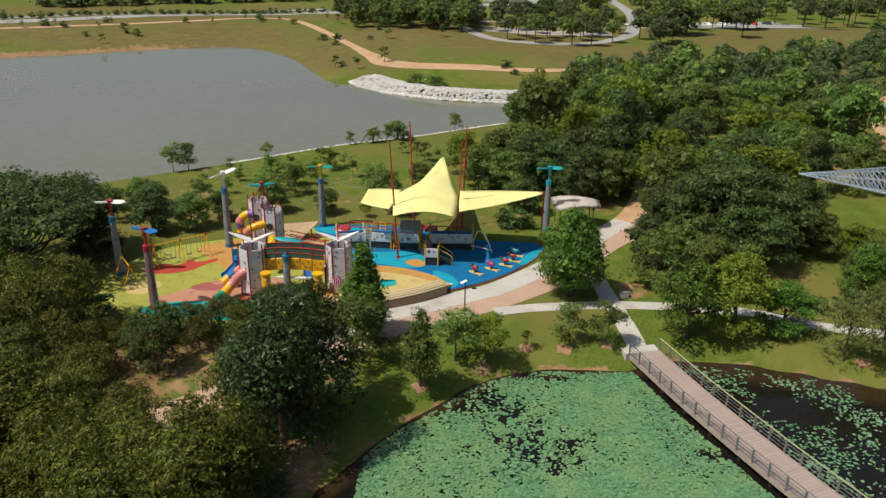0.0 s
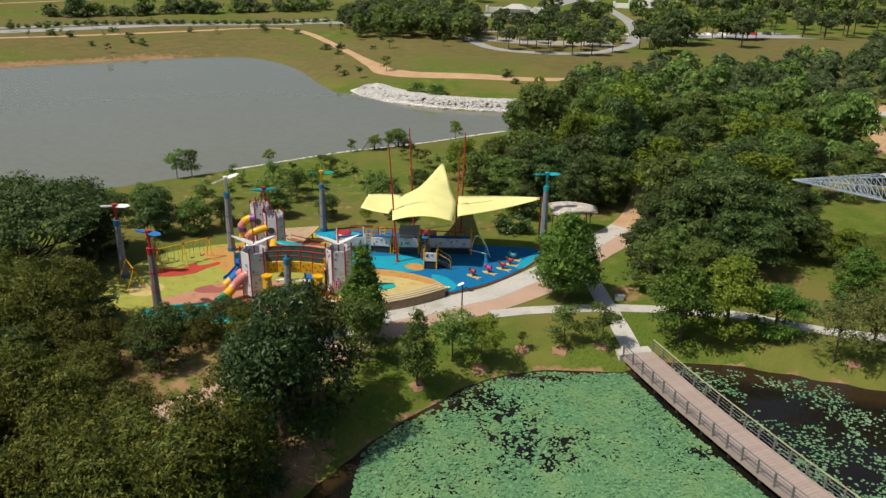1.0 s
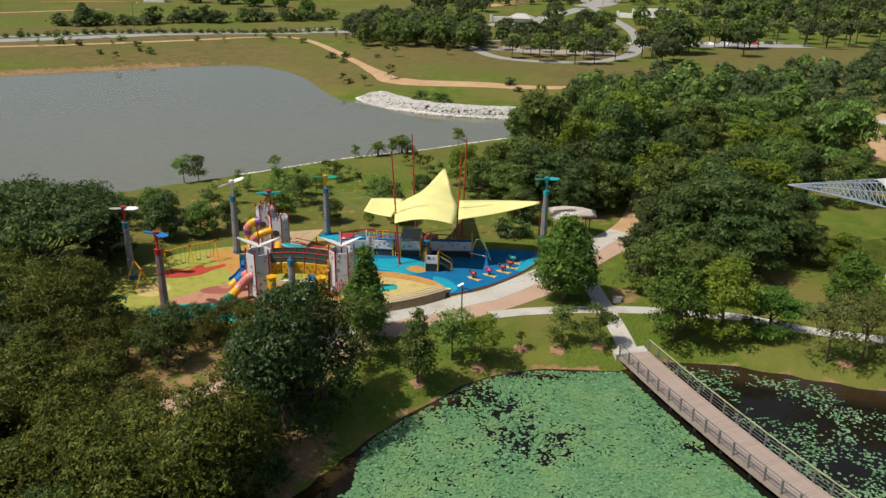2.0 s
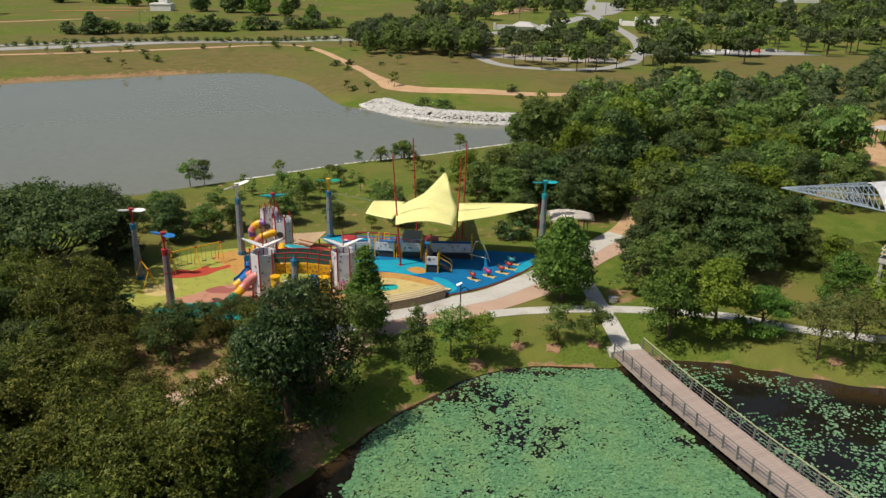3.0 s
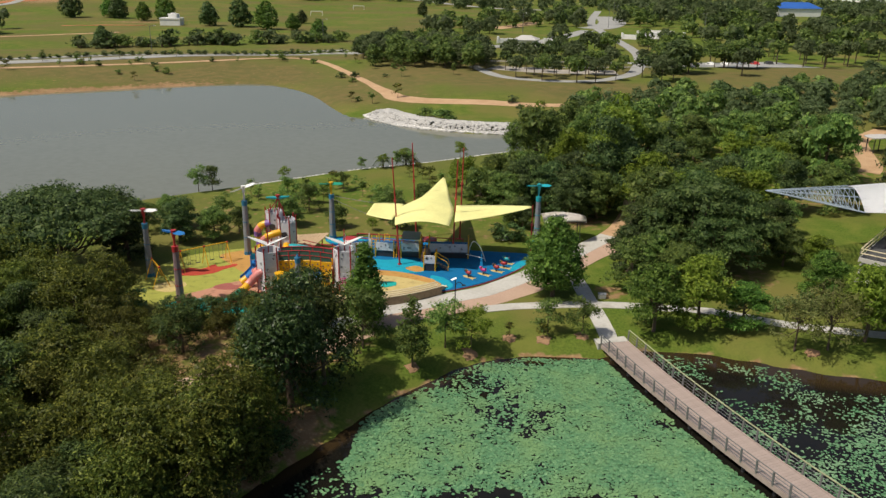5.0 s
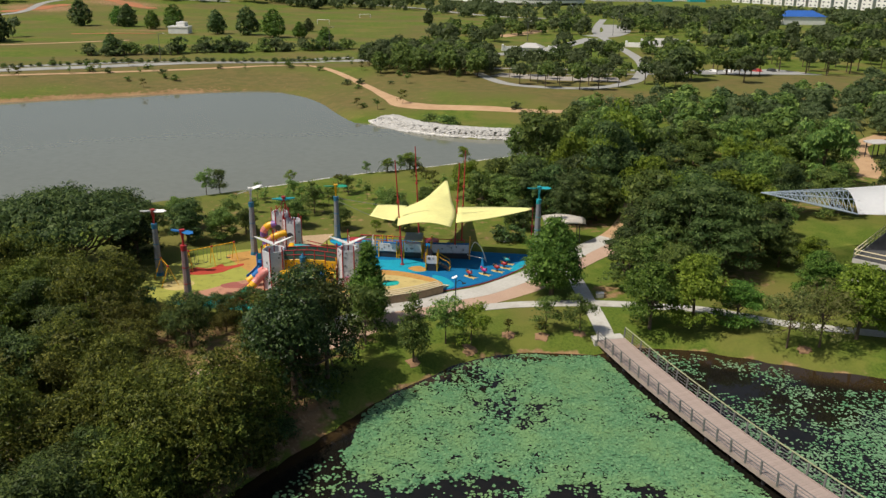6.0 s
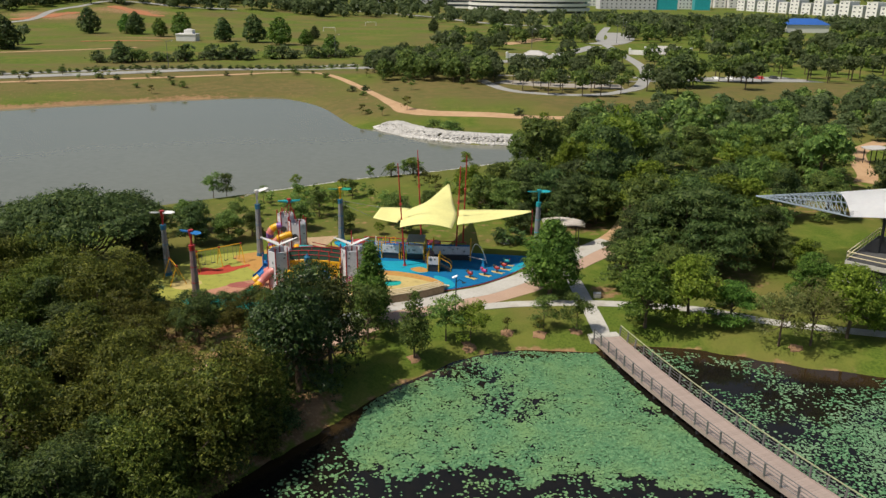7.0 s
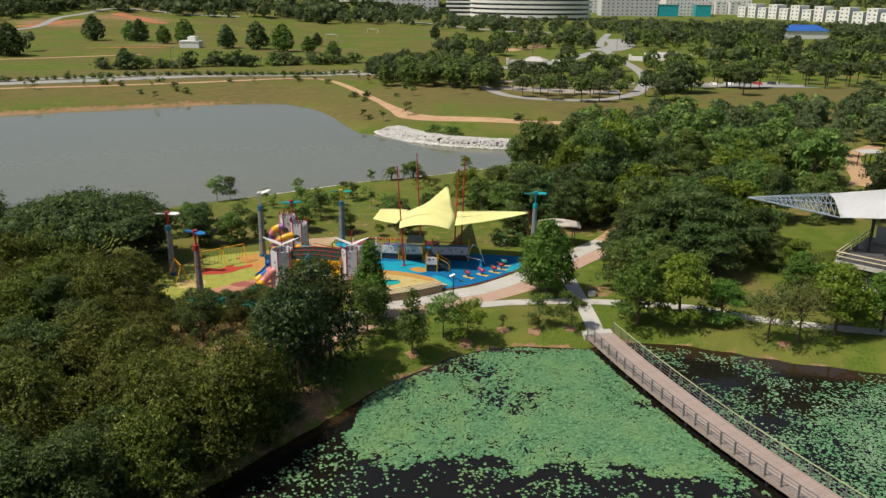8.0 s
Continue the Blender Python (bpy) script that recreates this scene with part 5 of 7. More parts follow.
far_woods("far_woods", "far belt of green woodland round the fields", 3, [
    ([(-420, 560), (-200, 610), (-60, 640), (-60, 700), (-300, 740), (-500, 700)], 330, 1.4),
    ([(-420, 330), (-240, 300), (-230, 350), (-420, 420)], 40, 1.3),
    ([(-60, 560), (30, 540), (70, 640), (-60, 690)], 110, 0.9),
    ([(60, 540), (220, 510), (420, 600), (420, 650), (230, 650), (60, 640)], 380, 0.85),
    ([(0, 1080), (900, 1080), (1400, 1500), (-200, 1500)], 200, 2.2)], L_HAZED)
far_woods("hill_woods", "dark dense tree line on the far hill", 8, [([(-760, 560), (-352, 525), (-334, 610), (-270, 625), (-200, 690), (-60, 760), (-60, 1000), (-760, 1000)], 700, 1.2), ([(-425, 515), (-350, 506), (-334, 560), (-336, 600), (-425, 610)], 130, 1.0), ([(-330, 614), (-262, 624), (-225, 650), (-225, 700), (-330, 690)], 90, 1.0), ([(-1000, 1000), (0, 1000), (0, 1400), (-1000, 1400)], 200, 2.2)], L_DARK)


# ---------------------------------------------------------------- playground: ground
def closed(pts, per=5):
    return [(v.x, v.y) for v in spline([(x, y, 0) for x, y in pts], per, True)]


def slab(name, pts, z0, z1, material, label, category="rubber surface", smooth=True):
    poly = closed(pts) if smooth else pts
    return tagged(new(name, data_of(name, prism(poly, z0, z1), material)), label, category, kind="structure")


slab("rubber_field", [(-28.7, 59.0), (-32.4, 61.4), (-34.8, 63.8), (-35.4, 66.4), (-34.6, 70.3), (-32.2, 74.2), (-28.5, 76.4), (-25.2, 77.8), (-21.4, 80.1), (-18, 81.4), (-14.6, 79), (-13.6, 72), (-13.4, 66), (-15, 60.6), (-22, 58.4)],
     -0.2, 0.05, RB["lime"], "lime yellow rubber play surface")
slab("orange_field", [(-29.0, 74.4), (-27.2, 76.2), (-25.2, 77.2), (-20.5, 78), (-19.5, 73), (-22.5, 69.4), (-24.6, 69.6), (-27, 72)], 0.0, 0.058, RB["orange"], "orange rubber play surface")
slab("salmon_field", [(-29.4, 61.9), (-27.2, 64.2), (-24.4, 67), (-21.4, 68), (-17, 67), (-16, 62.4), (-20, 60.8), (-25.5, 61.7)], 0.0, 0.058, RB["salmon"], "salmon pink rubber play surface")
slab("teal_field", [(-29.6, 60.2), (-27.5, 61.8), (-24.5, 62.4), (-20.5, 62.2), (-17.5, 60.5), (-19, 59.1), (-24.5, 59.0), (-27.8, 59.3)], 0.0, 0.066, RB["teal"], "turquoise rubber play surface")
slab("red_patch", [(-23.6, 61.6), (-22.6, 63.2), (-20.6, 63.6), (-19.4, 62.4), (-20.8, 61.2), (-22.4, 60.9)], 0.0, 0.072, RB["red"], "orange-red rubber patch under the slides")
slab("yellow_patch", [(-32.6, 65.2), (-30.8, 66.4), (-29.4, 65.4), (-30.2, 63.4), (-32, 63.6)], 0.0, 0.062, RB["sand"], "deep yellow rubber patch")
slab("red_serpent", [(-31.9, 69.0), (-31.0, 70.2), (-29.6, 70.0), (-28.6, 71.5), (-28.0, 70.9), (-27.2, 71.3), (-26.3, 72.0), (-26.0, 71.4), (-27.0, 70.2), (-27.8, 68.9), (-29.6, 68.0), (-31.4, 68.0)], 0.0, 0.070, RB["red"], "red serpent shape set into the rubber surface")
slab("red_crab", [(-26.4, 65.4), (-25.2, 66.4), (-24.2, 65.9), (-23.0, 66.6), (-22.6, 65.6), (-23.6, 64.9), (-24.8, 64.6), (-26, 64.7)], 0.0, 0.070, RB["crab"], "reddish crab shape set into the rubber surface")
slab("blue_field", [(-18.2, 81.6), (-13, 82.8), (-6.5, 82.2), (-1, 79.8), (3, 79.4), (6.6, 79.2), (7.5, 78.0), (6.4, 75.4), (4.3, 72.2), (2.0, 69.7), (-0.2, 68.0), (-2.2, 66.9), (-4.5, 66.8), (-8, 67), (-12.6, 66.2), (-13.4, 70), (-13.8, 76)],
     -0.2, 0.052, RB["blue"], "deep blue rubber play surface")
slab("sky_patch", [(-12.6, 75.6), (-10, 75.2), (-7, 75.6), (-4.9, 74.2), (-4.6, 72.4), (-6.6, 71.4), (-9.5, 72.2), (-12.4, 72.2)], 0.0, 0.062, RB["sky"], "light blue rubber wave shape")
slab("sky_tip", [(-3.9, 71.0), (-2.4, 70.4), (-1.3, 68.6), (-1.7, 67.4), (-2.5, 67.5), (-3.6, 69.4)], 0.0, 0.062, RB["sky"], "light blue rubber wave shape")
slab("sky_tail", [(4.6, 74.2), (6.9, 78.0), (6.9, 75.9), (5.2, 73.4)], 0.0, 0.062, RB["sky"], "light blue rubber wave shape")
slab("sky_back", [(-18, 81.2), (-14, 82.2), (-12.4, 80.6), (-15, 79.6)], 0.0, 0.062, RB["sky"], "light blue rubber wave shape")
slab("yellow_star", [(-7.0, 72.9), (-6.0, 73.7), (-5.1, 73.2), (-4.9, 72.2), (-5.9, 71.9)], 0.0, 0.068, RB["orange"], "orange rubber shape in the blue surface")
strip("playground_kerb", [(-2.3, 66.5), (-0.2, 67.7), (2.0, 69.35), (4.35, 71.9), (6.5, 75.2), (7.7, 78.0)], 0.16, MAROON, "thin dark red kerb at the edge of the blue surface", 0.09, 0.3, "kerb")


def beach():
    """Raised oval sand-coloured terrace behind a curved retaining wall."""
    t = thing("raised_terrace", "raised sand-coloured rubber terrace behind a curved tan retaining wall", "terrace", (-8, 66.5, 0))
    L = lambda pts: [(x + 8, y - 66.5) for x, y in pts]
    front = [(-13.2, 62.9), (-11.8, 62.2), (-9.7, 61.9), (-7.8, 62.5), (-4.9, 64.1), (-2.4, 66.1)]
    fr = [(v.x, v.y) for v in spline([(x, y, 0) for x, y in L(front)], 6)]
    back = [(v.x, v.y) for v in spline([(x, y, 0) for x, y in L([(-2.4, 66.9), (-4.1, 68.7), (-6.5, 70.2), (-9.1, 70.9), (-12, 70.6), (-13.4, 67)])], 5)]
    full = fr + back
    slope = lambda x, y: 0.82 if y < 1.5 else 0.82 - 0.12 * (y - 1.5)
    part("body", prism(full, -0.2, slope), RB["orange"], t, "orange rubber rim")
    inner = closed(L([(-11.8, 62.8), (-9.6, 62.4), (-7.7, 63.0), (-4.9, 64.6), (-2.9, 66.3), (-5.4, 67.7), (-8.4, 68.7), (-11.4, 68.2)]))
    part("sand_field", prism(inner, 0.3, lambda x, y: slope(x, y) + 0.02), RB["sand"], t, "pale yellow rubber field")
    part("pool_shape", prism(closed(L([(-8.9, 66.4), (-7.4, 66.9), (-7.1, 65.9), (-8.3, 65.3)])), 0.3, lambda x, y: slope(x, y) + 0.03), RB["teal"], t, "turquoise rubber pool shape")
    bm = bmesh.new()
    rows = []
    for i, (x, y) in enumerate(fr):
        a, b = Vector(fr[max(i - 1, 0)]), Vector(fr[min(i + 1, len(fr) - 1)])
        d = (b - a).normalized()
        s = Vector((d.y, -d.x))
        rows.append([bm.verts.new((x + s.x * o, y + s.y * o, z)) for o, z in ((0.0, -0.3), (0.22, -0.3), (0.22, 0.86), (0.0, 0.86))])
    for a, b in zip(rows, rows[1:]):
        for k in range(4):
            bm.faces.new((a[k], a[(k + 1) % 4], b[(k + 1) % 4], b[k]))
    part("retaining_wall", bm, WALLT, t, "rough tan retaining wall")
    for o, z in ((0.12, 0.93), (-0.22, 0.96), (-0.56, 1.0), (-0.90, 1.05)):
        pts = []
        for i, (x, y) in enumerate(fr):
            a, b = Vector(fr[max(i - 1, 0)]), Vector(fr[min(i + 1, len(fr) - 1)])
            d = (b - a).normalized()
            if o == 0.12 or i >= 9:
                pts.append((x + d.y * o, y - d.x * o, z))
        part("bench_slat", tube(pts, 0.085, 4), CREAM, t, "cream edge slat")
    for i in range(4):
        part("step", box((1.5, 0.36, 0.26 + 0.2 * i), pose(5.5 - 0.28 * i, 1.1 - 0.42 * i - 0.2, 0.1 + 0.1 * i, 0, 0, 40)), CREAM, t, "cream step")


beach()


# ---------------------------------------------------------------- playground: masts and wind columns
def wind_column(x, y, h, shaft, trim, blade, hub, turn, rotor=True, tilt=0.0):
    t = thing("wind_column", "plain tapered grey column with a blue cap" if not rotor else "tapered %s column with a %s wind rotor on top" % ("brown" if shaft is RUSTY else "grey", {WHITE: "white", BLUE: "blue", TEALP: "teal", GREENP: "green"}[blade]), "column", (x, y, 0.05), turn, "wind columns round the playground")
    hs = h * 0.80
    bm = bmesh.new()
    n = 8
    rows = []
    for z, r in ((0.0, 0.40), (0.5, 0.40), (hs * 0.6, 0.34), (hs, 0.27)):
        rows.append([bm.verts.new((r * math.cos(k * math.tau / n), r * math.sin(k * math.tau / n), z)) for k in range(n)])
    for a, b in zip(rows, rows[1:]):
        for k in range(n):
            bm.faces.new((a[k], a[(k + 1) % n], b[(k + 1) % n], b[k]))
    bm.faces.new(rows[-1])
    bm.faces.new(rows[0][::-1])
    part("shaft", bm, shaft, t)
    part("base_collar", rod((0, 0, 0), (0, 0, 0.38), 0.47, 0.45, 10), trim, t, "painted base collar")
    part("top_collar", rod((0, 0, hs - 0.45), (0, 0, hs + 0.12), 0.31, 0.34, 10), trim, t, "painted top collar")
    for z in (0.33, 0.62):
        part("ring", rod((0, 0, hs * z), (0, 0, hs * z + 0.07), 0.42 - 0.11 * z, None, 10), trim, t)
    if not rotor:
        part("cap", rod((0, 0, hs), (0, 0, hs + 0.5), 0.30, 0.05, 10), trim, t, "pointed cap")
        return
    part("spindle", rod((0, 0, hs), (0, 0, h), 0.12, 0.09), hub, t)
    part("hub", rod((0, 0, h - 0.85), (0, 0, h + 0.28), 0.10, 0.27, 10), hub, t, "flared rotor hub")
    for k in range(2):
        a = k * math.pi
        bm = bmesh.new()
        pts = [(0.1, -0.20), (0.5, -0.36), (1.15, -0.34), (1.5, 0.0), (1.15, 0.30), (0.5, 0.34), (0.1, 0.20)]
        lo = [bm.verts.new((u, v, h + 0.02 + 0.05 * v)) for u, v in pts]
        hi = [bm.verts.new((u, v, h + 0.10 + 0.22 * v)) for u, v in pts]
        bm.faces.new(hi)
        bm.faces.new(lo[::-1])
        for i in range(7):
            bm.faces.new((lo[i], lo[(i + 1) % 7], hi[(i + 1) % 7], hi[i]))
        bmesh.ops.transform(bm, matrix=Matrix.Translation((0, 0, h)) @ Matrix.Rotation(radians(tilt), 4, "Y") @ Matrix.Translation((0, 0, -h)) @ Matrix.Rotation(a, 4, "Z"), verts=bm.verts)
        part("blade", bm, blade, t)


wind_column(-34.2, 67.4, 7.4, COLUMN, COLLAR, WHITE, RED, 6)
wind_column(-28.1, 60.7, 7.5, RUSTY, RED, BLUE, RED, -22)
wind_column(-25.9, 75.3, 8.0, COLUMN, COLLAR, WHITE, WHITE, 15, tilt=-18)
wind_column(-17.3, 82.1, 6.9, COLUMN, COLLAR, GREENP, YELP, 4)
wind_column(7.9, 83.3, 7.2, COLUMN, TEALP, TEALP, TEALP, 6)
wind_column(-16.9, 64.2, 5.0, COLUMN, COLLAR, TEALP, TEALP, 80, False)


def mast(x, y, h, tx=0.0, ty=0.0):
    t = thing("sail_mast", "tall slender red steel mast of the sail", "mast", (x, y, 0.05), 0, "red sail masts")
    part("pole", rod((0, 0, 0), (tx, ty, h), 0.11, 0.06), RED, t)
    part("base_plate", rod((0, 0, 0), (0, 0, 0.06), 0.26, None, 10), RED, t)
    part("bracket", rod((tx * 0.62, ty * 0.62, h * 0.6), (tx * 0.62, ty * 0.62, h * 0.6 + 0.25), 0.16), RED, t)


mast(-7.8, 74.0, 12.4, -0.75)
mast(-7.0, 83.4, 12.0, -0.5)
mast(-2.0, 77.1, 11.6, 0.45)
mast(-1.6, 83.6, 11.6, 0.3)
mast(7.1, 78.7, 6.15)


# ---------------------------------------------------------------- the ray-shaped sail
def sail():
    t = thing("shade_sail", "pale yellow shade sail shaped like a winged ray", "shade sail", (-5.2, 79, 4))

    def skin(rows, name, label, thick=0.05):
        bm = bmesh.new()
        grid = [[Vector(p) - Vector((-5.2, 79, 4)) for p in r] for r in rows]
        top = [[bm.verts.new(p) for p in r] for r in grid]
        low = [[bm.verts.new(p - Vector((0, 0, thick))) for p in r] for r in grid]
        m, n = len(grid), len(grid[0])
        for i in range(m - 1):
            for j in range(n - 1):
                bm.faces.new((top[i][j], top[i][j + 1], top[i + 1][j + 1], top[i + 1][j]))
                bm.faces.new((low[i][j], low[i + 1][j], low[i + 1][j + 1], low[i][j + 1]))
        ring = [(0, j) for j in range(n)] + [(i, n - 1) for i in range(1, m)] + [(m - 1, j) for j in range(n - 2, -1, -1)] + [(i, 0) for i in range(m - 2, 0, -1)]
        for (a, b), (c, d) in zip(ring, ring[1:] + ring[:1]):
            bm.faces.new((top[a][b], low[a][b], low[c][d], top[c][d]))
        part(name, bm, SAIL, t, label, True)

    # body: left edge and right edge from the nose to the tail
    stations = spline([(-7.95, 71.4, 0), (-8.2, 73.4, 0), (-8.4, 76.0, 0), (-7.8, 78.4, 0), (-6.4, 81.6, 0), (-5.4, 86.2, 0), (-4.45, 91.6, 0)], 4)
    right = spline([(-2.05, 71.8, 0), (-1.9, 74.4, 0), (-2.0, 77.6, 0), (-2.5, 80.4, 0), (-3.0, 83.4, 0), (-3.6, 87.6, 0), (-4.2, 91.6, 0)], 4)
    rows = []
    m = len(stations) - 1
    for i, (a, b) in enumerate(zip(stations, right)):
        u = i / m
        base = 5.62 + 0.12 * min(1, u * 3)
        crown = 0.55 * math.sin(math.pi * min(1, 0.10 + u * 1.1)) if u < 0.8 else 0.17 * (1 - u) / 0.2
        row = []
        for j in range(15):
            s = j / 14
            z = base + crown * (1 - (2 * s - 1) ** 2) + 0.22 * math.sin(math.pi * s) * max(0.0, 1 - u * 6)
            z += 0.05 * math.sin(9 * s + 3 * u) * math.sin(14 * u) + 0.07 * math.sin(30 * u + 5 * s) * (0.12 < u < 0.5)
            y = a.y + (b.y - a.y) * s + 0.25 * math.sin(math.pi * s) * (1 - u) ** 4
            row.append((a.x + (b.x - a.x) * s, y, z))
        rows.append(row)
    skin(rows, "body", "pale yellow domed middle of the sail")

    def wing(root_front, root_back, tip_front, tip_back, name, sag):
        rf, rb, tf, tb = map(Vector, (root_front, root_back, tip_front, tip_back))
        rows = []
        for i in range(15):
            u = i / 14
            row = []
            for j in range(9):
                v = j / 8
                p = (rf.lerp(tf, u)).lerp(rb.lerp(tb, u), v)
                p.z -= sag * math.sin(math.pi * u) * math.sin(math.pi * v)
                p.y += -0.5 * math.sin(math.pi * u) * (1 - v) * (1 if rf.x > -4 else 0.3) + 0.25 * math.sin(math.pi * u) * v
                row.append(tuple(p))
            rows.append(row)
        skin(rows, name, "pale yellow tapering sail wing")

    wing((-1.55, 72.9, 5.75), (-1.9, 80.2, 5.42), (6.95, 78.4, 6.0), (6.95, 78.9, 6.05), "right_wing", 0.3)
    wing((-8.6, 73.6, 5.5), (-7.9, 79.1, 5.7), (-11.7, 74.9, 5.6), (-11.5, 79.0, 5.7), "left_wing", 0.2)
    for a, b in (((-11.7, 75.0, 5.6), (-17.3, 82.0, 5.2)), ((-11.5, 79.0, 5.7), (-17.3, 82.1, 5.5))):
        part("cable", rod(Vector(a) - Vector((-5.2, 79, 4)), Vector(b) - Vector((-5.2, 79, 4)), 0.025, None, 5), RAILM, t, "thin steel stay cable")


sail()


# ---------------------------------------------------------------- play towers
def hex_panel(bm_r, z0, z1, n=6, turn=0.0, cx=0.0, cy=0.0):
    """Corner points of an upright ring."""
    return [Vector((cx + bm_r * math.cos(turn + k * math.tau / n), cy + bm_r * math.sin(turn + k * math.tau / n), 0)) for k in range(n)]


def panel(a, b, z0, z1, material, t, holes=3, hole_mat=None, name="panel", label="", thick=0.09):
    """A climbing panel between two corners, with dark knobs on it."""
    a, b = Vector(a), Vector(b)
    d = b - a
    L = d.length
    m = Matrix.Translation((a + b) / 2) @ Matrix.Rotation(math.atan2(d.y, d.x), 4, "Z")
    ob = part(name, box((L * 0.96, thick, z1 - z0), m @ pose(0, 0, (z0 + z1) / 2), bevel=0.02), material, t, label)
    rng = random.Random(round(a.x * 31 + b.y * 17 + z0 * 7))
    for _ in range(holes):
        u, v = rng.uniform(-0.34, 0.34) * L, rng.uniform(z0 + 0.2, z1 - 0.2)
        part("hand_hold", rod(m @ Vector((u, -thick * 0.9, v)), m @ Vector((u, thick * 0.9, v)), 0.11, None, 8), hole_mat or COLUMN, ob, "round dark hand hold")
    return ob


def crenels(a, b, z, material, t):
    a, b = Vector(a), Vector(b)
    d = b - a
    m = Matrix.Translation((a + b) / 2) @ Matrix.Rotation(math.atan2(d.y, d.x), 4, "Z")
    for u in (-0.36, 0.0, 0.36):
        part("merlon", box((d.length * 0.2, 0.10, 0.3), m @ pose(u * d.length, 0, z + 0.14), bevel=0.02), material, t)


def tower(x, y, r, z0, z1, turn, label, open_low=0.0, posts=True, top=False, knobs=3):
    t = thing("play_tower", label, "play tower", (x, y, 0.05), 0, "play towers")
    c = hex_panel(r, 0, 0, 6, radians(turn))
    for k in range(6):
        a, b = c[k], c[(k + 1) % 6]
        half = (z0 + z1) / 2
        panel(a, b, z0, half - 0.02, GREYP, t, knobs, label="grey climbing panel")
        panel(a, b, half + 0.02, z1, GREYP, t, knobs, label="grey climbing panel")
        if top:
            crenels(a, b, z1, GREYP, t)
        if posts:
            part("corner_post", rod(c[k] * 1.03, c[k] * 1.03 + Vector((0, 0, z1 + (0.5 if not top else 0.75))), 0.07), RED, t, "red corner post")
    part("floor_deck", prism([(v.x * 0.93, v.y * 0.93) for v in c], max(z0, 0.2) + 0.9, max(z0, 0.2) + 1.0), COLUMN, t)
    return t


def bird(t, z, span, turn):
    """Two raised white wing plates over a tower."""
    for s in (-1, 1):
        bm = bmesh.new()
        pts = [(0.0, -0.40), (span * 0.55, -0.34), (span, -0.10), (span, 0.02), (span * 0.5, 0.36), (0, 0.40)]
        lift = lambda u: z + 0.42 * u
        lo = [bm.verts.new((s * u, v, lift(u))) for u, v in pts]
        hi = [bm.verts.new((s * u, v, lift(u) + 0.07)) for u, v in pts]
        bm.faces.new(hi)
        bm.faces.new(lo[::-1])
        for i in range(6):
            bm.faces.new((lo[i], lo[(i + 1) % 6], hi[(i + 1) % 6], hi[i]))
        bmesh.ops.transform(bm, matrix=Matrix.Rotation(radians(turn), 4, "Z"), verts=bm.verts)
        part("wing", bm, WHITE, t, "white gull-wing roof plate")
    part("finial", rod((0, 0, z - 1.2), (0, 0, z + 1.6), 0.06), RED, t, "red finial pole")


ta = tower(-20.0, 64.6, 1.25, 0.4, 4.7, 25, "grey hexagonal play tower with red posts and white gull wings")
bird(ta, 5.2, 2.0, 6)
tb = tower(-12.2, 65.1, 1.15, 0.3, 5.0, 10, "slim grey play tower with red posts and white gull wings")
bird(tb, 5.4, 1.9, 8)
part("window", box((0.75, 0.12, 0.75), pose(-0.1, -1.08, 1.75)), MAGP, tb, "magenta barred window")
for k in range(4):
    part("window_bar", box((0.05, 0.16, 0.7), pose(-0.36 + 0.18 * k, -1.11, 1.75)), WHITE, tb)
tc1 = tower(-22.0, 73.8, 0.95, 1.6, 5.7, 12, "tall grey crenellated castle tower with round windows", top=True, posts=True, knobs=1)
tc2 = tower(-20.4, 73.0, 1.02, 1.2, 5.0, 0, "grey crenellated castle tower with round porthole", top=True, posts=True, knobs=1)
for t, z in ((tc1, 4.3), (tc2, 3.7)):
    part("porthole", rod((-0.05, -1.02, z), (-0.05, -0.60, z), 0.34, None, 14), DARK, t, "round dark porthole")
for dx, dy in ((-0.3, 0.2), (0.5, -0.2)):
    part("roof_stay", rod((dx - 0.5, dy, 5.6), (0.4, 0, 7.2), 0.05), RED, tc1, "red roof strut")
    part("roof_stay", rod((dx + 0.9, dy, 5.0), (0.6, 0, 7.2), 0.05), RED, tc1, "red roof strut")
bm = bmesh.new()
for a in (0.3, 0.3 + math.pi):
    rod((0.5, 0, 7.45), (0.5 + 1.3 * math.cos(a), 1.3 * math.sin(a), 7.55), 0.22, 0.08, 8, bm)
part("rotor", bm, TEALP, tc1, "teal roof rotor")
part("rotor_hub", rod((0.5, 0, 7.2), (0.5, 0, 7.8), 0.2, 0.26), RED, tc1, "red rotor hub")


def tube_slide(name, label, path, colours, r=0.44, place=(0, 0, 0)):
    """A tube slide of coloured segments with flanged joints."""
    t = thing(name, label, "slide", place)
    pts = [Vector(p) - Vector(place) for p in spline(path, 8)]
    n = len(colours)
    for k, c in enumerate(colours):
        i0, i1 = round(k * (len(pts) - 1) / n), round((k + 1) * (len(pts) - 1) / n)
        seg = part("segment", tube(pts[i0:i1 + 1], r, 12), c, t, "", True)
        d = (pts[i1] - pts[i1 - 1]).normalized() * 0.05
        part("flange", rod(pts[i1] - d, pts[i1] + d, r + 0.05, None, 12), c, seg)
    return t


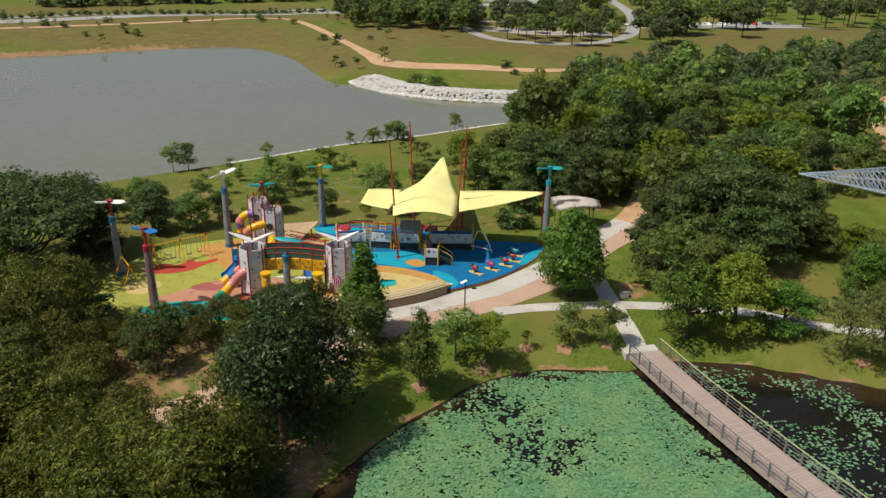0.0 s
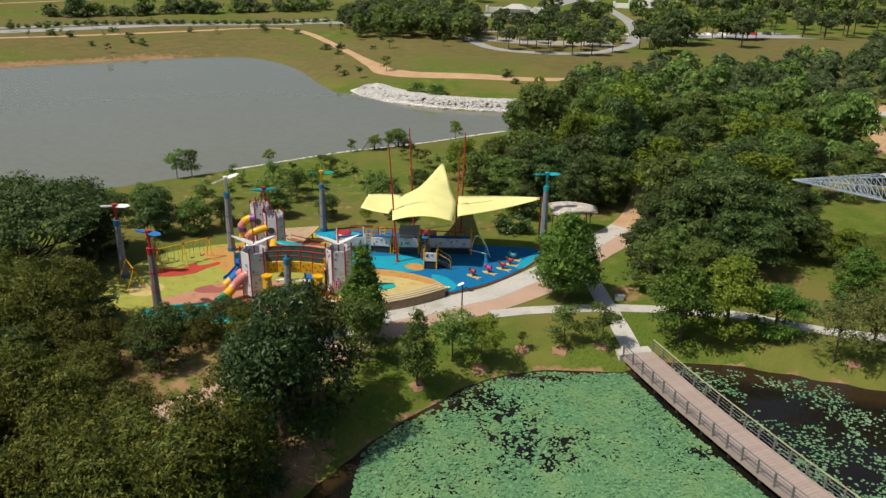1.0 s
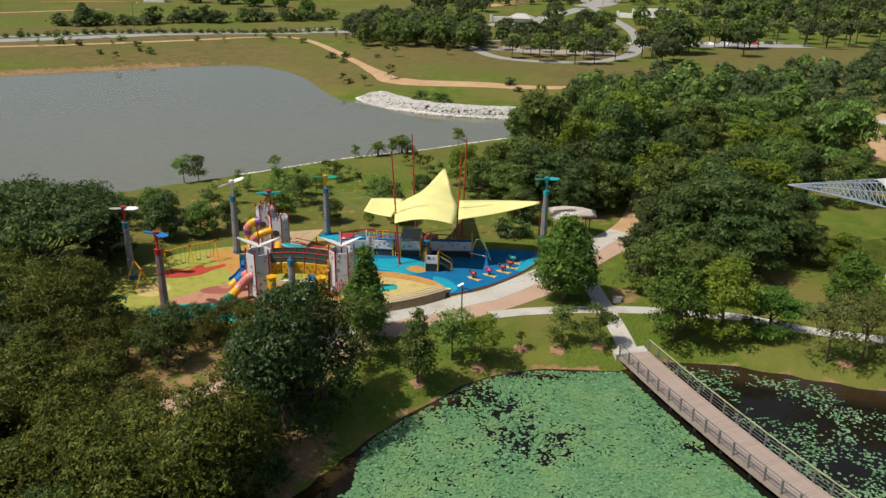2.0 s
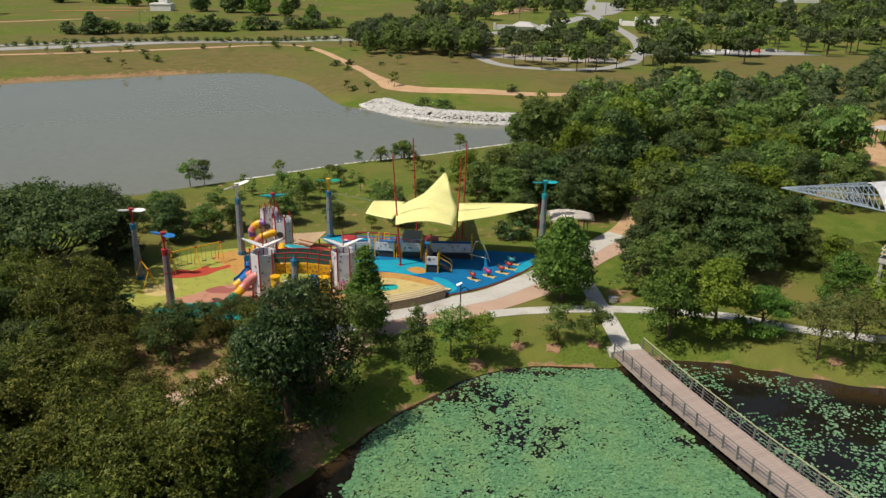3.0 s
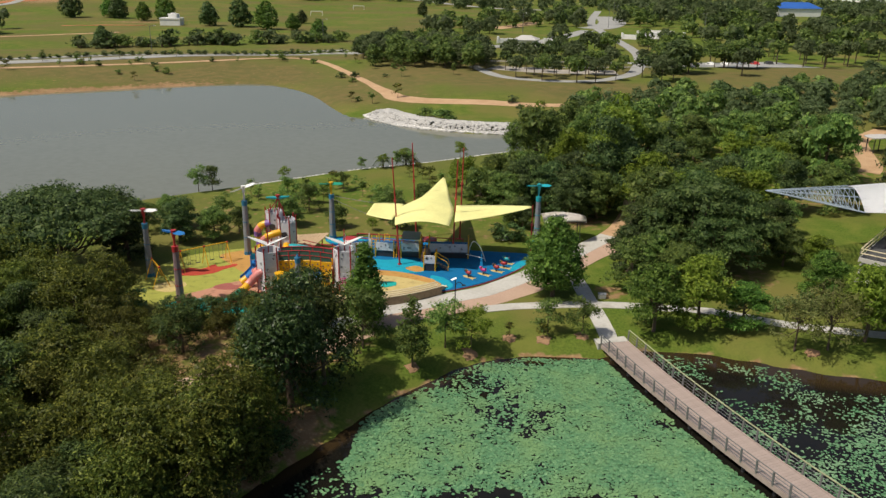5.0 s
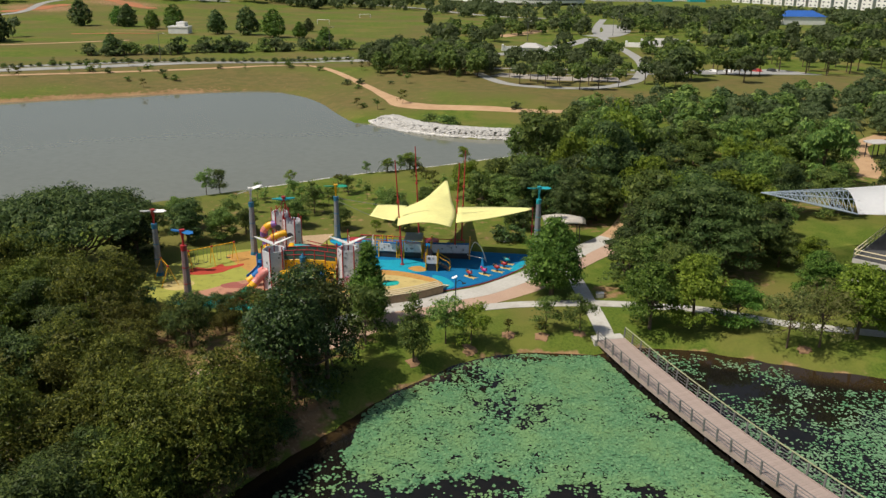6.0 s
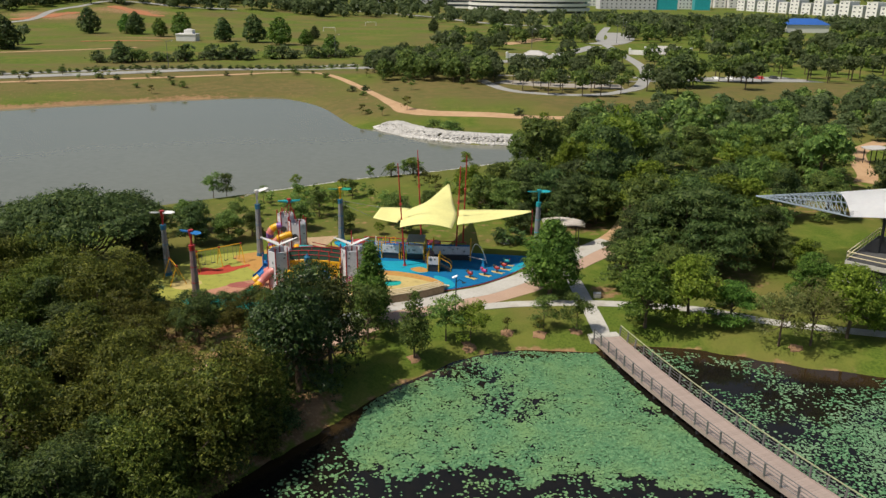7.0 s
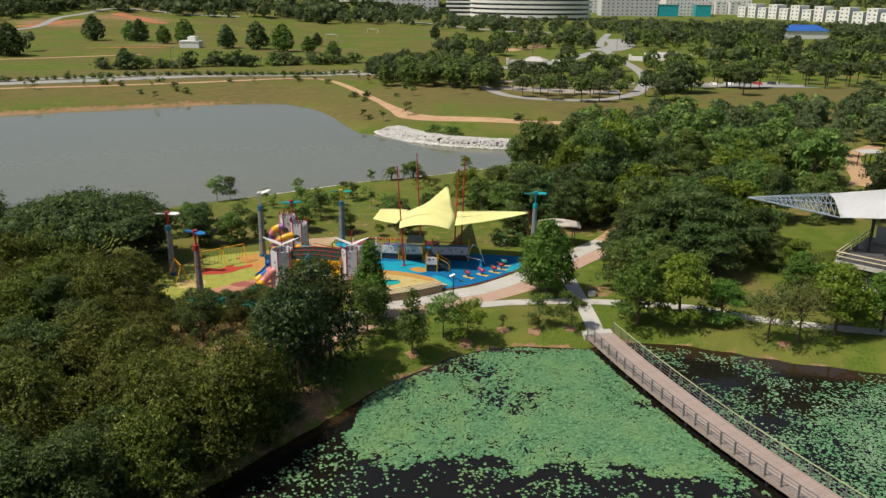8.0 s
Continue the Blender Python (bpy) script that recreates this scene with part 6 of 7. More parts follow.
tube_slide("tube_slide", "curving pink, yellow and green tube slide", [(-20.2, 64.0, 2.7), (-21.0, 63.8, 2.3), (-21.8, 63.7, 1.45), (-22.3, 63.0, 0.9), (-22.9, 62.0, 0.5)], [PINKP, PINKP, PINKP, YELP, GREENP], 0.43, (-21, 64.2, 0.05))
tube_slide("tube_slide", "short pink, blue and yellow tube slide", [(-20.6, 65.5, 2.4), (-21.5, 65.7, 2.0), (-22.5, 65.7, 1.3), (-23.3, 65.3, 0.65)], [PINKP, PINKP, BLUE, YELP], 0.41, (-21.2, 65.4, 0.05))
tube_slide("spiral_slide", "spiral tube slide of purple, yellow and pink rings", [(-22.2, 73.2, 4.7), (-23.2, 73.1, 4.5), (-23.8, 73.0, 3.8), (-23.8, 73.2, 3.0), (-23.7, 73.2, 2.2), (-23.2, 72.6, 1.5), (-22.4, 71.8, 0.9)], [PURP, YELP, PINKP, PURP, YELP, PURP, YELP, WHITE, GREENP], 0.40, (-22.3, 73, 0.05))
tube_slide("tube_slide", "yellow and pink tube slide between the castle towers", [(-20.9, 72.3, 4.0), (-21.7, 72.0, 3.8), (-22.4, 71.9, 3.5), (-22.9, 72.1, 3.0)], [YELP, YELP, PINKP], 0.38, (-21, 72, 0.05))
tube_slide("tube_slide", "white and yellow tube slide end", [(-20.2, 71.8, 2.6), (-20.0, 70.8, 2.3), (-19.6, 69.8, 1.6), (-19.2, 69.0, 0.9)], [YELP, WHITE, YELP], 0.42, (-20, 71.5, 0.05))


def chute(x, y, z, turn, length, material, label):
    t = thing("slide", label, "slide", (x, y, 0.05), turn)
    bm = bmesh.new()
    prof = [(-0.34, 0.28), (-0.30, 0.0), (0.30, 0.0), (0.34, 0.28), (0.38, 0.28), (0.33, -0.05), (-0.33, -0.05), (-0.38, 0.28)]
    rows = []
    for i in range(13):
        u = i / 12
        zz = z * (1 - u) ** 1.3 + 0.3 * (1 - (1 - u))
        rows.append([bm.verts.new((px, u * length, zz + pz)) for px, pz in prof])
    for a, b in zip(rows, rows[1:]):
        for k in range(8):
            bm.faces.new((a[k], a[(k + 1) % 8], b[(k + 1) % 8], b[k]))
    bm.faces.new(rows[0])
    bm.faces.new(rows[-1][::-1])
    part("chute", bm, material, t)
    for u in (0.0, 0.45):
        part("support", rod((0, u * length, 0), (0, u * length, z * (1 - u) ** 1.3 + 0.05), 0.05), RAILM, t)


chute(-22.4, 68.2, 1.9, 130, 2.0, BLUE, "open blue plastic slide")
t = thing("play_deck", "small blue play platform on blue posts", "play deck", (-22.6, 68.4, 0.05), 20, "low play decks")
part("platform", box((1.3, 1.2, 0.12), pose(0, 0, 1.75), bevel=0.02), BLUE, t)
for sx in (-0.62, 0.62):
    for sy in (-0.56, 0.56):
        part("post", rod((sx, sy, 0), (sx, sy, 2.75), 0.065), BLUE, t)
    part("side_rail", rod((sx, -0.56, 2.5), (sx, 0.56, 2.5), 0.05), RED, t, "red side rail")
part("back_panel", box((1.2, 0.07, 0.7), pose(0, 0.55, 2.2), bevel=0.02), TEALP, t, "teal back panel")
chute(-21.2, 69.6, 2.2, 80, 2.4, BLUE, "open blue plastic slide")
chute(-16.2, 68.6, 1.6, 200, 2.6, BLUE, "open blue plastic slide under the bridge")


def play_deck():
    """The arched net bridge between the two front towers."""
    t = thing("net_bridge", "arched play bridge with yellow panels and red net rails", "play bridge", (-16.2, 65, 0.05))
    n = 5
    zf = lambda u: 2.95 + 0.2 * math.sin(math.pi * u)
    for s, w in ((-0.62, "near"), (0.62, "far")):
        for k in range(n):
            u0, u1 = k / n, (k + 1) / n
            x0, x1 = -2.75 + 5.5 * u0, -2.75 + 5.5 * u1
            zm = zf((u0 + u1) / 2)
            p = part("side_panel", box((x1 - x0 - 0.04, 0.08, 1.15), pose((x0 + x1) / 2, s, zm + 0.05, 0, -math.degrees(math.atan2(zf(u1) - zf(u0), x1 - x0)), 0), bevel=0.03), YELP, t, "yellow moulded panel")
            for hx, hz in ((-0.3, 0.2), (0.22, 0.3), (-0.05, -0.15), (0.33, -0.2)):
                part("hand_hold", rod(((x0 + x1) / 2 + hx, s - 0.07, zm + hz), ((x0 + x1) / 2 + hx, s + 0.07, zm + hz), 0.09), RUSTY, p)
            part("net_field", box((x1 - x0, 0.02, 0.95), pose((x0 + x1) / 2, s, zm + 1.15)), NET, t, "dark green safety net")
            part("rail_post", rod((x0, s, zf(u0) - 0.5), (x0, s, zf(u0) + 1.7), 0.05), RED, t)
        for h in (1.15, 1.65):
            part("rail", tube([(-2.75 + 5.5 * i / 14, s, zf(i / 14) + h) for i in range(15)], 0.045, 6), RED, t, "red top rail")
    bm = bmesh.new()
    for i in range(18):
        u = (i + 0.5) / 18
        box((0.27, 1.16, 0.06), pose(-2.75 + 5.5 * u, 0, zf(u) - 0.3), bm)
    part("walkway", bm, TAN, t, "tan slatted walkway")
    for x in (-2.9, 2.9):
        part("leg", rod((x * 0.93, 0, 0), (x * 0.93, 0, 2.7), 0.09), RED, t)
    part("cross_bar", box((3.4, 0.3, 0.12), pose(-0.2, -0.7, 1.85)), WHITE, t, "white panel strip")
    part("cross_bar", box((3.0, 0.3, 0.12), pose(-0.4, -0.7, 0.55)), WHITE, t, "white panel strip")
    for i in range(5):
        part("ladder_rung", rod((-0.2 + 0.18 * i, 0.0, 0.5 + 0.3 * i), (-0.2 + 0.18 * i, 0.9, 0.5 + 0.3 * i), 0.04), RED, t)


play_deck()
for x, y in ((-18.6, 63.3), (-13.9, 63.6)):
    t = thing("barrel", "upright yellow plastic crawl barrel", "barrel", (x, y, 0.05), 0, "yellow barrels")
    part("body", rod((0, 0, 0), (0, 0, 2.6), 0.44, 0.40, 14), YELP, t)
    part("rim", rod((0, 0, 2.6), (0, 0, 2.72), 0.5, None, 14), YELP, t)
    part("opening", rod((0.20, -0.25, 2.1), (0.30, -0.38, 2.1), 0.22, None, 12), TAN, t, "dark round opening")


def low_deck(x, y, turn, w, d, z, panel_h, roof, label, post_mat=YELP):
    """A low play deck on posts with a grey panel on its front."""
    t = thing("play_deck", label, "play deck", (x, y, 0.05), turn, "low play decks")
    part("platform", box((w, d, 0.1), pose(0, 0, z), bevel=0.02), COLUMN, t)
    for sx in (-1, 1):
        for sy in (-1, 1):
            part("post", rod((sx * w / 2, sy * d / 2, 0), (sx * w / 2, sy * d / 2, z + panel_h + 0.35), 0.075), post_mat, t, "painted corner post")
    panel((-w / 2, -d / 2, 0), (w / 2, -d / 2, 0), z + 0.05, z + panel_h, GREYP, t, 5, label="light grey panel with dark hand holds")
    panel((-w / 2, d / 2, 0), (w / 2, d / 2, 0), z + 0.05, z + panel_h * 0.5, BLUE if roof is None else GREYP, t, 0, label="low rear panel")
    for s in (-1, 1):
        part("dark_board", box((w * 0.96, 0.05, z * 0.8), pose(0, s * d / 2 * 0.9, z * 0.45)), DARK, t, "dark board below the platform")
    if roof:
        part("roof", box((w * 0.98, d * 0.8, 0.08), pose(0, 0.2, z + panel_h + 0.5, 14, 0, 0), bevel=0.02), roof, t, "dark grey pitched roof")
    return t


low_deck(-13.2, 77.0, 14, 2.9, 2.0, 0.7, 1.0, None, "low grey-panelled play deck with white posts", WHITE)
low_deck(-9.8, 77.2, -4, 2.2, 2.0, 0.75, 1.0, None, "low grey-panelled play deck with yellow posts")
low_deck(-6.9, 77.3, 0, 2.2, 2.2, 0.75, 1.05, COLUMN, "grey-panelled play deck with a dark sloping roof")
low_deck(-2.5, 77.6, 3, 4.6, 2.2, 0.75, 1.05, None, "wide grey-panelled play deck under the sail")
t = low_deck(-4.2, 72.9, 0, 1.3, 1.2, 0.85, 1.0, None, "small grey and yellow play deck with steps")
for i in range(4):
    part("step", box((0.34, 0.9, 0.06), pose(0.85 + 0.32 * i, 0, 0.75 - 0.18 * i)), DARK, t, "dark metal step")
for s in (-0.5, 0.5):
    part("handrail", tube(spline([(0.65, s, 1.9), (1.2, s, 1.5), (2.0, s, 1.0), (2.05, s, 0.1)], 4), 0.04, 6), YELP, t, "yellow handrail")
# yellow ladders, orange rails and blue walkway behind
for x, y, h in ((-11.4, 77.9, 1.9), (-8.2, 76.0, 1.7), (-5.4, 76.2, 1.7), (-10.2, 80, 1.4)):
    t = thing("play_ladder", "yellow tubular play ladder", "ladder", (x, y, 0.05), 0, "yellow ladders")
    for s in (-0.3, 0.3):
        part("rail", rod((s, 0, 0), (s, 0.3, h), 0.05), YELP, t)
    for i in range(4):
        part("rung", rod((-0.3, 0.06 * (i + 1), 0.35 + 0.35 * i), (0.3, 0.06 * (i + 1), 0.35 + 0.35 * i), 0.035), YELP, t)
t = thing("rear_railing", "long orange-red tube railing behind the play decks", "railing", (-8, 80.8, 0.05))
for z in (0.55, 1.15):
    part("rail", rod((-6, 0, z), (7.0, -0.6, z), 0.06), RED, t)
for k in range(9):
    part("post", rod((-6 + 13 * k / 8, -0.6 * k / 8, 0), (-6 + 13 * k / 8, -0.6 * k / 8, 1.15), 0.06), YELP if k % 3 == 1 else RED, t)
for x, y in ((-14.4, 78.8), (-5.0, 79.6)):
    t = thing("canopy_disc", "round red play table on a stem", "play table", (x, y, 0.05), 0, "red play tables")
    part("stem", rod((0, 0, 0), (0, 0, 1.1), 0.1), RED, t)
    part("disc", rod((0, 0, 1.1), (0, 0, 1.25), 0.95, 0.8, 16), RED, t)
t = thing("crawl_tunnel", "brown ribbed crawl tunnel under the sail", "tunnel", (-4.9, 75.0, 0.05))
part("tunnel", tube([(0, -1.2, 0.8), (0, -0.3, 1.0), (0, 0.6, 1.1)], 0.5, 12), RUSTY, t)
part("support", rod((0, 0, 0), (0, 0, 0.6), 0.12), RED, t)
t = thing("climbing_hoop", "white curved tube climbing hoop", "climber", (0.6, 76.6, 0.05))
part("hoop", tube(spline([(-0.9, 0.4, 0), (-0.3, 0.6, 1.9), (0.6, 0.2, 1.5), (1.3, -0.6, 0)], 6), 0.05, 6), WHITE, t)
part("brace", rod((-1.0, -0.3, 0.7), (1.1, -0.5, 0.35), 0.05), WHITE, t)
t = thing("ship_ramp", "tan boarded sloping play ramp", "ramp", (-19.7, 77.4, 0.05))
for k in range(9):
    part("board", box((0.42, 4.2, 0.07), pose(-1.9 + 0.45 * k, 0, 0.75 + 0.05 * k, 12, -6, -22)), TAN, t)
for x, y in ((-1.8, -1.5), (1.8, -1.5), (1.8, 1.5), (-1.8, 1.5)):
    part("leg", rod((x, y, 0), (x, y, 0.55 + 0.12 * (y > 0) + 0.1 * x), 0.08), RED, t)
t = thing("rope_bridge", "low tan walkway with red rails behind the castle", "play bridge", (-17.4, 75.0, 0.05), -8)
for s in (-0.6, 0.6):
    for z in (0.9, 1.3):
        part("rail", tube([(-2.2, s, z + 0.5), (0, s, z + 0.2), (2.2, s, z + 0.1)], 0.05, 6), RED, t)
part("walkway", box((4.4, 1.1, 0.08), pose(0, 0, 0.85, 0, 4, 0)), TAN, t)
for x in (-2.0, 0, 2.0):
    part("leg", rod((x, 0, 0), (x, 0, 0.8), 0.08), RED, t)
t = thing("teal_canopy", "small teal plastic canopy leaf", "canopy", (-18.6, 70.6, 0.05))
part("stem", rod((0, 0, 0), (0, 0, 2.9), 0.06), RED, t)
bm = bmesh.new()
bmesh.ops.create_uvsphere(bm, u_segments=14, v_segments=7, radius=1.0, matrix=pose(0.4, 0, 2.9, 0, 8, 0) @ Matrix.Diagonal((1.5, 0.55, 0.16, 1)))
part("leaf", bm, TEALP, t, "", True)


# ---------------------------------------------------------------- swings and riders
def swing(x, y, turn, w, h, seats, label):
    t = thing("swing_set", label, "swing", (x, y, 0.06), turn, "swings")
    part("top_beam", rod((-w / 2, 0, h), (w / 2, 0, h), 0.055), YELP, t)
    for u in (-w / 2, 0, w / 2) if w > 4 else (-w / 2, w / 2):
        for s in (-1, 1):
            part("leg", rod((u, s * 0.9, 0), (u, 0, h), 0.045), YELP, t, "yellow splayed leg")
        part("collar", rod((u - 0.1, 0, h), (u + 0.1, 0, h), 0.11), RED, t)
    for u in seats:
        sw = part("seat", box((0.46, 0.2, 0.05), pose(u, 0, 0.5), bevel=0.02), DARK, t, "black rubber swing seat")
        for s in (-0.22, 0.22):
            part("chain", rod((u + s, 0, 0.5), (u + s, 0, h), 0.018, None, 5), RAILM, sw)


swing(-29.5, 71.2, 42, 5.4, 2.25, (-1.9, -0.8, 0.8, 1.9), "long yellow four-seat swing frame")
swing(-32.6, 65.5, -52, 3.0, 2.3, (-0.6, 0.6), "small yellow swing frame")


def rider(x, y, turn, body, label):
    t = thing("spring_rider", label, "spring rider", (x, y, 0.06), turn, "spring riders")
    t.scale = (0.84, 0.84, 0.84)
    mats = part("mat", prism(closed([(-0.9, 0), (-0.3, 0.36), (0.6, 0.28), (1.1, 0.45), (0.9, 0), (1.1, -0.45), (0.6, -0.28), (-0.3, -0.36)], 3), 0, 0.012), RB["sand"], t, "pale orange fish-shaped mat")
    part("spring", tube([(0.11 * math.cos(a * 0.9), 0.11 * math.sin(a * 0.9), 0.02 + 0.013 * a) for a in range(34)], 0.022, 5), DARK, t)
    bm = bmesh.new()
    bmesh.ops.create_uvsphere(bm, u_segments=12, v_segments=8, radius=0.3, matrix=pose(0, 0, 0.62) @ Matrix.Diagonal((1.7, 0.62, 0.8, 1)))
    part("body", bm, body, t, "", True)
    bm = bmesh.new()
    bmesh.ops.create_uvsphere(bm, u_segments=10, v_segments=7, radius=0.2, matrix=pose(-0.42, 0, 0.86))
    part("head", bm, DARK if body is RED else body, t, "", True)
    part("handle", rod((-0.22, -0.26, 0.85), (-0.22, 0.26, 0.85), 0.03), YELP, t)
    part("seat_back", box((0.06, 0.3, 0.26), pose(0.36, 0, 0.86), bevel=0.02), RED, t)


rider(0.2, 71.0, -35, RED, "red and black spring rider on an orange mat")
rider(1.8, 72.0, -30, MAGP, "magenta spring rider on an orange mat")
rider(3.2, 73.1, -25, RED, "red and black spring rider on an orange mat")
rider(4.0, 74.3, -20, RED, "red and black spring rider on an orange mat")
rider(4.3, 75.7, -15, TEALP, "teal and dark spring rider on an orange mat")


# ---------------------------------------------------------------- park furniture
def solar_lamp(x, y, h, turn):
    t = thing("street_lamp", "black lamp post with a small white solar panel", "street lamp", (x, y, height(x, y)), turn)
    part("base", rod((0, 0, 0), (0, 0, 0.3), 0.14, 0.11), DARK, t)
    part("pole", rod((0, 0, 0.2), (0, 0, h), 0.065, 0.05), DARK, t)
    arm = part("arm", tube(spline([(0, 0, h - 0.5), (0.35, 0, h - 0.25), (0.75, 0, h - 0.55)], 4), 0.035, 6), DARK, t)
    part("lantern", box((0.4, 0.2, 0.1), pose(0.8, 0, h - 0.6), bevel=0.03), DARK, arm)
    part("solar_panel", box((0.55, 0.35, 0.04), pose(-0.15, 0, h + 0.12, 0, -22, 0), bevel=0.01), MEMB, t, "pale tilted solar panel")


solar_lamp(-0.4, 58.9, 4.6, 20)
t = thing("utility_box", "low grey concrete utility box on the lawn", "utility box", (14.3, 66.9, 0))
part("body", box((0.8, 0.5, 0.5), pose(0, 0, 0.22), bevel=0.03), CONC, t)
part("lid", box((0.86, 0.56, 0.06), pose(0, 0, 0.5), bevel=0.01), COLUMN, t)

def picnic_shelter(x, y, turn):
    """Pale tensile shelter beside the playground."""
    t = thing("tensile_shelter", "low cream fabric shelter on dark posts", "shelter", (x, y, 0), turn)
    bm = bmesh.new()
    rows = []
    for i in range(9):
        u = i / 8
        row = []
        for j in range(9):
            v = j / 8
            z = 2.9 + 0.45 * math.sin(math.pi * v) - 0.35 * (2 * u - 1) ** 2
            row.append(bm.verts.new(((u - 0.5) * 5.4, (v - 0.5) * 4.6 * (1 - 0.45 * u * u), z)))
        rows.append(row)
    for a, b in zip(rows, rows[1:]):
        for k in range(8):
            bm.faces.new((a[k], a[k + 1], b[k + 1], b[k]))
    bmesh.ops.solidify(bm, geom=bm.faces[:], thickness=0.05)
    part("canopy", bm, CANV, t, "cream stretched fabric canopy", True)
    for sx, sy in ((-2, -1.4), (-2, 1.4), (2, -1.0), (2, 1.0)):
        part("post", rod((sx, sy, 0), (sx * 0.95, sy * 0.95, 2.3), 0.06), DARK, t)
    part("bench", box((2.4, 0.5, 0.45), pose(0, 0.2, 0.22), bevel=0.03), TAN, t)


picnic_shelter(11.2, 85.2, 6)
t = thing("boulder", "weathered grey boulder on the grass", "boulder", (3.9, 84.4, 0))
bm = bmesh.new()
bmesh.ops.create_icosphere(bm, subdivisions=3, radius=0.7)
for v in bm.verts:
    v.co *= 1 + 0.3 * noise.noise(v.co * 1.7)
    v.co.z *= 0.75
part("stone", bm, STONE, t)


def stones(name, label, line, n, spread, size, seed, lift=0.0):
    """A bank of heaped pale stones along a line."""
    rng = np.random.default_rng(seed)
    c = spline([(x, y, 0) for x, y in line], 8)
    shapes = []
    for k in range(5):
        bm = bmesh.new()
        bmesh.ops.create_icosphere(bm, subdivisions=1, radius=1.0)
        for v in bm.verts:
            v.co *= 1 + 0.45 * noise.noise(v.co * 1.3 + Vector((k * 5, 0, 0)))
        shapes.append((np.array([v.co[:] for v in bm.verts]), [[v.index for v in f.verts] for f in bm.faces]))
        bm.free()
    V, F, base = [], [], 0
    for _ in range(n):
        i = rng.integers(len(c) - 1)
        p = c[i].lerp(c[i + 1], rng.random())
        d = (c[i + 1] - c[i]).normalized()
        o = rng.uniform(-spread, spread)
        x, y = p.x - d.y * o, p.y + d.x * o
        s = rng.uniform(*size)
        sv, sf = shapes[rng.integers(5)]
        a = rng.uniform(0, 6.28)
        rot = np.array(((math.cos(a), -math.sin(a), 0), (math.sin(a), math.cos(a), 0), (0, 0, 0.7)))
        zz = height(x, y) + lift * (1 - (o / spread) ** 2)
        V.append(sv @ rot.T * s + np.array((x, y, max(zz, -1.0))))
        F += [[q + base for q in f] for f in sf]
        base += len(sv)
    ob = new(name, mesh_of(name, np.concatenate(V), F, STONE))
    return tagged(ob, label, "rocks", kind="stuff")


stones("rock_bank", "heaped pale grey boulders on the lake shore", [(-25.5, 168.5), (-22, 164.5), (-17, 160.5), (-8, 156.5), (2, 155.2), (10, 156)], 3600, 3.7, (0.16, 0.48), 4, 0.35)
strip("rock_bed", [(-26.5, 169), (-22, 164.5), (-17, 160.5), (-8, 156.5), (2, 155.2), (10, 156)], 7.0, STONE, "pale crushed stone under the boulders", 0.25, 0.8, "stone bed")
stones("lake_edging", "thin line of pale stones along the lake edge", [(-36, 107.2), (-33.7, 108.9), (-22.3, 118.1), (-11.0, 124.7), (-1.0, 132.0), (4, 135.2)], 620, 0.5, (0.08, 0.28), 5, 0.12)


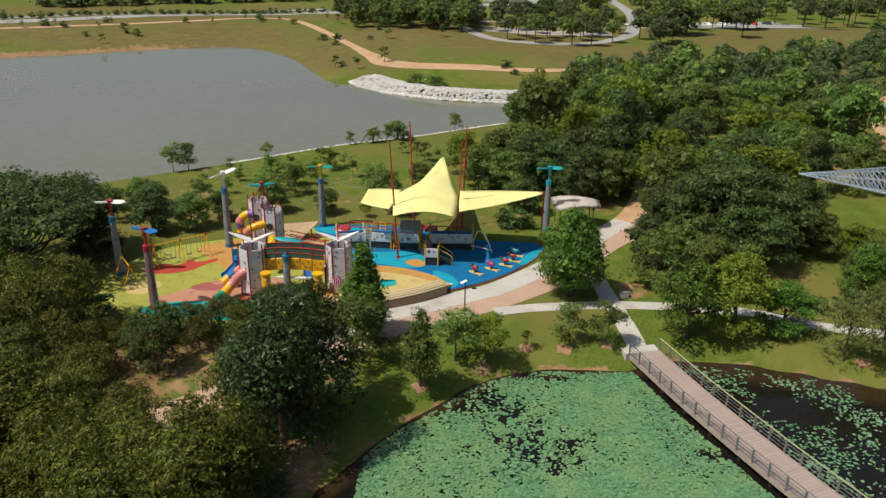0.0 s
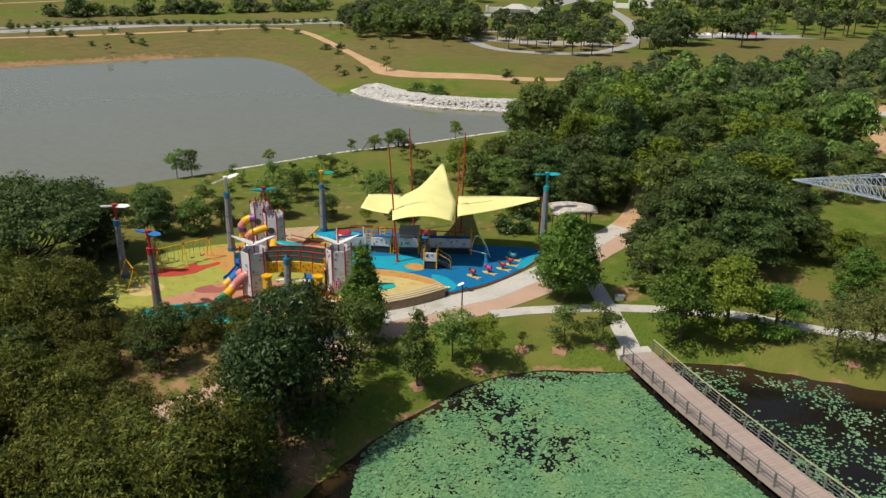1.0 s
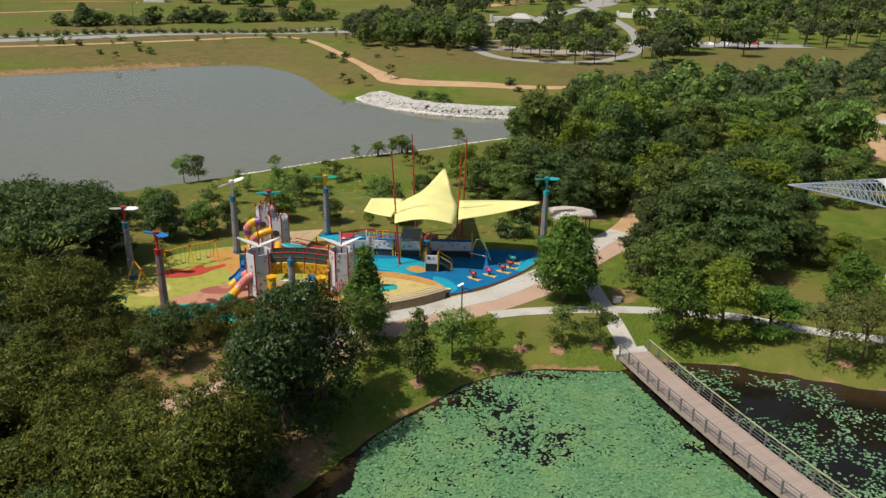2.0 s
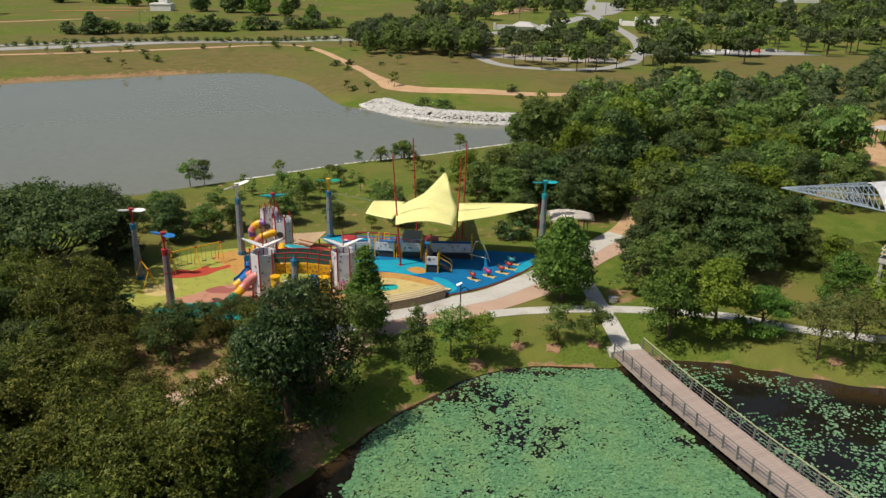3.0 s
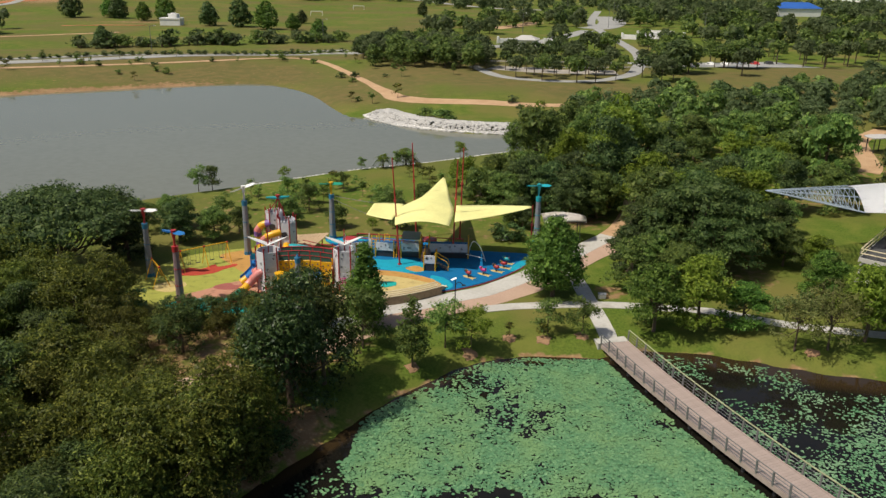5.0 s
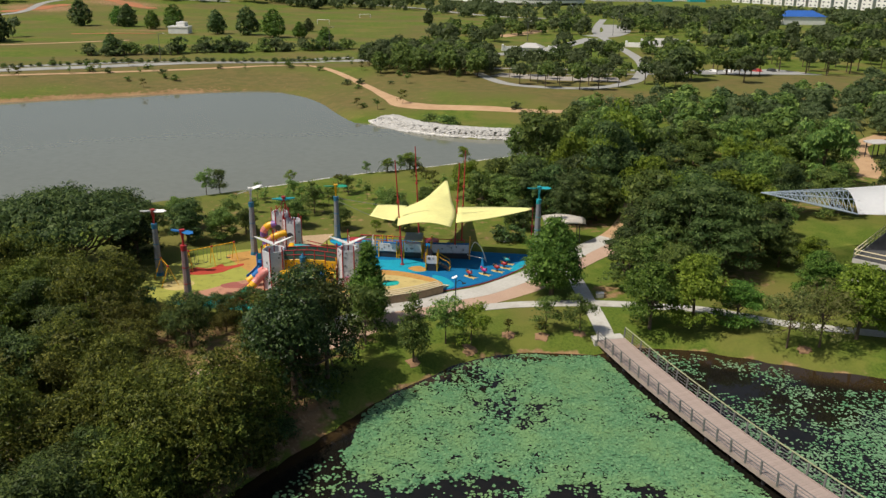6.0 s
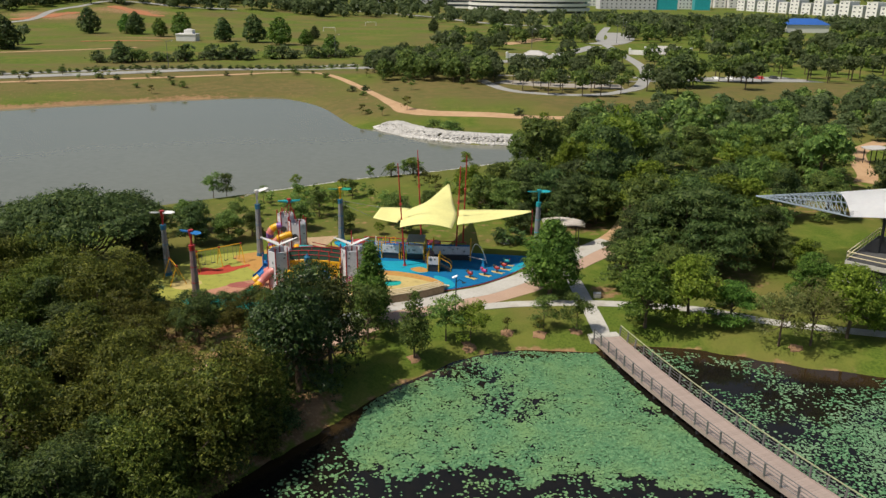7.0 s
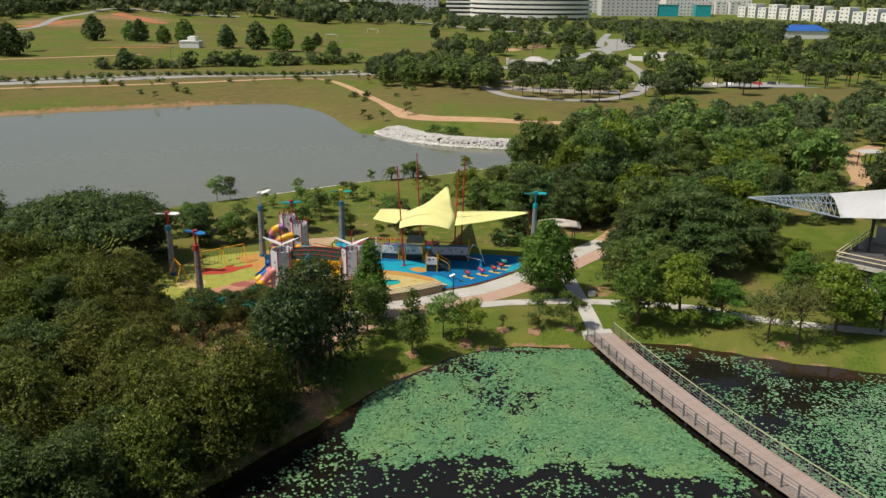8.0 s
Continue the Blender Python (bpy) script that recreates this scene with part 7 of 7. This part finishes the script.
# ---------------------------------------------------------------- stage pavilion
def stage():
    t = thing("stage_pavilion", "raised grey terrace building with railings beside the wood", "pavilion", (46, 76, 0))
    O = Vector((46, 76, 0))
    foot = [(42.3, 74.3), (50.5, 68.4), (58, 79), (50, 84.6)]
    L = [(x - O.x, y - O.y) for x, y in foot]
    g = lambda s: [(x * s, y * s) for x, y in L]
    part("plinth", prism([(x * 1.02 + 0.1, y * 1.02) for x, y in L], -0.1, 0.35), CONC, t, "pale concrete plinth")
    part("core", prism(g(0.80), 0.3, 2.45), DARK, t, "dark recessed lower storey")
    part("floor_slab", prism(g(1.0), 2.45, 2.95), CONC, t, "pale grey terrace slab")
    # Roof shade painted into the floor colour.
    part("terrace_floor", prism(g(0.96), 2.95, 2.98), FLOOR_SHADED, t, "terrace floor with the roof's shade in its dark grey")
    for (ax, ay), (bx, by) in zip(L, L[1:] + L[:1]):
        a, b = Vector((ax, ay, 0)) * 0.97, Vector((bx, by, 0)) * 0.97
        n = max(2, round((b - a).length / 1.6))
        for z in (3.45, 3.95):
            part("rail", rod(a + Vector((0, 0, z)), b + Vector((0, 0, z)), 0.06), CREAM, t, "pale tube rail")
        for k in range(n):
            p = a.lerp(b, k / n)
            part("rail_post", rod(p + Vector((0, 0, 2.95)), p + Vector((0, 0, 3.95)), 0.04), RAILM, t)
        m = max(1, round((b - a).length / 4))
        for k in range(m):
            p = a.lerp(b, (k + 0.04) / m) * 0.96
            part("column", rod(p + Vector((0, 0, 0.2)), p + Vector((0, 0, 2.5)), 0.18), CONC, t)
    for x, y in ((1.2, 1.5), (2.6, 0.2), (8, 1), (5, 6)):
        part("roof_column", rod((x, y, 2.95), (x + 0.2, y + 0.2, 7.0), 0.12), DARK, t, "dark roof column")
    part("rear_wall", box((6, 0.2, 2.2), pose(6, 4, 4.0, 0, 0, -36)), COLUMN, t)
    r = thing("stage_roof", "white tensile roof with an open steel truss beak", "roof", (46, 82, 7))
    o = Vector((46, 82, 7))
    tip = Vector((33.4, 80.4, 8.45)) - o
    W0 = 43.3
    # membrane
    bm = bmesh.new()
    rows = []
    for i in range(13):
        u = i / 12
        w = 4.9 + 3.6 * u
        c = Vector((W0 + 15.7 * u, 81.0 + 2.0 * u, 7.5 + 0.6 * u)) - o
        rows.append([bm.verts.new(c + Vector((0.5 * (j - 5) / 5, w * (j - 5) / 5, 1.35 * (1 - ((j - 5) / 5) ** 2)))) for j in range(11)])
    for a, b in zip(rows, rows[1:]):
        for k in range(10):
            bm.faces.new((a[k], a[k + 1], b[k + 1], b[k]))
    bmesh.ops.solidify(bm, geom=bm.faces[:], thickness=0.12)
    part("membrane", bm, MEMB, r, "white stretched membrane", True)
    # truss beak: chords run together at the tip
    ends = [Vector((W0 + 0.5 * s, 81.0 + 4.9 * s, 7.5 + 1.35 * (1 - s * s))) - o for s in (-1, -0.5, 0, 0.5, 1)] + [Vector((W0, 81.0, 6.6)) - o]
    for e in ends:
        part("chord", rod(tip, e, 0.07, 0.08, 6), STEEL, r, "light steel chord")
    for i in range(1, 18):
        u = i / 18
        q = [tip.lerp(e, u) for e in ends]
        ring = [q[0], q[1], q[2], q[3], q[4], q[5]]
        bm = bmesh.new()
        for a, b in zip(ring, ring[1:] + ring[:1]):
            rod(a, b, 0.035, None, 5, bm)
        nxt = [tip.lerp(e, u + 1 / 18) for e in ends]
        for k in range(6):
            rod(q[k], nxt[(k + 1) % 6], 0.03, None, 5, bm)
        part("lattice", bm, STEEL, r)
    for x, y in ((1.2, -4.5), (6, -5), (8, 1)):
        part("prop", rod((x, y, -4.05), (x + 0.3, y + 1.0, 0.3), 0.09), DARK, r, "dark roof prop")


stage()


# ---------------------------------------------------------------- distance
def building(x, y, turn, w, d, floors, fh, wall, label, roof=None, bays=8, name="building", glass=True):
    t = thing(name, label, "building", (x, y, height(x, y)), turn)
    h = floors * fh
    body = part("wall", box((w, d, h), pose(0, 0, h / 2)), wall, t)
    if glass:
        for k in range(floors):
            for i in range(bays):
                wx = -w / 2 + w * (i + 0.5) / bays
                part("window", box((w / bays * 0.34, 0.12, fh * 0.32), pose(wx, -d / 2 - 0.03, k * fh + fh * 0.55)), GLASS, t)
    if roof:
        bm = bmesh.new()
        a = [bm.verts.new(v) for v in ((-w / 2 - 0.6, -d / 2 - 0.6, h), (w / 2 + 0.6, -d / 2 - 0.6, h), (w / 2 + 0.6, d / 2 + 0.6, h), (-w / 2 - 0.6, d / 2 + 0.6, h))]
        e = [bm.verts.new(v) for v in ((-w / 2 + d * 0.35, 0, h + d * 0.22), (w / 2 - d * 0.35, 0, h + d * 0.22))]
        for f in ((a[0], a[1], e[1], e[0]), (a[2], a[3], e[0], e[1]), (a[1], a[2], e[1]), (a[3], a[0], e[0]), a[::-1]):
            bm.faces.new(f)
        part("roof", bm, roof, t)
    else:
        part("parapet", box((w + 0.4, d + 0.4, 0.6), pose(0, 0, h + 0.2)), wall, t)
    return t


def office():
    """Curved office block with white bands and dark glazing."""
    t = thing("office_building", "large curved white office block with dark window bands", "building", (0, 760, 0))
    for k in range(8):
        z = 2 + 4.2 * k
        for r, z0, z1, m, nm in ((1.0, z, z + 2.4, WHITE, "white_band"), (0.955, z + 2.4, z + 4.2, GLASS, "glazing")):
            arc = [(6 + 58 * r * math.cos(a), 30 + 34 * r * math.sin(a)) for a in np.linspace(math.pi * 0.98, math.pi * 2.02, 26)]
            part(nm, prism(arc + [(60, 50), (-52, 50)], z0, z1), m, t)
    part("podium", prism([(6 + 50 * math.cos(a), 30 + 30 * math.sin(a)) for a in np.linspace(0, math.tau, 24, endpoint=False)], 0, 2.2), COLUMN, t)
    for k in range(12):
        a = math.pi * (1.05 + 0.9 * k / 11)
        part("column", rod((6 + 56 * math.cos(a), 30 + 32 * math.sin(a), 0), (6 + 56 * math.cos(a), 30 + 32 * math.sin(a), 2.1), 0.7), WHITE, t)


office()
w = thing("office_annexe", "white banded wing of the office block", "building", (-52, 815, 0))
for k in range(6):
    part("white_band", box((50, 24, 1.7), pose(0, 0, 2.8 + 3.9 * k)), WHITE, w)
    part("glazing", box((48, 22, 2.3), pose(0, 0, 4.7 + 3.9 * k)), GLASS, w)
for k in range(15):
    u = k / 14
    building(236 + 96 * u, 905 - 190 * u, -63, 11.5, 12, 3 + k % 2, 3.4, WHITE, "white terraced house with dark windows", None, 2, "terraced_house")
for k in range(9):
    building(120 + 15 * k, 1010 - 4 * k, 5, 13, 12, 4, 3.4, WHITE, "white terraced house with dark windows", None, 2, "terraced_house")
for k, (x, y, w, f) in enumerate(((110, 900, 60, 5), (175, 930, 46, 6), (75, 990, 50, 8), (-130, 900, 70, 6), (-210, 930, 70, 5), (-300, 960, 60, 6), (-20, 1050, 80, 9), (240, 1050, 70, 7))):
    building(x, y, 6 - k, w, 24, f, 3.6, WHITE if k % 3 else GREYP, "pale office building in the distance", None, 12)
for x, y, w in ((152, 900, 22), (190, 905, 16)):
    t = thing("scaffolded_building", "building site wrapped in green netting", "building", (x, y, 0))
    part("netting", box((w, 16, 12), pose(0, 0, 6)), TEALP, t)
    part("slab", box((w + 1, 17, 0.6), pose(0, 0, 12.3)), CONC, t)
building(184, 545, 4, 27, 16, 1, 5.0, WHITE, "long white hall with a bright blue roof", ROOFB, 8, "hall", False)
building(8.8, 306, -10, 8.4, 7, 1, 4.0, WHITE, "small white pavilion with a grey hipped roof", ROOFG, 4, "gate_house")
building(-165.5, 388, 3, 10, 6, 1, 3.0, WHITE, "small white block hut in the field", None, 3, "hut", False)
t = thing("tank", "square white tank on the hut", "tank", (-164.5, 388.5, height(-165.5, 388) + 3.5))
part("body", box((4.4, 4, 1.9), pose(0, 0, 0.95), bevel=0.1), WHITE, t)
part("lid", box((2, 2, 0.3), pose(0, 0, 2.15), bevel=0.05), WHITE, t)
for x, y, w, turn in ((66, 372, 12, 8), (55, 358, 7, -20), (76, 366, 8, 14), (2, 330, 9, 5), (20, 326, 7, -8)):
    t = thing("entrance_wall", "low white boundary wall by the park drive", "wall", (x, y, 0), turn, "entrance walls")
    part("wall", box((w, 0.5, 2.0), pose(0, 0, 1.0), bevel=0.05), WHITE, t)
    for sx in (-w / 2, w / 2):
        part("pier", box((0.9, 0.9, 2.7), pose(sx, 0, 1.35), bevel=0.06), WHITE, t)
t = thing("car_park_shelter", "low white flat-roofed shelter on posts", "shelter", (49.8, 254, 0.1), 4)
part("roof", box((11, 5, 0.35), pose(0, 0, 3.0), bevel=0.05), WHITE, t)
for sx in (-4.6, 0, 4.6):
    for sy in (-1.8, 1.8):
        part("post", rod((sx, sy, 0), (sx, sy, 2.9), 0.14), RAILM, t)
t = thing("wood_shelter", "small white canopy shelter at the edge of the wood", "shelter", (71.5, 141, 0), 20)
part("canopy", prism(closed([(-2.0, -1.5), (2.0, -1.4), (2.2, 1.5), (-1.9, 1.4)], 4), 2.9, 3.05), ROOFG, t)
for sx, sy in ((-1.4, -0.9), (1.4, -0.9), (1.4, 0.9), (-1.4, 0.9)):
    part("post", rod((sx, sy, 0), (sx, sy, 2.9), 0.1), DARK, t)
for x, y in ((-112.6, 472), (-99.3, 535)):
    t = thing("football_goal", "white football goal frame", "goal", (x, y, height(x, y)), 0, "goals")
    part("crossbar", rod((-3.6, 0, 2.4), (3.6, 0, 2.4), 0.12), WHITE, t)
    for s in (-3.6, 3.6):
        part("post", rod((s, 0, 0), (s, 0, 2.4), 0.12), WHITE, t)


def road_lamp(x, y, h):
    t = thing("street_lamp", "tall slim grey street lamp", "street lamp", (x, y, height(x, y)), random.uniform(0, 360), "street lamps")
    part("pole", rod((0, 0, 0), (0, 0, h), 0.14, 0.08, 6), RAILM, t)
    part("arm", rod((0, 0, h), (1.6, 0, h + 0.2), 0.07, None, 6), RAILM, t)
    part("lantern", box((0.8, 0.3, 0.15), pose(1.7, 0, h + 0.2)), WHITE, t)


for x, y in ((-73, 318), (8, 380), (52, 420), (60, 455), (42, 470), (66, 520), (38, 540), (96, 400), (-120, 262)):
    road_lamp(x, y, 9)


def car(x, y, turn, paint, label):
    t = thing("car", label, "car", (x, y, 0.12), turn, "parked cars")
    bm = bmesh.new()
    prof = [(-2.1, 0.35), (-2.1, 0.85), (-1.3, 0.95), (-0.8, 1.42), (0.9, 1.42), (1.5, 0.95), (2.1, 0.8), (2.1, 0.35)]
    a = [bm.verts.new((px, -0.85, pz)) for px, pz in prof]
    b = [bm.verts.new((px, 0.85, pz)) for px, pz in prof]
    bm.faces.new(a)
    bm.faces.new(b[::-1])
    for i in range(8):
        bm.faces.new((a[i], a[(i + 1) % 8], b[(i + 1) % 8], b[i]))
    part("body", bm, paint, t)
    part("window_band", box((1.9, 1.74, 0.32), pose(0, 0, 1.14)), GLASS, t, "dark glazing")
    for sx in (-1.3, 1.3):
        for sy in (-0.8, 0.8):
            part("wheel", rod((sx, sy - 0.1, 0.32), (sx, sy + 0.1, 0.32), 0.32, None, 10), DARK, t)


for k in range(14):
    car(22 + 5.2 * k, 248.5 + 1.75 * k, 100 + random.uniform(-4, 4), (WHITE, COLUMN, RED, DARK, WHITE)[k % 5], "%s car in the car park" % ("white", "grey", "red", "black", "white")[k % 5])
for k, (x, y) in enumerate(((-90, 257), (-141, 222), (47, 350))):
    car(x, y, 35, (DARK, COLUMN, WHITE)[k], "%s car on the road" % ("black", "grey", "white")[k])
